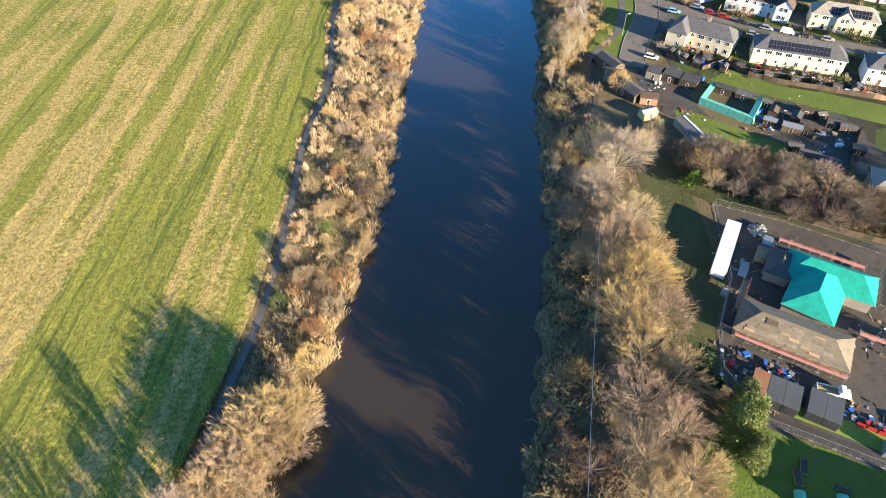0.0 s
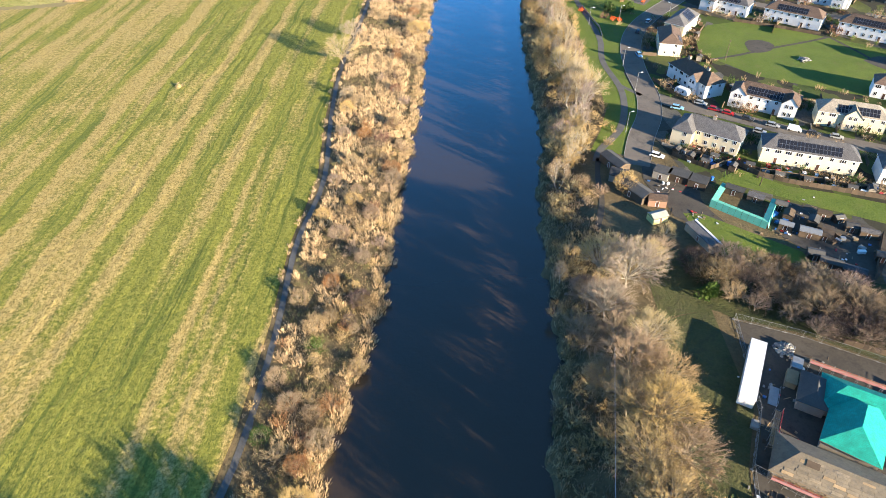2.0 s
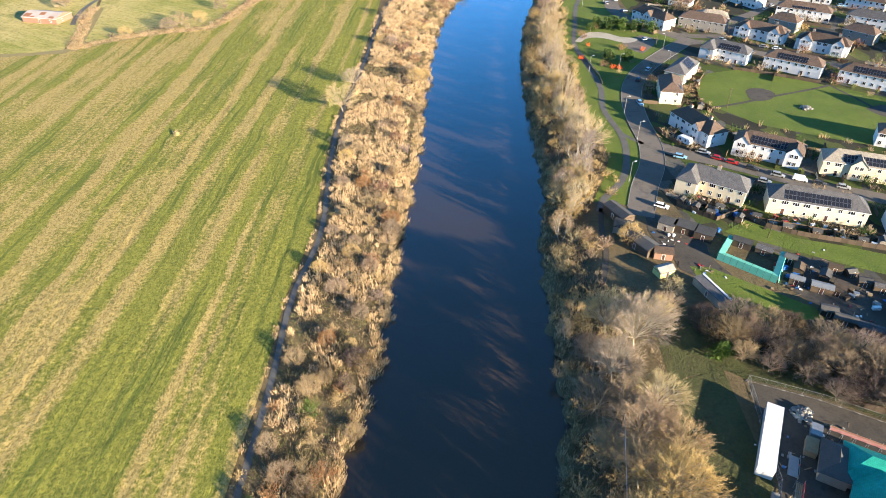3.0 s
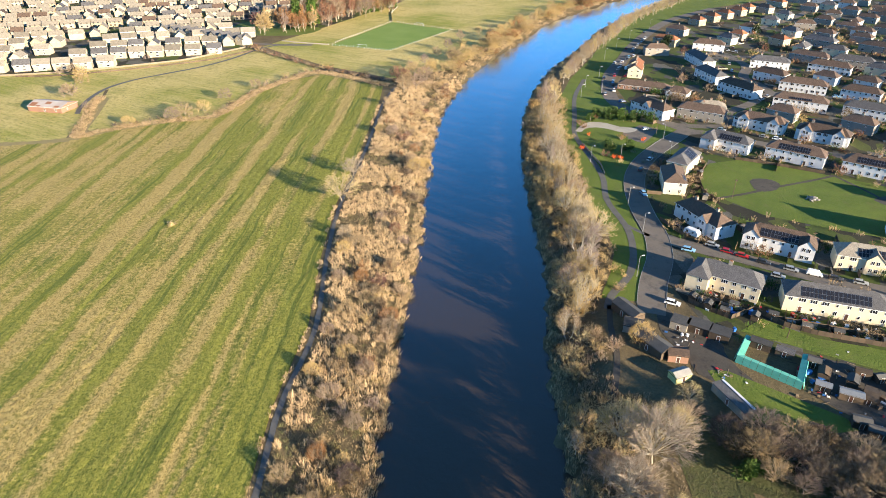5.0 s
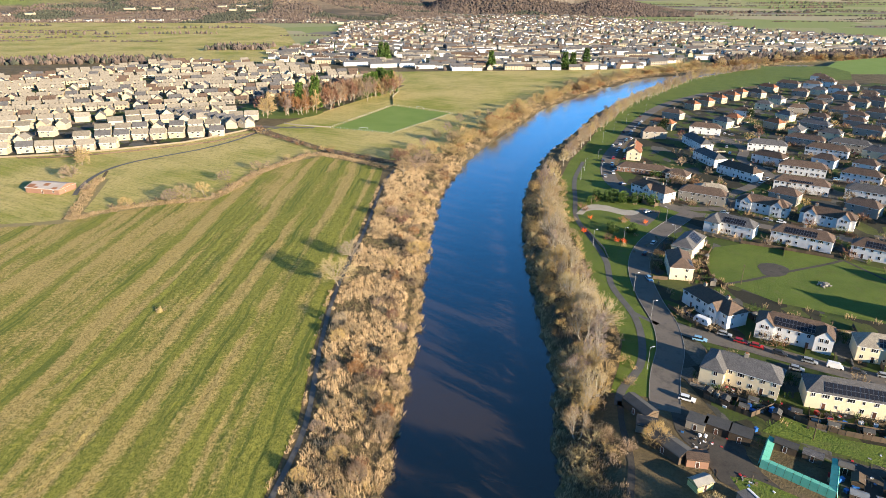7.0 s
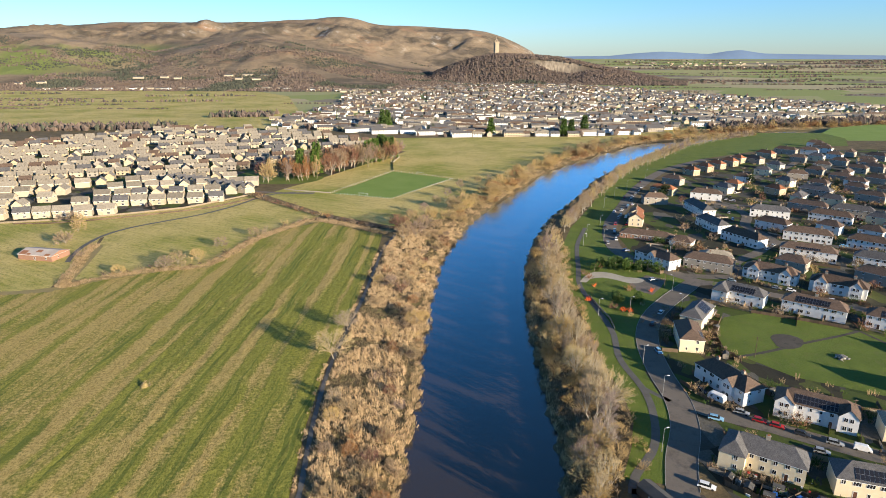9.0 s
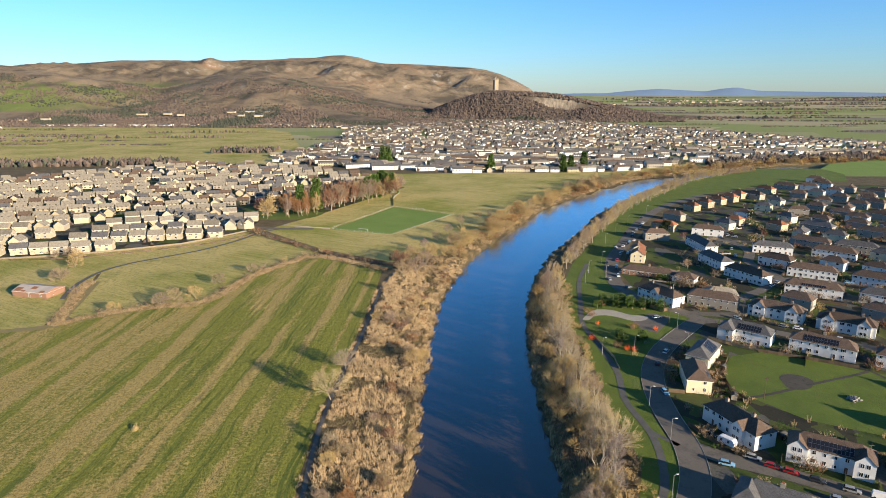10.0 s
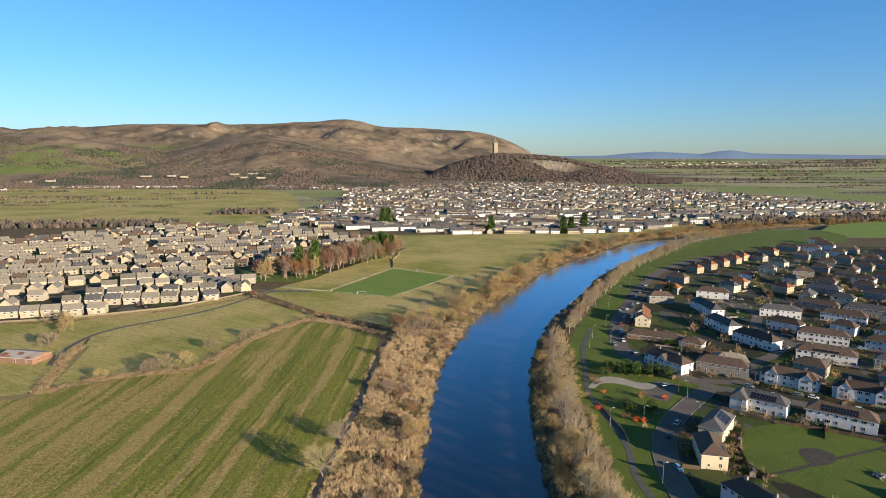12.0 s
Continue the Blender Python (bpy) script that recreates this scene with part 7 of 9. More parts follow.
for k in range(5200):  # the left bank beyond the fields
    i = rng.randrange(int(np.argmin(np.abs(COURSE[:, 1] - 440))), len(COURSE) - 45)
    n_, d_ = (dirs[i][1], -dirs[i][0]), -COURSE[i][2] - rng.uniform(0.5, 20)
    x, y = COURSE[i][0] + n_[0] * d_ + rng.uniform(-2, 2), COURSE[i][1] + n_[1] * d_ + rng.uniform(-2, 2)
    z = land_at(x, y)
    if z > -2.9:
        tuft(reeds, rng, x, y, z, rng.uniform(1.0, 2.2), 1.4, 7, noise.noise((x / 14, y / 14, 6.0)) < -0.15)
for k in range(2600):  # right bank's edge
    y = rng.uniform(38, 430)
    i = int(np.argmin(np.abs(COURSE[:, 1] - y)))
    x = COURSE[i][0] + COURSE[i][2] + rng.uniform(-0.5, 3.5) ** 1.0
    z = land_at(x, y)
    if z > -2.95:
        tuft(reeds, rng, x, y, z, rng.uniform(0.7, 1.7), 0.6, 8, rng.random() < 0.6)
for k in range(2600):  # reeds standing in the water's edge
    y = rng.uniform(38, 440)
    i = int(np.argmin(np.abs(COURSE[:, 1] - y)))
    x = COURSE[i][0] - COURSE[i][2] + rng.uniform(-2.5, 2.5)
    z = land_at(x, y)
    if -3.3 < z < -1.8:
        tuft(reeds, rng, x, y, max(z, -3.05), rng.uniform(0.9, 1.9), 0.6, 8, rng.random() < 0.3)
tagged(new("reed_bed", reeds.mesh("reed_bed", [M_REED, M_REED_DARK, M_SEDGE])), "dry golden reeds and brown sedge along the banks", "reeds", kind="stuff")
bram = Shape()
for k in range(6500):  # bramble mat under the trees of the right bank
    y = rng.uniform(36, 430)
    i = int(np.argmin(np.abs(COURSE[:, 1] - y)))
    x = COURSE[i][0] + COURSE[i][2] + rng.uniform(2.5, 22 if y < 150 else 14)
    if noise.noise((x / 6, y / 8, 12.0)) < -0.25:
        continue
    tuft(bram, rng, x, y, land_at(x, y), rng.uniform(0.5, 1.3), 0.9, 8, rng.random() < 0.25, (0.0, 0.0))
gard = Shape()
BUILT = [(o.matrix_basis.translation.x, o.matrix_basis.translation.y) for o in scene.objects if o.name.split(".")[0] in ("house",)]
k = 0
while k < 1500:  # hedges and shrubs of the gardens
    x, y = rng.uniform(72, 420), rng.uniform(170, 740)
    if x < 75 + max(0, y - 330) * 0.62 or x > 200 + 0.42 * y or inside(x, y, [(102, 270), (118, 247), (170, 228), (190, 250), (160, 290), (128, 305), (110, 296)]):
        continue
    k += 1
    if noise.noise((x / 22, y / 22, 14.0)) < -0.05 or any(abs(x - a) < 9 and abs(y - b) < 9 for a, b in BUILT):
        continue
    tuft(gard, rng, x, y, Z, rng.uniform(0.8, 2.2), rng.uniform(0.8, 1.8), 16, rng.choice((0, 0, 1, 2)), (0.0, 0.0))
tagged(new("garden_shrub", gard.mesh("garden_shrub", [M_BRAMBLE, M_LEAF, M_TWIG])), "hedges and winter shrubs scattered through the gardens", "hedge", kind="stuff")
tagged(new("bramble_patch", bram.mesh("bramble_patch", [M_BRAMBLE, M_REED_DARK])), "tangled dark brambles beneath the bank trees", "brambles", kind="stuff")

# ---- vehicles ----
def car_meshes(kind):
    """Body with sloped ends, glasshouse, lamps and wheels; the front looks to +x."""
    L, W, hb, ht = {"car": (4.2, 1.75, 0.82, 1.45), "van": (4.6, 1.85, 1.0, 1.85), "estate": (4.5, 1.8, 0.85, 1.5)}[kind]
    body, glass = Shape(), Shape()
    prof = [(-L / 2, 0.32), (-L / 2 + 0.04, 0.62), (-L / 2 + 0.08, hb), (L / 2 - 1.15, hb + 0.02), (L / 2 - 0.22, hb - 0.14), (L / 2, 0.6), (L / 2 - 0.02, 0.32)]
    n = len(prof)
    for y, k in ((-W / 2, 1), (W / 2, 1)):
        body.v += [(x, y * (0.94 if z > 0.7 else 1), z) for x, z in prof]
    body.f += [tuple(range(n)), tuple(range(2 * n - 1, n - 1, -1))] + [(k, n + k, n + (k + 1) % n, (k + 1) % n) for k in range(n)]
    body.m += [0] * len(body.f)
    a, b, c, d = (-L / 2 + 0.15, L / 2 - 1.2, L / 2 - 1.75, -L / 2 + 0.5) if kind != "van" else (-L / 2 + 0.1, L / 2 - 0.7, L / 2 - 1.3, -L / 2 + 0.2)
    wi, wo = W / 2 * 0.76, W / 2 * 0.92
    lo = [(a, -wo, hb), (b, -wo, hb), (b, wo, hb), (a, wo, hb)]
    up = [(d, -wi, ht - 0.06), (c, -wi, ht - 0.06), (c, wi, ht - 0.06), (d, wi, ht - 0.06)]
    glass.v = lo + up
    glass.f = [(k, (k + 1) % 4, 4 + (k + 1) % 4, 4 + k) for k in range(4)]
    glass.m = [0] * 4
    top = Shape()
    top.v = [(x, y, z - 0.005) for x, y, z in up] + [(x * 0.97, y * 0.9, ht) for x, y, z in up]
    top.f = [(4, 5, 6, 7)] + [(k, (k + 1) % 4, 4 + (k + 1) % 4, 4 + k) for k in range(4)]
    top.m = [0] * 5
    wheel = Shape().tube((0, -0.1, 0), (0, 0.1, 0), 0.32, 0.32, 12)
    lamp = Shape().box(-0.03, -0.18, -0.07, 0.03, 0.18, 0.07)
    return L, W, body, glass, top, wheel.mesh("wheel", M_TYRE), lamp.mesh("headlight", M_FRAME), lamp.mesh("tail_light", M_RED), kind


CARS = {k: car_meshes(k) for k in ("car", "van", "estate")}
CAR_DONE = {}


def car(x, y, yaw, paint, kind="car", z=None):
    key = (paint, kind)
    at = pose(x, y, Z + 0.12 if z is None else z, 0, 0, yaw)
    if key in CAR_DONE:
        return copy_thing(CAR_DONE[key], at)
    L, W, body, glass, top, wheel, head, tail, _ = CARS[kind]
    ob = thing(kind if kind == "van" else "car", at, "parked %s %s beside the kerb" % (paint, "van" if kind == "van" else "hatchback car"), "van" if kind == "van" else "car", "parked cars")
    part("body", body, CAR_PAINTS[paint], ob)
    part("glasshouse", glass, M_GLASS if kind != "van" else CAR_PAINTS[paint], ob)
    part("roof", top, CAR_PAINTS[paint], ob)
    for wx in (-L / 2 + 0.75, L / 2 - 0.8):
        for wy in (-W / 2 + 0.08, W / 2 - 0.08):
            part("wheel", wheel, None, ob, at=pose(wx, wy, 0.32))
    for wy in (-W / 2 + 0.28, W / 2 - 0.28):
        part("headlight", head, None, ob, at=pose(L / 2 - 0.05, wy, 0.62))
        part("tail_light", tail, None, ob, at=pose(-L / 2 + 0.03, wy, 0.66))
    CAR_DONE[key] = ob
    return ob


for x, y, yaw, p, k in ((89.2, 302.7, 55, "white", "car"), (82, 290.5, 62, "dark", "car"), (76.8, 265.6, -84, "blue", "car"), (81.8, 237, -52, "dark", "car"), (80.3, 220.6, -25, "blue", "estate"), (89.5, 224, -32, "silver", "estate"), (93, 219.6, -32, "red", "car"), (97, 216.8, -32, "red", "car"),
                        (102.3, 212.8, -32, "dark", "car"), (103.2, 204.2, -30, "silver", "car"), (109.2, 208.4, -30, "silver", "estate"), (115.3, 205.6, -28, "white", "van"), (120.6, 203, -26, "dark", "car"), (127.2, 200.8, -24, "silver", "car"), (65.5, 188.8, -28, "white", "estate"),
                        (118.4, 485.5, 62, "white", "car"), (116.5, 466, 70, "white", "van"), (131, 503.5, 64, "white", "car"), (115, 454, 66, "dark", "car"), (112.5, 448, 66, "red", "car"), (99.9, 419.7, 72, "dark", "car"), (97, 391, 20, "navy", "car"), (119.5, 471, 66, "silver", "car"), (149.8, 553.5, 62, "silver", "car"), (144, 541, 62, "dark", "car"), (137, 528, 62, "white", "car"),
                        (206, 522, 55, "silver", "car"), (213, 531, 55, "dark", "car"), (223, 545.5, 55, "white", "car"), (233.4, 559, 55, "silver", "car"), (209, 517, 150, "silver", "car"), (269.6, 462, -40, "red", "car"), (191, 480, 70, "silver", "car"), (153, 333, -32, "silver", "car"), (158, 330, -32, "white", "car"), (170, 317, -30, "white", "estate"), (196, 307, -28, "dark", "car"), (136, 343, -40, "silver", "car"), (98, 343.5, 20, "silver", "car")):
    car(x, y, yaw, p, k)

caravan = thing("caravan", pose(84.9, 231.7, Z + 0.12, 0, 0, -50), "white touring caravan parked at the roadside", "caravan")
cv = Shape()
prof = [(-2.6, 0.45), (-2.7, 1.3), (-2.35, 2.35), (-1.9, 2.55), (1.9, 2.55), (2.35, 2.3), (2.75, 1.4), (2.6, 0.45)]
cv.v = [(x, y, z) for y in (-1.1, 1.1) for x, z in prof]
cv.f = [tuple(range(8)), tuple(range(15, 7, -1))] + [(k, 8 + k, 8 + (k + 1) % 8, (k + 1) % 8) for k in range(8)]
cv.m = [0] * 10
part("body", cv, M_WHITE, caravan)
for u in (-1.3, 0.9):
    part("window", WIN, None, caravan, at=pose(u, -1.11, 1.2) @ Matrix.Scale(0.7, 4))
for wy in (-1.0, 1.0):
    part("wheel", CARS["car"][5], None, caravan, at=pose(0, wy, 0.32))
part("tow_bar", Shape().tube((2.6, -0.5, 0.5), (3.8, 0, 0.5), 0.05, 0.05, 6), M_STEEL, caravan)


# ---- street furniture ----
def street_lamp(x, y, yaw, h=7.5):
    ob = thing("street_lamp", pose(x, y, Z, 0, 0, yaw), "slender grey street lamp with a short arm", "street lamp", "street lamps")
    part("pole", Shape().tube((0, 0, -0.2), (0, 0, h), 0.09, 0.05, 8), M_STEEL, ob)
    part("base", Shape().tube((0, 0, -0.2), (0, 0, 1.1), 0.13, 0.12, 8), M_STEEL, ob)
    part("arm", Shape().tube((0, 0, h - 0.05), (0.9, 0, h + 0.12), 0.045, 0.04, 6), M_STEEL, ob)
    part("lamp_head", Shape().box(0.7, -0.16, h + 0.06, 1.5, 0.16, h + 0.2), M_FRAME, ob)


for x, y, a in ((58.8, 204, 20), (68.3, 256, 0), (68.4, 234, 0), (76, 303, -35), (99, 306, 150), (89, 410, 0), (75, 400, 0), (94, 443, -20), (124, 529, -30), (141, 559, -30), (108, 494, -20), (121, 389, -60), (103, 330, 150), (62, 300, 0), (170, 607, -30), (81, 420, 0)):
    street_lamp(x, y, a)


def telegraph_pole(x, y, h=8.5):
    ob = thing("telegraph_pole", pose(x, y, Z), "brown wooden telegraph pole", "telegraph pole", "telegraph poles")
    part("pole", Shape().tube((0, 0, -0.3), (0, 0, h), 0.14, 0.09, 7), M_FENCE, ob)
    part("cross_arm", Shape().box(-0.7, -0.05, h - 0.6, 0.7, 0.05, h - 0.48), M_FENCE, ob)


for x, y in ((110.6, 262, ), (92, 173), (100.5, 334), (104, 352), (168, 243), (136, 338), (120, 219)):
    telegraph_pole(x, y)


# ---- sheds and yards ----
def shed(x, y, yaw, L, W, h=2.2, rise=0.6, wall=None, roof=None, label="", name="shed", group="yard sheds", flat=False, z=None):
    ob = thing(name, pose(x, y, Z if z is None else z, 0, 0, yaw), label or "small dark timber shed with a felt roof", "shed", group)
    part("wall", wall_shell(L, W, h, rise, not flat), wall or M_SHED, ob)
    if flat:
        part("roof", Shape().box(-L / 2 - 0.15, -W / 2 - 0.15, h - 0.05, L / 2 + 0.15, W / 2 + 0.15, h + 0.1), roof or M_FELT, ob)
    else:
        part("roof", hip_roof(L, W, h, rise, 0.18, False), [roof or M_FELT, M_FENCE], ob)
    part("door", DOOR, None, ob, at=pose(0, -W / 2 - 0.01, 0.03) @ Matrix.Scale(0.85, 4))
    return ob


shed(51, 183.5, -62, 9, 4.5, 2.6, 0.9, M_SHED, M_FELT, "dark timber boathouse shed with a pale gable")
shed(50.8, 176.5, -20, 5, 4.5, 2.5, 0.7, M_WALL, M_FELT, "low shed with dark roof and pale wall")
shed(54.2, 168.6, -58, 10, 5, 2.6, 0.9, M_SHED, M_FELT, "long black timber shed")
shed(59.3, 164.2, -10, 5, 4, 2.4, 0.8, M_BRICK, M_TILE, "small brick hut with brown roof")
shed(57.5, 156.2, 22, 4.6, 3.2, 2.1, 0.7, M_YELLOW, M_KERB, "yellow painted shed with pale roof")
for x, y, l in ((64.2, 177.8, 4.6), (69, 176.2, 6), (73.6, 173, 5.2)):
    shed(x, y, -32, l, 4.2, 2.5, 0.2, M_WALL if l < 5 else M_SHED, M_FELT, "flat-roofed lock-up garage on the muddy track", "lock_up", "lock-up garages", True)
for k, (x, y, l, w, a) in enumerate(((83, 169, 6, 3, -35), (88, 165.8, 5, 3, -35), (93.4, 161.6, 3.5, 2.6, -30), (94, 157.6, 4, 3, 60), (91.4, 152.8, 4, 2.6, -30), (96.4, 149.6, 6, 3.2, -25), (99.5, 154.5, 4, 3, 55), (101, 149.5, 3.4, 6.5, -35), (108.8, 152.2, 3.6, 3, -20), (112, 149.5, 5, 2.6, -22), (94, 140.8, 4.4, 3.4, -20),
                                     (82.5, 138.2, 3.4, 3, -25), (96.5, 137.4, 6, 3, -28), (101, 134.5, 6, 3, -28), (107, 156, 3, 2.4, 10), (103.5, 157.5, 4, 2.4, -25), (111, 140, 4, 3, -25))):
    shed(x, y, a, l * 0.85, w * 0.85, random.Random(k).uniform(1.8, 2.3), 0.45, (M_SHED, M_FENCE, M_SHED, M_FENCE)[k % 4], (M_FELT, M_SLATE, M_FELT, M_SHED)[k % 4] if k not in (4, 5) else M_STEEL, "weathered allotment shed with patched roof")
long_shed = shed(67.3, 147.5, -70, 11, 3.0, 2.3, 0.3, M_WALL, M_SLATE, "long grey lean-to shed beside the lawn", flat=True)
part("ridge_board", Shape().box(-5.6, 1.2, 2.4, 5.6, 1.75, 2.55), M_WHITE, long_shed)

# a windbreak of green netting round a pen
pen = thing("netted_pen", pose(0, 0, Z), "U-shaped pen walled with bright green netting", "pen")
for (ax, ay), (bx, by), n, out in (((74.2, 163.2), (86.4, 152.8), 9, 1), ((86.4, 152.8), (93.2, 163.6), 6, 1), ((74.2, 163.2), (80.2, 172.0), 5, -1)):
    a, b = Vector((ax, ay, 0)), Vector((bx, by, 0))
    d = (b - a).normalized()
    s = Vector((d.y, -d.x, 0)) * out
    for k in range(n):
        p, q = a.lerp(b, (k + 0.02) / n), a.lerp(b, (k + 0.98) / n)
        net, top = Shape(), Shape()
        lowp, lowq, upp, upq = p + s * 0.5, q + s * 0.5, p + Vector((0, 0, 2.0)), q + Vector((0, 0, 2.0))
        net.poly([lowp, lowq, upq, upp]).poly([lowq - s * 0.05, lowp - s * 0.05, upp - s * 0.05, upq - s * 0.05])
        part("net_panel", net, M_NET, pen)
        top.poly([upp, upq, upq - s * 1.6 + Vector((0, 0, -0.3)), upp - s * 1.6 + Vector((0, 0, -0.3))])
        top.poly([upq - Vector((0, 0, .04)), upp - Vector((0, 0, .04)), upp - s * 1.6 + Vector((0, 0, -0.34)), upq - s * 1.6 + Vector((0, 0, -0.34))])
        part("net_roof", top, M_NET, pen)
        part("post", Shape().tube(p + s * 0.02 + Vector((0, 0, -0.2)), upp, 0.05, 0.05, 5), M_FENCE, pen)


def fence(name, pts, h, mat, label, panel=1.8, z=None, group="garden fences"):
    """Board panels between posts along a line."""
    ob = thing(name, pose(0, 0, Z if z is None else z), label, "fence", group)
    P = [Vector((x, y, 0)) for x, y in pts]
    for a, b in zip(P[:-1], P[1:]):
        n = max(1, round((b - a).length / panel))
        ang = math.degrees(math.atan2(b.y - a.y, b.x - a.x))
        l = (b - a).length / n
        me = Shape().box(0.06, -0.025, 0.05, l - 0.06, 0.025, h).mesh("fence_panel", mat)
        po = Shape().box(-0.06, -0.06, -0.3, 0.06, 0.06, h + 0.08).mesh("post", mat)
        for k in range(n):
            at = pose(*a.lerp(b, k / n), 0, 0, ang)
            part("fence_panel", me, None, ob, at=at @ pose(0, 0, random.Random(k).uniform(-0.05, 0.05)))
            part("post", po, None, ob, at=at)
    return ob


fence("garden_fence", [(70.5, 190), (74, 186.4), (80, 181.6), (88, 186)], 1.6, M_FENCE, "weathered brown timber garden fence")
fence("garden_fence", [(80, 181.6), (84.5, 184.6)], 1.5, M_FENCE, "weathered brown timber garden fence")
fence("garden_fence", [(88, 186), (93.5, 178.5), (101, 174.5), (112, 171), (122, 167.5), (127, 166)], 1.6, M_FENCE, "weathered brown timber garden fence")
fence("garden_fence", [(93.5, 178.5), (97, 185)], 1.6, M_FENCE, "weathered brown timber garden fence")
fence("garden_fence", [(127, 166), (140, 162), (156, 156)], 1.7, M_FENCE_PALE, "pale timber garden fence")
fence("garden_fence", [(101.5, 240.5), (108, 236), (105.5, 231)], 1.7, M_FENCE_PALE, "pale timber fence round a back garden")
fence("garden_fence", [(104, 258), (101.5, 268), (104, 282), (113, 298)], 1.4, M_FENCE, "brown timber garden fence beside the oval lawn")
fence("garden_fence", [(128, 304), (143, 297), (160, 288)], 1.4, M_FENCE, "brown timber garden fence beside the oval lawn")
fence("garden_fence", [(116.5, 150.5), (110.5, 141), (105.6, 132.7)], 1.6, M_FENCE, "tall brown timber yard fence")
fence("garden_fence", [(86, 243), (83.5, 250)], 1.4, M_FENCE, "brown timber garden fence")
fence("garden_fence", [(118, 232), (126, 227), (141, 223)], 1.4, M_FENCE, "low brown fence behind houses")
fence("garden_fence", [(140, 290), (152, 312)], 1.4, M_FENCE, "low brown fence between gardens")
fence("boundary_wall", [(-290, 451), (-267, 453), (-243, 462), (-220, 473), (-193, 489), (-175, 501), (-153, 532)], 1.1, M_FENCE, "pale boundary wall along the estate edge", 4.0, 0.0)
fence("park_rail", [(62.5, 322), (64.5, 306), (66, 296), (65.5, 286)], 0.9, M_KERB, "low pale wall beside the park path", 3.0)

for k, (x, y, a) in enumerate(((75.5, 187.5, 55), (79.2, 184.5, -30), (83, 187.5, -32), (86.8, 181.8, 55), (92.2, 182.6, -25), (99, 177, -20), (106.5, 174.6, -20), (117.5, 170.5, -18), (123, 170, 70), (72.2, 191.5, 50), (104, 236, 25), (100, 262, 70), (106, 286, 50), (111, 302, 40), (139, 303, -35), (124, 229, -28))):
    shed(x, y, a, 2.4, 1.9, 1.9, 0.4, (M_SHED, M_FENCE, M_WALL)[k % 3], M_FELT, "small garden shed with a felt roof", "garden_shed", "garden sheds")
for k, pts in enumerate(([(76.5, 184.5), (80, 189.5)], [(72.5, 188.5), (75.5, 192)], [(86, 184.8), (82.5, 190)], [(97.5, 176.3), (99.8, 182)], [(104, 173.6), (106, 179.5)], [(110.5, 171.6), (112.5, 177.5)], [(117, 169.4), (119, 175.5)], [(103.5, 263), (95, 266)], [(103, 276), (97, 279)], [(109, 291), (103, 297)], [(120, 229.5), (123.5, 236)], [(133, 225), (135, 231)])):
    fence("garden_fence", pts, 1.5, M_FENCE, "dark timber fence between two back gardens")
# clutter of the gardens and the yard
rng = random.Random(61)
M_CLUT = [M_WHITE, M_RED, plain("blue_plastic", (0.03, 0.14, 0.45), 0.4), M_FENCE, M_STEEL, M_SHED, M_KERB, M_PLANK]


def box_thing(name, x, y, yaw, l, w, h, mat, label, cat, group="garden clutter", z=None, lid=True):
    ob = thing(name, pose(x, y, Z if z is None else z, 0, 0, yaw), label, cat, group)
    part("body", Shape().box(-l / 2, -w / 2, 0, l / 2, w / 2, h), mat, ob)
    if lid:
        part("lid", Shape().box(-l / 2 - 0.05, -w / 2 - 0.05, h, l / 2 + 0.05, w / 2 + 0.05, h + 0.09), mat, ob)
    return ob


for k in range(64):
    if k < 44:
        t = rng.random()
        x, y = 74 + 50 * t + rng.uniform(-1, 4), 191 - 21 * t + rng.uniform(-5, 0.5) + (2 if t > 0.3 else 0)
    else:
        x, y = 84 + 28 * rng.random(), 0
        y = 163 - (x - 84) * 0.55 + rng.uniform(-8, 0)
    m = M_CLUT[rng.randrange(len(M_CLUT))]
    nm, cat = (("wheelie_bin", "bin") if m in (M_CLUT[2], M_SHED) else ("storage_box", "box"))
    box_thing(nm, x, y, rng.uniform(-60, 30), rng.uniform(0.7, 2.2), rng.uniform(0.6, 1.4), rng.uniform(0.5, 1.2), m, "small %s standing in a back garden" % nm.replace("_", " "), cat)
for x, y in ((63.6, 173.6), (65, 173.4)):
    box_thing("sack", x, y, 20, 0.6, 0.6, 0.9, M_WHITE, "white bulk sack standing on the track", "sack", "sacks", None, False)
for x, y, a in ((78.8, 176, 10), (88, 207.2, 40), (104.6, 199, 20), (127, 214, 0), (141, 186, 0), (99.4, 234.6, 30)):
    box_thing("wheelie_bin", x, y, a, 0.65, 0.75, 1.1, M_CLUT[2], "blue wheelie bin beside a house", "bin")
heap = Shape()
for k in range(70):
    a, r = rng.uniform(0, 6.28), rng.uniform(0, 1) * 2.4
    s_ = rng.uniform(0.2, 0.7)
    heap.box(-s_, -s_ / 2, -0.15, s_, s_ / 2, 0.15, 0, pose(math.cos(a) * r, math.sin(a) * r, 0.1 + (1 - r / 2.4) * 0.7, rng.uniform(-40, 40), rng.uniform(-40, 40), rng.uniform(0, 180)))
solid("bonfire_heap", heap, M_RUBBLE, pose(142.5, 262, Z + 0.1), "heap of rubble and scrap on the oval lawn", "rubble heap", kind="stuff")
solid("rubble_heap", heap.mesh("rubble_heap", M_RUBBLE), None, pose(74.5, 109.5, Z + 0.1, 0, 0, 60), "heap of pale rubble on the building site", "rubble heap", kind="stuff")
hay = Shape()
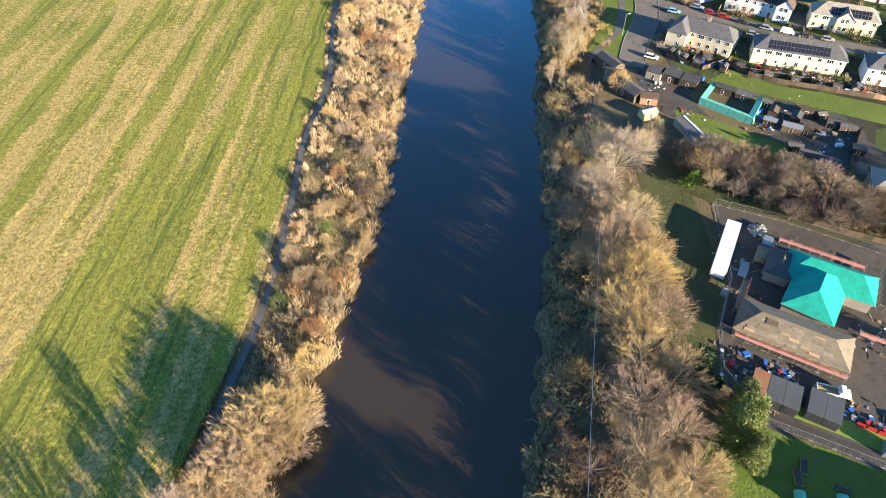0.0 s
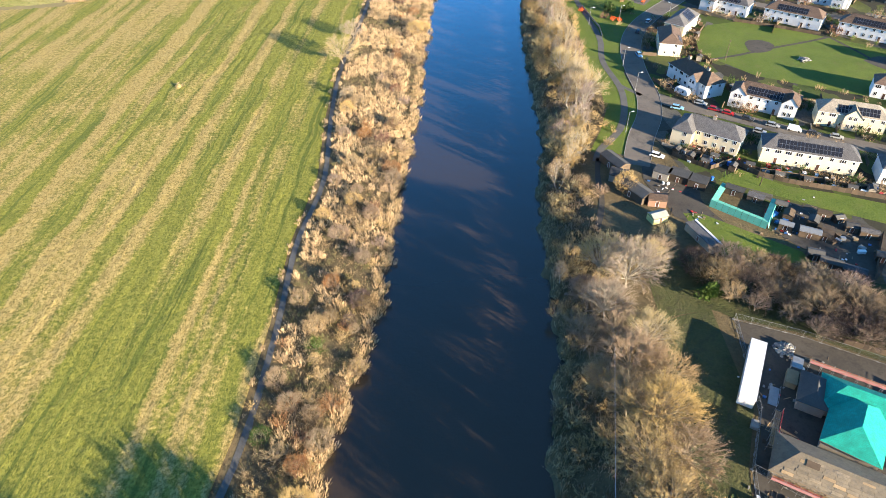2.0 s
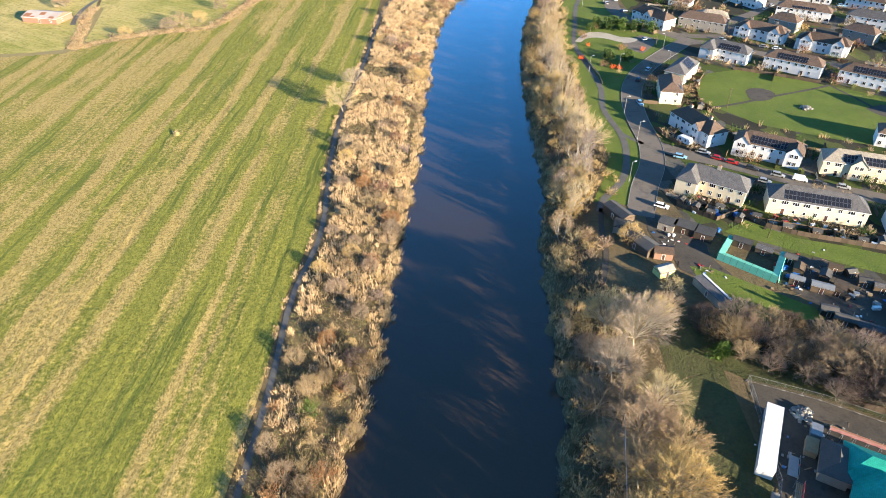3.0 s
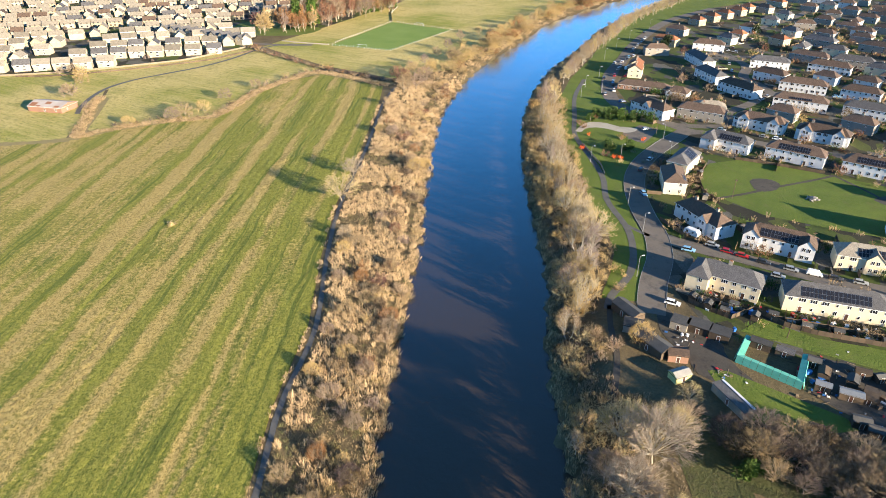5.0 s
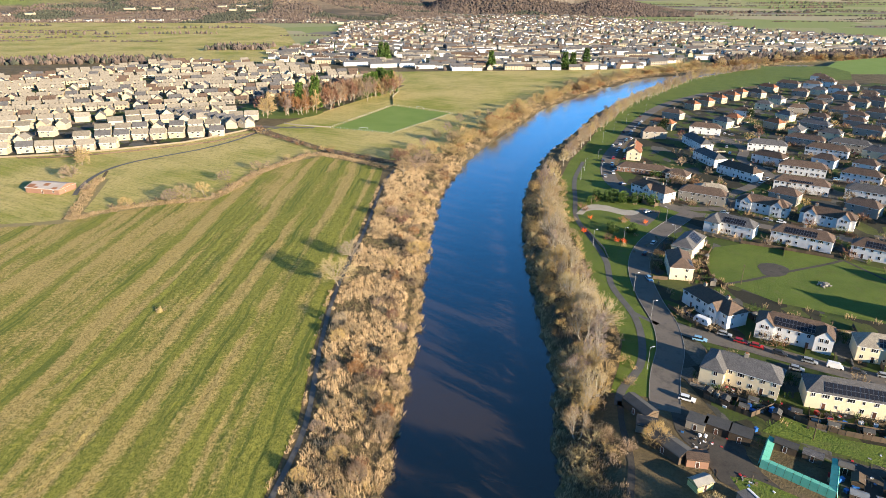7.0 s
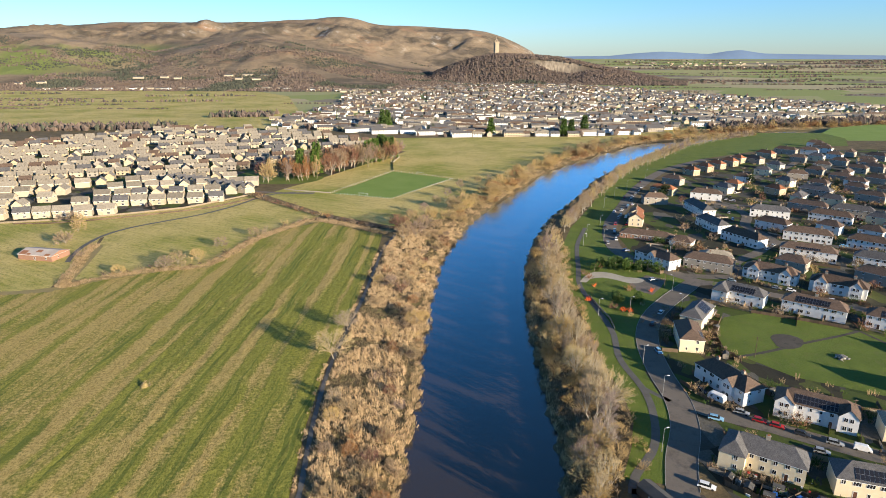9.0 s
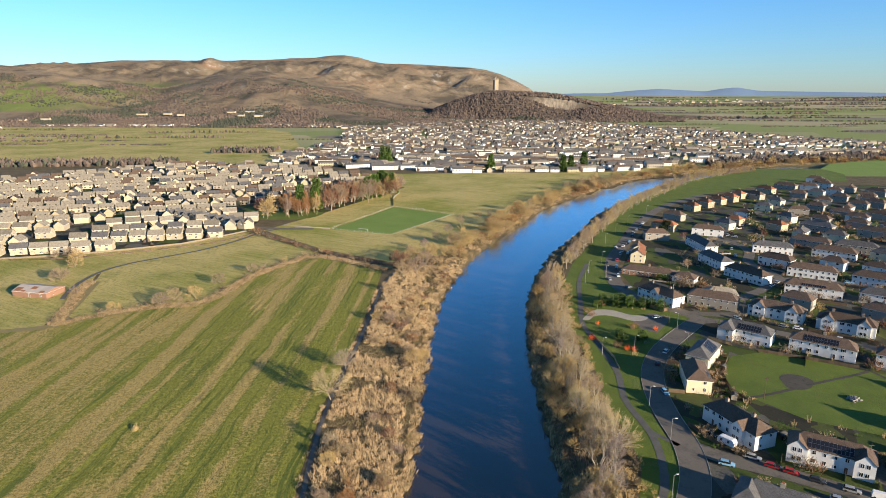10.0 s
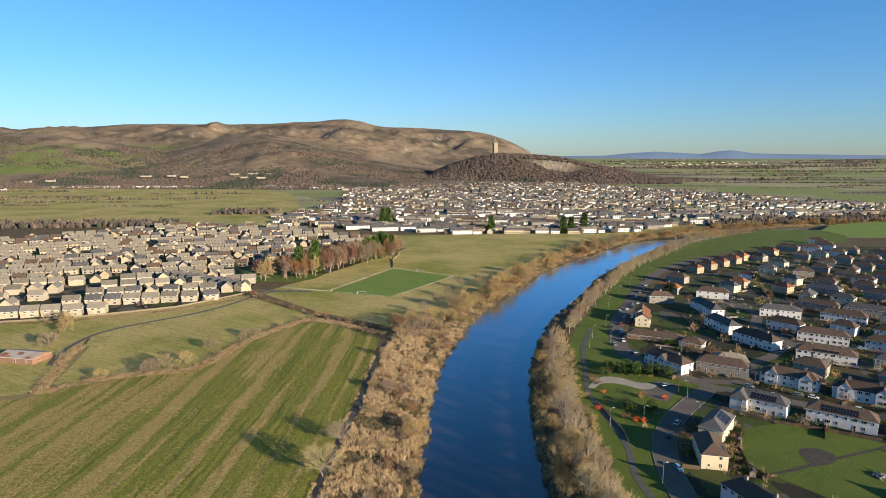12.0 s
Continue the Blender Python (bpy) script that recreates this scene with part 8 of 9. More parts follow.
for k in range(9):
    a = k * 0.7
    hay.tube((0, 0, k * 0.16), (0.1, 0, k * 0.16 + 0.2), 1.7 - k * 0.17, 1.6 - k * 0.17, 9)
solid("straw_mound", hay, M_ROUGH, pose(-104.5, 242, 0.05), "low mound of straw standing in the field", "straw mound")
plant("small", -104, 242.5, 2.0, M_REED, None, 1.6, "tuft of dead weeds on the straw mound", "", 0.0)

# ---- building site ----
SY = -29.0
site = thing("unfinished_building", pose(0, 0, Z), "single-storey building under construction with teal roof membrane", "building")


def roof_block(x, y, yaw, L, W, eave, rise, mat, hip=True):
    m = pose(x, y, 0, 0, 0, yaw)
    part("wall", wall_shell(L, W, eave, rise, not hip), M_WALL, site, at=m)
    part("roof", hip_roof(L, W, eave, rise, 0.5, hip), [mat, M_PLANK], site, at=m)


roof_block(83.5, 92.6, SY, 17.5, 8.2, 3.2, 3.1, M_TEAL)
roof_block(78.6, 88.0, 55, 14, 9.6, 3.22, 3.35, M_TEAL)
roof_block(70.2, 77.6, SY, 21, 8.4, 2.9, 2.3, M_PLY)
roof_block(74.2, 96.5, 61, 8, 5, 3.0, 1.8, M_FELT)
m_site = pose(70.2, 77.6, 0, 0, 0, SY)
slope = math.degrees(math.atan2(2.3, 4.7))
for r in range(7):  # boards on the bare roof
    for k in range(8):
        l = 2.0
        u = 0.45 + r * 0.62
        xx = -8.0 + k * 2.05 + (r % 2) * 0.3
        if abs(xx) > 9.0 - u * 0.8 or (r, k) in ((4, 1), (3, 2), (4, 2)):
            continue
        part("board", Shape().box(-l / 2, 0, 0, l / 2, 0.57, 0.04), M_PLY if (r + k) % 6 else M_PLANK, site, at=m_site @ pose(xx, -4.7 + u * math.cos(radians(slope)), 2.84 + u * math.sin(radians(slope)), slope))
part("roof_hatch", Shape().box(-1.1, 0, 0, 1.1, 1.2, 0.06), M_SHED, site, at=m_site @ pose(-4.5, -4.7 + 2.9, 2.9 + 1.45, slope))


def scaffold(x, y, yaw, length, levels=2, depth=1.3, h=2.0):
    """Tube scaffold with boards, red rails and debris netting; x runs along it."""
    ob = thing("scaffolding", pose(x, y, Z, 0, 0, yaw), "steel tube scaffold with boards and red guard rails", "scaffolding", "scaffolds")
    n = int(length / 2.2)
    top = levels * h + 0.4
    pole = Shape().tube((0, 0, -0.05), (0, 0, top + 0.9), 0.03, 0.03, 5).mesh("upright", M_STEEL)
    for k in range(n + 1):
        for yy in (0, depth):
            part("upright", pole, None, ob, at=pose(k * length / n, yy, 0))
        part("transom", Shape().tube((k * length / n, -0.1, top - 0.3), (k * length / n, depth + 0.1, top - 0.3), 0.03, 0.03, 5), M_STEEL, ob)
    for lv in range(1, levels + 1):
        for b in range(4):
            part("scaffold_board", Shape().box(0, b * 0.3 + 0.05, lv * h - 0.2, length, b * 0.3 + 0.29, lv * h - 0.15), M_PLANK, ob)
        for q in (0.5, 1.0):
            part("guard_rail", Shape().tube((0, -0.04, lv * h + q - 0.2), (length, -0.04, lv * h + q - 0.2), 0.04, 0.04, 5), M_RED, ob)
    part("debris_netting", Shape().box(0, -0.1, h * levels - 0.2, length, -0.085, h * levels + 0.55), surface("faded_red_netting", (0.42, 0.16, 0.15), (0.50, 0.26, 0.24), 0.6, 4.0, 0.9), ob)
    return ob


scaffold(58.6, 77.6, SY, 21, 1)
scaffold(77.4, 68.6, 61, 9, 1)
scaffold(61.8, 84.2 - 0.2, 61, 9, 1)
scaffold(77.0, 104.6, SY, 18, 1, -1.3)
scaffold(92.6, 85.0, 61, 12, 1)
scaffold(84.0, 78.0, SY, 6, 1)
for x, y in ((62.0, 98.2), (66.0, 105.9)):
    ob = thing("site_cabin", pose(x, y, Z + 0.1, 0, 0, 62.6), "long white steel site cabin with flat roof", "site cabin", "site cabins")
    part("shell", Shape().box(-4.2, -1.55, 0.15, 4.2, 1.55, 2.75), M_WHITE, ob)
    part("roof", Shape().box(-4.28, -1.62, 2.75, 4.28, 1.62, 2.9), M_WHITE, ob)
    part("door", DOOR, None, ob, at=pose(1.5, -1.56, 0.2) @ Matrix.Scale(0.95, 4))
    for u in (-2.5, 3.2):
        part("window", WIN_WIDE, None, ob, at=pose(u - 0.4, -1.56, 1.1))
steps = thing("access_steps", pose(67.0, 97.0, Z, 0, 0, 62.6), "grey steel access ramp beside the cabins", "ramp")
part("deck", Shape().box(-2.5, -0.9, 0.2, 2.5, 0.9, 0.3), M_STEEL, steps)
for yy in (-0.9, 0.9):
    part("handrail", Shape().tube((-2.5, yy, 1.2), (2.5, yy, 1.2), 0.04, 0.04, 5), M_STEEL, steps)
    for u in (-2.4, 0, 2.4):
        part("post", Shape().tube((u, yy, 0), (u, yy, 1.2), 0.04, 0.04, 5), M_STEEL, steps)
box_thing("timber_stack", 72.0, 101.0, 61, 4.0, 2.2, 1.5, M_PLANK, "stack of roof timbers under a clear sheet", "timber stack", "site materials")
box_thing("timber_stack", 74.5, 104.5, 61, 3.2, 2.0, 1.8, M_STEEL, "stack of wrapped roof panels", "panel stack", "site materials")
box_thing("concrete_block", 60.6, 90.0, 62, 2.0, 1.4, 0.8, M_KERB, "grey concrete block beside the fence", "block", "site materials", None, False)


def store(x, y, yaw, mat, lab):
    ob = thing("steel_store", pose(x, y, Z, 0, 0, yaw), lab, "storage container", "steel stores")
    part("shell", Shape().box(-1.4, -2.9, 0.1, 1.4, 2.9, 2.5), M_FELT, ob)
    part("roof", Shape().box(-1.45, -2.95, 2.5, 1.45, 2.95, 2.58), mat, ob)
    for k in range(9):
        part("rib", Shape().box(-1.25 + k * 0.3, -2.97, 0.2, -1.13 + k * 0.3, -2.9, 2.4), M_FELT, ob)
    return ob


M_RUST = surface("rusty_sheet", (0.30, 0.13, 0.06), (0.22, 0.10, 0.055), 0.5, 4.0, 0.8, 0.005)
M_DKGREY = surface("dark_grey_sheet", (0.085, 0.09, 0.09), (0.065, 0.07, 0.07), 0.4, 4.0, 0.6, 0.003)
for x, y, m, lab in ((59.9, 66.2, M_RUST, "storage container with a rusty roof"), (62.5, 64.7, M_DKGREY, "dark grey steel storage container"), (65.1, 63.3, M_DKGREY, "dark grey steel storage container"), (69.1, 62.0, M_DKGREY, "dark grey steel storage container"), (71.7, 60.6, M_DKGREY, "dark grey steel storage container")):
    store(x, y, SY, m, lab)
pick = thing("pickup_truck", pose(74, 65.4, Z + 0.08, 0, 0, -17), "white dropside pickup truck with a loaded bed", "truck")
part("chassis", Shape().box(-2.9, -0.85, 0.45, 2.7, 0.85, 0.7), M_DKGREY, pick)
cab = Shape()
prof = [(0.9, 0.7), (0.9, 2.0), (1.1, 2.1), (1.9, 2.08), (2.45, 1.35), (3.0, 1.2), (3.05, 0.7)]
cab.v = [(x, y, z) for y in (-0.95, 0.95) for x, z in prof]
cab.f = [tuple(range(7)), tuple(range(13, 6, -1))] + [(k, 7 + k, 7 + (k + 1) % 7, (k + 1) % 7) for k in range(7)]
cab.m = [0] * 9
part("cab", cab, M_WHITE, pick)
part("windscreen", Shape().poly([(1.96, -0.8, 2.03), (2.44, -0.8, 1.4), (2.44, 0.8, 1.4), (1.96, 0.8, 2.03)]), M_GLASS, pick, at=pose(0.02, 0, 0.02))
for nm, b in (("side_board", (-2.9, -1.0, 0.7, 0.8, -0.94, 1.15)), ("side_board", (-2.9, 0.94, 0.7, 0.8, 1.0, 1.15)), ("tail_board", (-2.95, -0.94, 0.7, -2.9, 0.94, 1.15)), ("load_bed", (-2.9, -0.94, 0.7, 0.8, 0.94, 0.76))):
    part(nm, Shape().box(*b), M_WHITE if nm != "load_bed" else M_PLANK, pick)
for wx in (-1.7, 2.0):
    for wy in (-0.85, 0.85):
        part("wheel", CARS["car"][5], None, pick, at=pose(wx, wy, 0.36))
HERAS_F = None


def mesh_panel(x, y, yaw, l, z=None):
    ob = thing("mesh_fence_panel", pose(x, y, Z if z is None else z, 0, 0, yaw), "galvanised temporary mesh fence panel", "fence panel", "site fence panels")
    s_ = Shape()
    for a, b in (((0, 0, 0.1), (0, 0, 2)), ((l, 0, 0.1), (l, 0, 2)), ((0, 0, 2), (l, 0, 2)), ((0, 0, 0.15), (l, 0, 0.15))):
        s_.tube(a, b, 0.03, 0.03, 5)
    part("tube_frame", s_, M_STEEL, ob)
    w = Shape()
    for k in range(1, 12):
        w.tube((l * k / 12, 0, 0.15), (l * k / 12, 0, 2), 0.008, 0.008, 3, caps=False)
    for k in range(1, 4):
        w.tube((0, 0, 0.15 + 0.46 * k), (l, 0, 0.15 + 0.46 * k), 0.008, 0.008, 3, caps=False)
    part("wire_mesh", w, M_STEEL, ob)
    part("foot", Shape().box(-0.35, -0.12, 0, 0.35, 0.12, 0.14), M_KERB, ob)


for line in ([(66.2, 118.7), (62.7, 93), (56.8, 80.4), (54.4, 70.1)], [(66.2, 118.7), (79.8, 113.4), (93, 106.4), (106, 99)], [(54.4, 70.1), (58.6, 59.2), (66.4, 55.6), (77, 50.6), (86, 46.6)], [(56.8, 80.4), (64, 75), (76, 68.4)]):
    for (ax, ay), (bx, by) in zip(line[:-1], line[1:]):
        n = max(1, round(math.hypot(bx - ax, by - ay) / 3.5))
        for k in range(n):
            mesh_panel(ax + (bx - ax) * k / n, ay + (by - ay) * k / n, math.degrees(math.atan2(by - ay, bx - ax)), math.hypot(bx - ax, by - ay) / n)
rng = random.Random(71)
for k in range(44):
    if k < 26:
        t = rng.random()
        x, y = 57.5 + 17 * t + rng.uniform(-1, 1.5), 75.5 - 9.5 * t - rng.uniform(0.5, 4.5)
    else:
        t = rng.random()
        x, y = 76 + 10 * t, 62 - 5 * t + rng.uniform(-2.5, 2)
    m = M_CLUT[rng.randrange(len(M_CLUT))]
    box_thing("pallet_load" if k % 2 else "site_crate", x, y, rng.uniform(0, 90), rng.uniform(0.5, 1.5), rng.uniform(0.5, 1.1), rng.uniform(0.3, 1.0), m, "site materials stacked on the muddy ground", "crate", "site materials", None, k % 3 == 0)
for k in range(6):
    box_thing("barrier", 76.5 + k * 1.6, 58.6 - k * 0.9, SY, 1.5, 0.15, 1.0, M_RED, "red plastic site barrier", "barrier", "site barriers", None, False)
for x, y, a, l, w, m, lab in ((63.2, 50.6, 70, 3.0, 1.2, M_FENCE_PALE, "timber raised bed with dark soil"), (61.4, 48.6, 80, 3.0, 1.3, M_FENCE_PALE, "timber raised bed with arched frames"), (68.2, 46.6, -25, 2.9, 0.9, M_FENCE_PALE, "long timber raised bed")):
    ob = thing("raised_bed", pose(x, y, Z + 0.05, 0, 0, a), lab, "raised bed", "raised beds")
    for nm, b in (("bed_side", (-l / 2, -w / 2, 0, l / 2, -w / 2 + 0.06, 0.4)), ("bed_side", (-l / 2, w / 2 - 0.06, 0, l / 2, w / 2, 0.4)), ("bed_end", (-l / 2, -w / 2 + 0.06, 0, -l / 2 + 0.06, w / 2 - 0.06, 0.4)), ("bed_end", (l / 2 - 0.06, -w / 2 + 0.06, 0, l / 2, w / 2 - 0.06, 0.4)), ("soil", (-l / 2 + 0.06, -w / 2 + 0.06, 0, l / 2 - 0.06, w / 2 - 0.06, 0.33))):
        part(nm, Shape().box(*b), m if nm != "soil" else M_DIRT, ob)
for x, y in ((60.4, 44.6), (67.4, 44.0)):
    cl = Shape()
    for k in range(8):
        a0, a1 = math.pi * k / 8, math.pi * (k + 1) / 8
        cl.poly([(-1.6, math.cos(a0), math.sin(a0) * 0.9), (-1.6, math.cos(a1), math.sin(a1) * 0.9), (1.6, math.cos(a1), math.sin(a1) * 0.9), (1.6, math.cos(a0), math.sin(a0) * 0.9)])
    solid("cloche_tunnel", cl, M_NET, pose(x, y, Z + 0.05, 0, 0, 75), "green netted cloche tunnel on the lawn", "cloche", "cloches")
greenhouse = thing("small_greenhouse", pose(79.5, 53.6, Z, 0, 0, SY), "small aluminium greenhouse with glass panes", "greenhouse")
part("base", Shape().box(-1.2, -1.6, 0, 1.2, 1.6, 0.15), M_KERB, greenhouse)
part("glazing", Shape().box(-1.15, -1.55, 0.15, 1.15, 1.55, 1.7), M_STEEL, greenhouse)
part("roof", hip_roof(2.3, 3.1, 1.75, 0.6, 0.02, False), [M_STEEL, M_ALU], greenhouse)

# houses past the site's far edge
house(111, 121, -22, 12, W=9, wall=M_BRICK, roof=M_TILE_TAN, label="brick house with a pale tiled roof")
car(105.2, 112.4, -22, "white", "estate")
car(106.5, 107.2, -22, "navy", "van")
fence("garden_fence", [(88, 111.5), (98, 107), (112, 101)], 1.7, M_FENCE, "dark timber fence beyond the site")

# ---- far side: barn, pitch ----
barn = house(-227, 383, -11, 21.5, W=13, wall=M_BRICK, roof=M_SHEET, eave=3.2, rise=1.7, hip=False, chimneys=0, floors=1, label="low red-boarded barn with a pale rusty sheet roof", z=0.0, name="barn", group="", every=5.5)
for u, d, w, l in ((-10.2, 0.6, 4.0, 3.6), (-5.6, 0.2, 2.6, 1.6), (-1.5, 3.2, 3.4, 2.6), (6.0, 0.3, 3.0, 2.0)):
    tilt = math.atan2(1.82, 6.85)
    part("rust_sheet", Shape().box(0, 0, 0, w, l, 0.04), M_RUST, barn, at=pose(u, -6.85 + d * math.cos(tilt), 3.10 + d * math.sin(tilt), math.degrees(tilt)))
for a, b, c, d in ((-72.5, 542.5, -69, 541.3), (-32, 634, -28.5, 631.6)):
    ob = thing("goal", pose(0, 0, 0.1), "white football goal frame with net", "goal", "goals")
    g = Shape()
    dx, dy = (c - a) * 1.05, (d - b) * 1.05
    p, q = Vector((a - dx * 0.5, b - dy * 0.5, 0)), Vector((c + dx * 0.5, d + dy * 0.5, 0))
    h = Vector((0, 0, 2.4))
    part("post", Shape().tube(p, p + h, 0.09, 0.09, 6), M_WHITE, ob)
    part("post", Shape().tube(q, q + h, 0.09, 0.09, 6), M_WHITE, ob)
    part("crossbar", Shape().tube(p + h, q + h, 0.09, 0.09, 6), M_WHITE, ob)
rail = thing("pitch_fence", pose(0, 0, 0.05), "low white post and rail fence round the pitch", "fence")
post = Shape().box(-0.08, -0.08, -0.2, 0.08, 0.08, 1.1).mesh("post", M_WHITE)
loop = [(-99, 552), (-48, 532), (0, 615), (-57, 653), (-99, 552)]
for (ax, ay), (bx, by) in zip(loop[:-1], loop[1:]):
    n = int(math.hypot(bx - ax, by - ay) / 3.2)
    for k in range(n):
        part("post", post, None, rail, at=pose(ax + (bx - ax) * k / n, ay + (by - ay) * k / n, 0))
    part("rail", Shape().tube((ax, ay, 0.95), (bx, by, 0.95), 0.025, 0.025, 4), M_WALL, rail)
for pts in ([(-57, 655), (-62, 700), (-58, 738)], [(-99, 552), (-128, 560), (-140, 566)]):
    ob = fence("post_fence", pts, 1.0, M_WALL, "pale post fence beside the copse", 4.0, 0.0, "post fences")

# buildings behind the start of the flight, whose shade lies over the garden
house(99, 27, -25, 30, roof=M_SLATE, label="house block behind the garden lawn")
house(85, 31, -25, 26, roof=M_TILE, label="house block behind the garden lawn")
# an overhead line through the bank trees
line = thing("overhead_line", pose(0, 0, 0), "thin overhead cable between two timber poles in the wood", "power line")
ends = [Vector((33.6, 101, 3)), Vector((19.5, 24, 2.0))]
for e in ends:
    part("pole", Shape().tube(e + Vector((0, 0, -0.5)), e + Vector((0, 0, 10.6)), 0.15, 0.1, 7), M_FENCE, line)
for k in range(8):
    p, q = (ends[0].lerp(ends[1], t) + Vector((0, 0, 10.4 - 4 * 0.8 * t * (1 - t))) for t in (k / 8, (k + 1) / 8))
    part("cable", Shape().tube(p, q, 0.035, 0.035, 5, caps=False), M_ALU, line)

# ---- gardens of the housing estate: fences, hedges, shrubs and cars ----
STREETS = np.concatenate([curve(p, 3.0)[:, :2] for p in (MAIN_ROAD, [(72, 232), (86, 221.5), (103, 212), (121, 201.5), (160, 184), (190, 172)])] + [curve(list(map(tuple, r[:, :2])), 3.0)[:, :2] for r in ROADS])
OVAL = [(101, 270), (108, 257), (118, 245), (158, 226), (184, 245), (188, 271), (160, 290), (130, 306), (112, 300)]


def garden_spot(x, y, gap=4.8):
    """True where a garden may lie: off the streets, the oval lawn and the riverside."""
    if x < 76 + max(0.0, y - 345) * 0.62 and y > 235 or inside(x, y, OVAL):
        return False
    return float(np.min(np.hypot(STREETS[:, 0] - x, STREETS[:, 1] - y))) > gap


boards, clump = Shape(), Shape()
rng = random.Random(91)
PLOTS = [o for o in scene.objects if o.name.split(".")[0] == "house" and 150 < o.matrix_basis.translation.y < 640 and o.matrix_basis.translation.x < 360]
HOUSE_AT = [(o.matrix_basis.inverted(), o) for o in PLOTS]


def blocked(x, y):
    """True inside or against a house."""
    for inv, o in HOUSE_AT:
        t = o.matrix_basis.translation
        if abs(t.x - x) + abs(t.y - y) < 34:
            p = inv @ Vector((x, y, Z))
            if abs(p.x) < o["half"] + 0.6 and abs(p.y) < 5.2:
                return True
    return False


for o in PLOTS:
    xs = [abs(c[0]) for ch in o.children if ch.name.split(".")[0] == "wall" for c in ch.bound_box]
    o["half"] = max(xs) if xs else 8.0
for o in PLOTS:
    m, half = o.matrix_basis, o["half"]
    near = m.translation.y < 480
    runs = []
    for side in (-1, 1):
        depth = rng.uniform(10, 13)
        runs.append(((-half - 2, side * depth), (half + 2, side * depth), rng.choice((0.9, 1.4, 1.7)), rng.choice((0, 0, 1, 2))))
        n = max(2, int(half * 2 / 6.5))
        for k in range(n + 1):
            u = -half - 1 + (2 * half + 2) * k / n
            runs.append(((u, side * 4.8), (u, side * depth), rng.choice((0.9, 1.5, 1.7)), rng.choice((0, 0, 1, 2, 3))))
    for (ax, ay), (bx, by), h, kind in runs:
        if rng.random() < 0.2:
            continue
        l = math.hypot(bx - ax, by - ay)
        n = max(1, int(l / 1.8))
        for k in range(n):
            p, q = (m @ Vector((ax + (bx - ax) * t, ay + (by - ay) * t, 0)) for t in (k / n, (k + 1) / n))
            c = (p + q) / 2
            if not garden_spot(c.x, c.y) or blocked(c.x, c.y) or rng.random() < 0.05:
                continue
            if kind < 2:
                at = Matrix.LocRotScale((p.x, p.y, Z), Euler((0, 0, math.atan2(q.y - p.y, q.x - p.x))), None)
                boards.box(0.03, -0.03, 0, (q - p).length - 0.03, 0.03, h + rng.uniform(-0.05, 0.05), kind if h > 1 else 2, at)
            else:
                for _ in range(3 if near else 2):
                    tuft(clump, rng, c.x + rng.uniform(-0.9, 0.9), c.y + rng.uniform(-0.9, 0.9), Z, h * rng.uniform(0.7, 1.2), 0.7, 12, rng.choice((0, 0, 2, 1)) if kind == 2 else rng.choice((1, 1, 0)), (0.0, 0.0))
    for _ in range(10 if near else 6):  # shrubs in the beds
        p = m @ Vector((rng.uniform(-half, half), rng.choice((-1, 1)) * rng.uniform(5.5, 12), 0))
        if garden_spot(p.x, p.y) and not blocked(p.x, p.y):
            tuft(clump, rng, p.x, p.y, Z, rng.uniform(0.6, 2.0), rng.uniform(0.5, 1.3), 16, rng.choice((0, 1, 2, 3)), (0.0, 0.0))
bushes = []
for o in PLOTS:
    m, half = o.matrix_basis, o["half"]
    for _ in range(6):
        p = m @ Vector((rng.uniform(-half, half), rng.choice((-1, 1)) * rng.uniform(7, 13), 0))
        if garden_spot(p.x, p.y) and not blocked(p.x, p.y):
            bushes.append(("shrub_far", p.x, p.y, rng.uniform(1.8, 5.0), rng.choice((M_TWIG, M_TWIG_RED, M_TWIG_GOLD, M_LEAF, M_BRAMBLE))))
scattered("garden_bush", bushes, "leafless and evergreen bushes standing in the gardens", "bush")
for o in PLOTS:
    del o["half"]
tagged(new("garden_fence", boards.mesh("garden_fence", [M_FENCE, M_FENCE_PALE, M_WALL])), "weathered board fences and low walls between the gardens", "fence", kind="stuff")
tagged(new("garden_hedge", clump.mesh("garden_hedge", [M_BRAMBLE, M_LEAF, M_TWIG_DARK, M_REED_DARK])), "clipped hedges and winter shrubs in the garden beds", "hedge", kind="stuff")
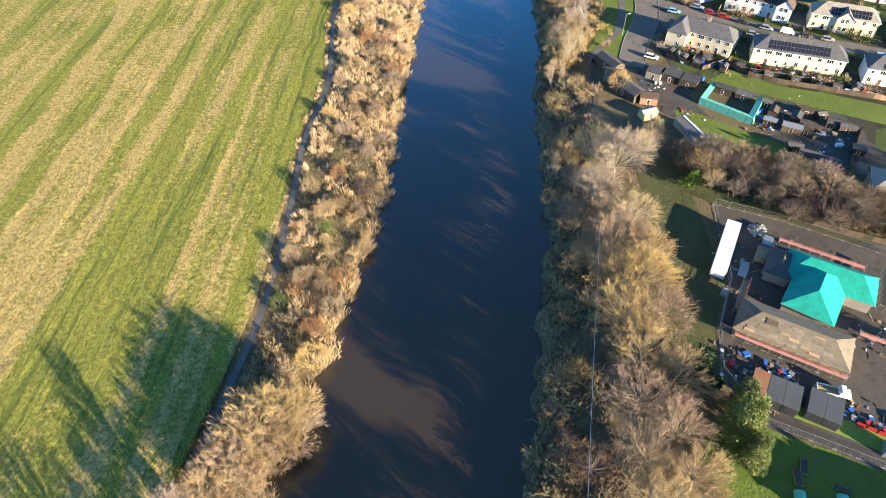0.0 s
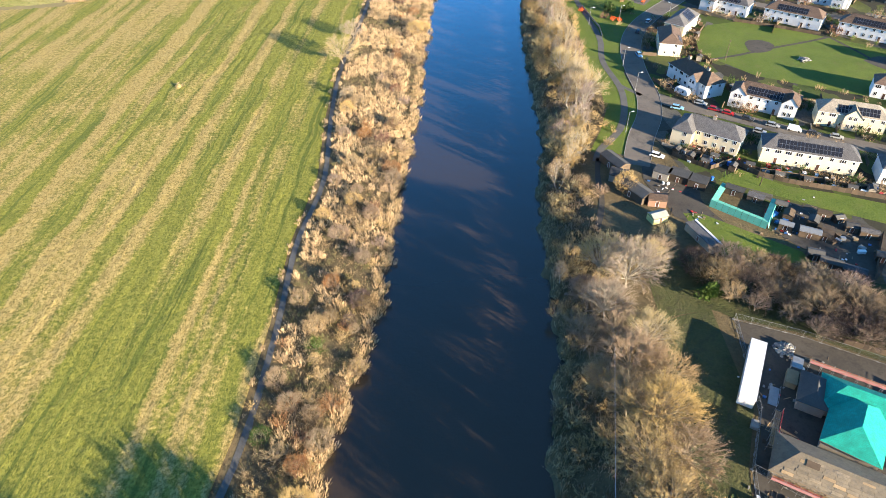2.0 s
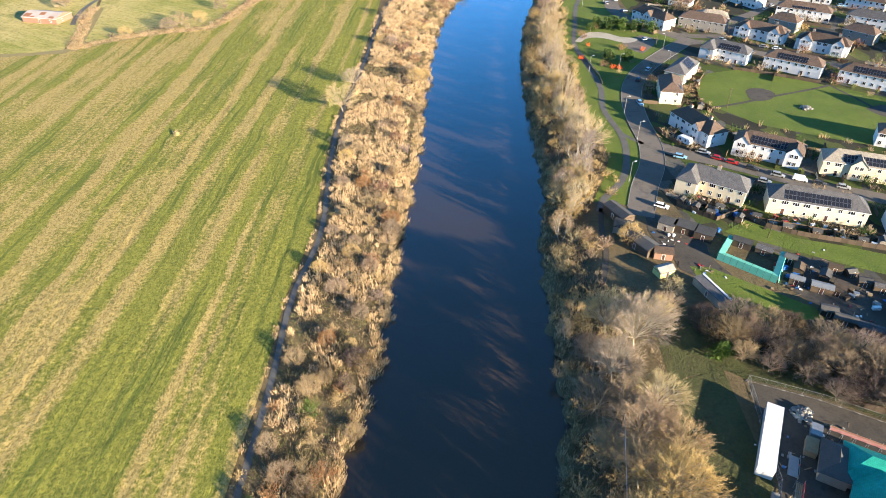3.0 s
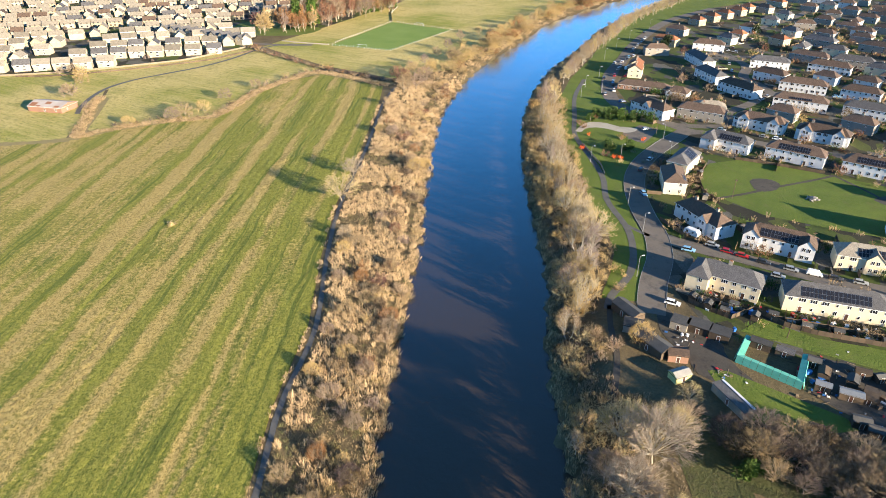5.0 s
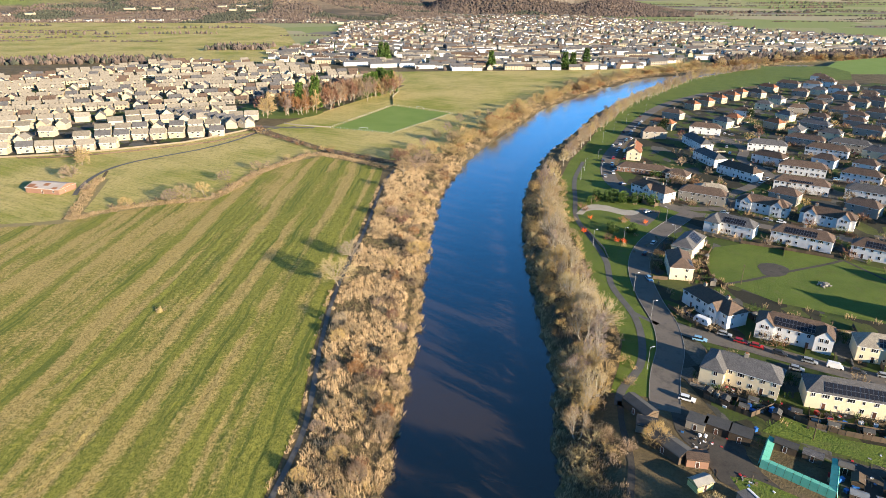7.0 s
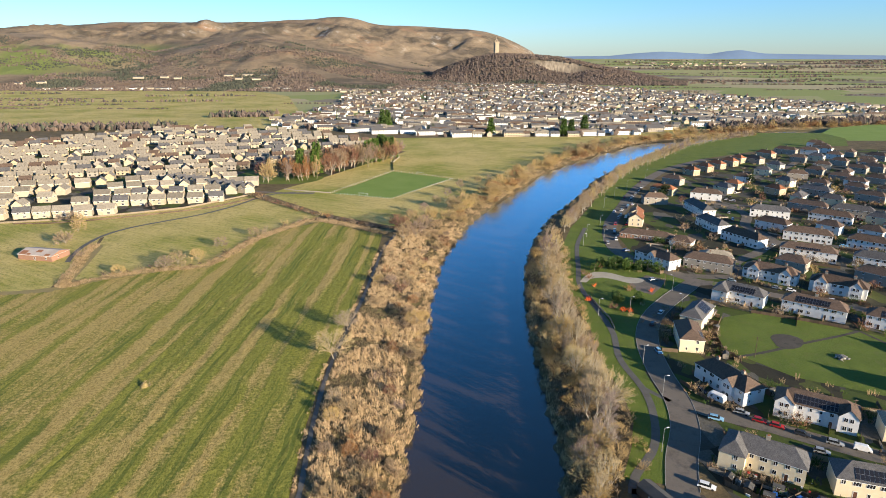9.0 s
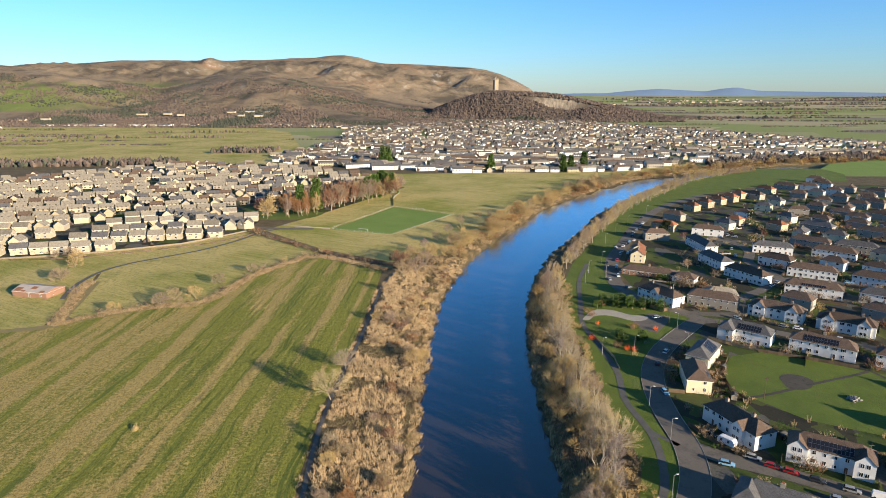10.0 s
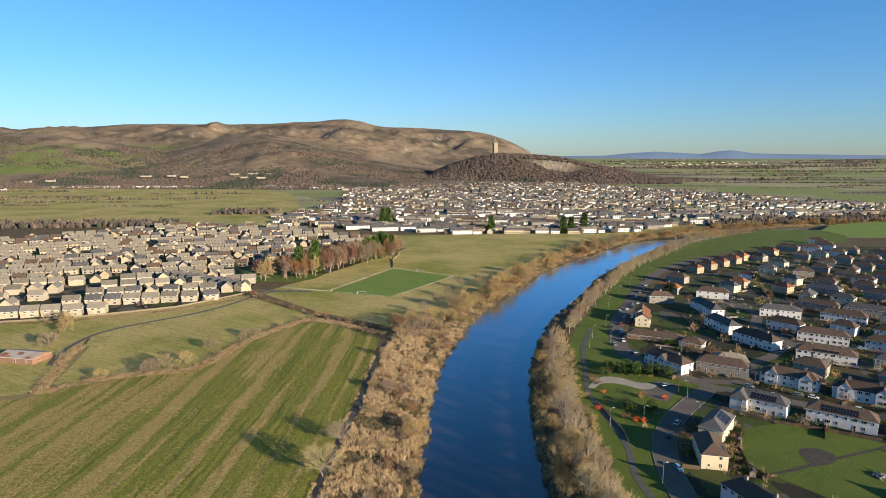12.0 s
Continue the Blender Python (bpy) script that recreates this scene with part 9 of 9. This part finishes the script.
# cars along the street beside the green and in front of the terraces
line = curve([(92.5, 398), (96, 425), (105, 457), (121, 494), (139, 538), (160, 581), (188, 630)], 1.0)
for k, s in enumerate((8, 16, 30, 36, 44, 52, 70, 78, 86, 100, 108, 126, 134, 150, 170, 178, 200)):
    (x, y), (x2, y2) = line[s][:2], line[s + 1][:2]
    a = math.atan2(y2 - y, x2 - x)
    side = 2.9 if k % 4 else -2.9
    car(x + math.sin(a) * side, y - math.cos(a) * side, math.degrees(a) + 180 * (k % 2), ("silver", "white", "dark", "blue", "dark", "red", "silver")[k % 7])
for k, (x, y, yaw) in enumerate(((178, 396, 42), (184, 402, 42), (192, 440, 88), (186, 462, 70), (142, 332, -32), (184, 303, -28), (208, 292, -25), (224, 402, -15), (215, 484, -12), (236, 578, 52), (248, 592, 52), (140, 190, -24), (152, 185.5, -24))):
    car(x, y, yaw, ("white", "silver", "dark", "blue")[k % 4])

# ---- odds and ends lying about the building site ----
def litter(spots, n, seed, big=1.0):
    """Boards, sacks, offcuts and tubs thrown down in loose heaps."""
    sh, r = Shape(), random.Random(seed)
    for k in range(n):
        x, y, w = spots[r.randrange(len(spots))]
        x, y = x + r.gauss(0, w), y + r.gauss(0, w * 0.7)
        kind = r.random()
        a, b, c = (r.uniform(0.6, 1.9), 0.09, 0.04) if kind < 0.4 else (r.uniform(0.12, 0.42), r.uniform(0.1, 0.35), r.uniform(0.06, 0.3))
        sh.box(-a * big, -b * big, 0, a * big, b * big, c * big, (0 if r.random() < 0.6 else 1) if kind < 0.4 else r.choice((0, 1, 1, 2, 3, 4, 5, 5, 5)), pose(x, y, Z + 0.06, r.uniform(-8, 8), r.uniform(-8, 8), SY + r.choice((0, 90, r.uniform(0, 180)))))
    return sh


WASTE = [M_PLANK, M_FENCE, M_WHITE, M_RED, plain("blue_plastic", (0.04, 0.16, 0.42), 0.5), M_KERB]
solid("site_debris", litter([(59, 70, 2.2), (62, 69.5, 2.5), (66, 70, 2.0), (57.5, 74, 1.6), (76, 61, 2.4), (80, 58.5, 2.4), (62, 62.5, 1.2), (65, 87, 2.4), (69, 98, 3.0), (76, 105, 3.0), (84, 76, 2.4), (90, 80, 2.4)], 260, 3), WASTE, Matrix(), "boards, tubs, sacks and offcuts strewn over the site", "debris", kind="stuff")
solid("yard_debris", litter([(70, 158, 2.5), (98, 160, 4.0), (108, 148, 4.0), (100, 140, 4.0), (92, 150, 2.5), (64, 172, 2.5), (88, 190, 3.0), (80, 193, 2.5), (104, 180, 3.5), (116, 176, 3.5)], 240, 5), WASTE, Matrix(), "boards, tubs and scrap lying in yards and back gardens", "debris", kind="stuff")
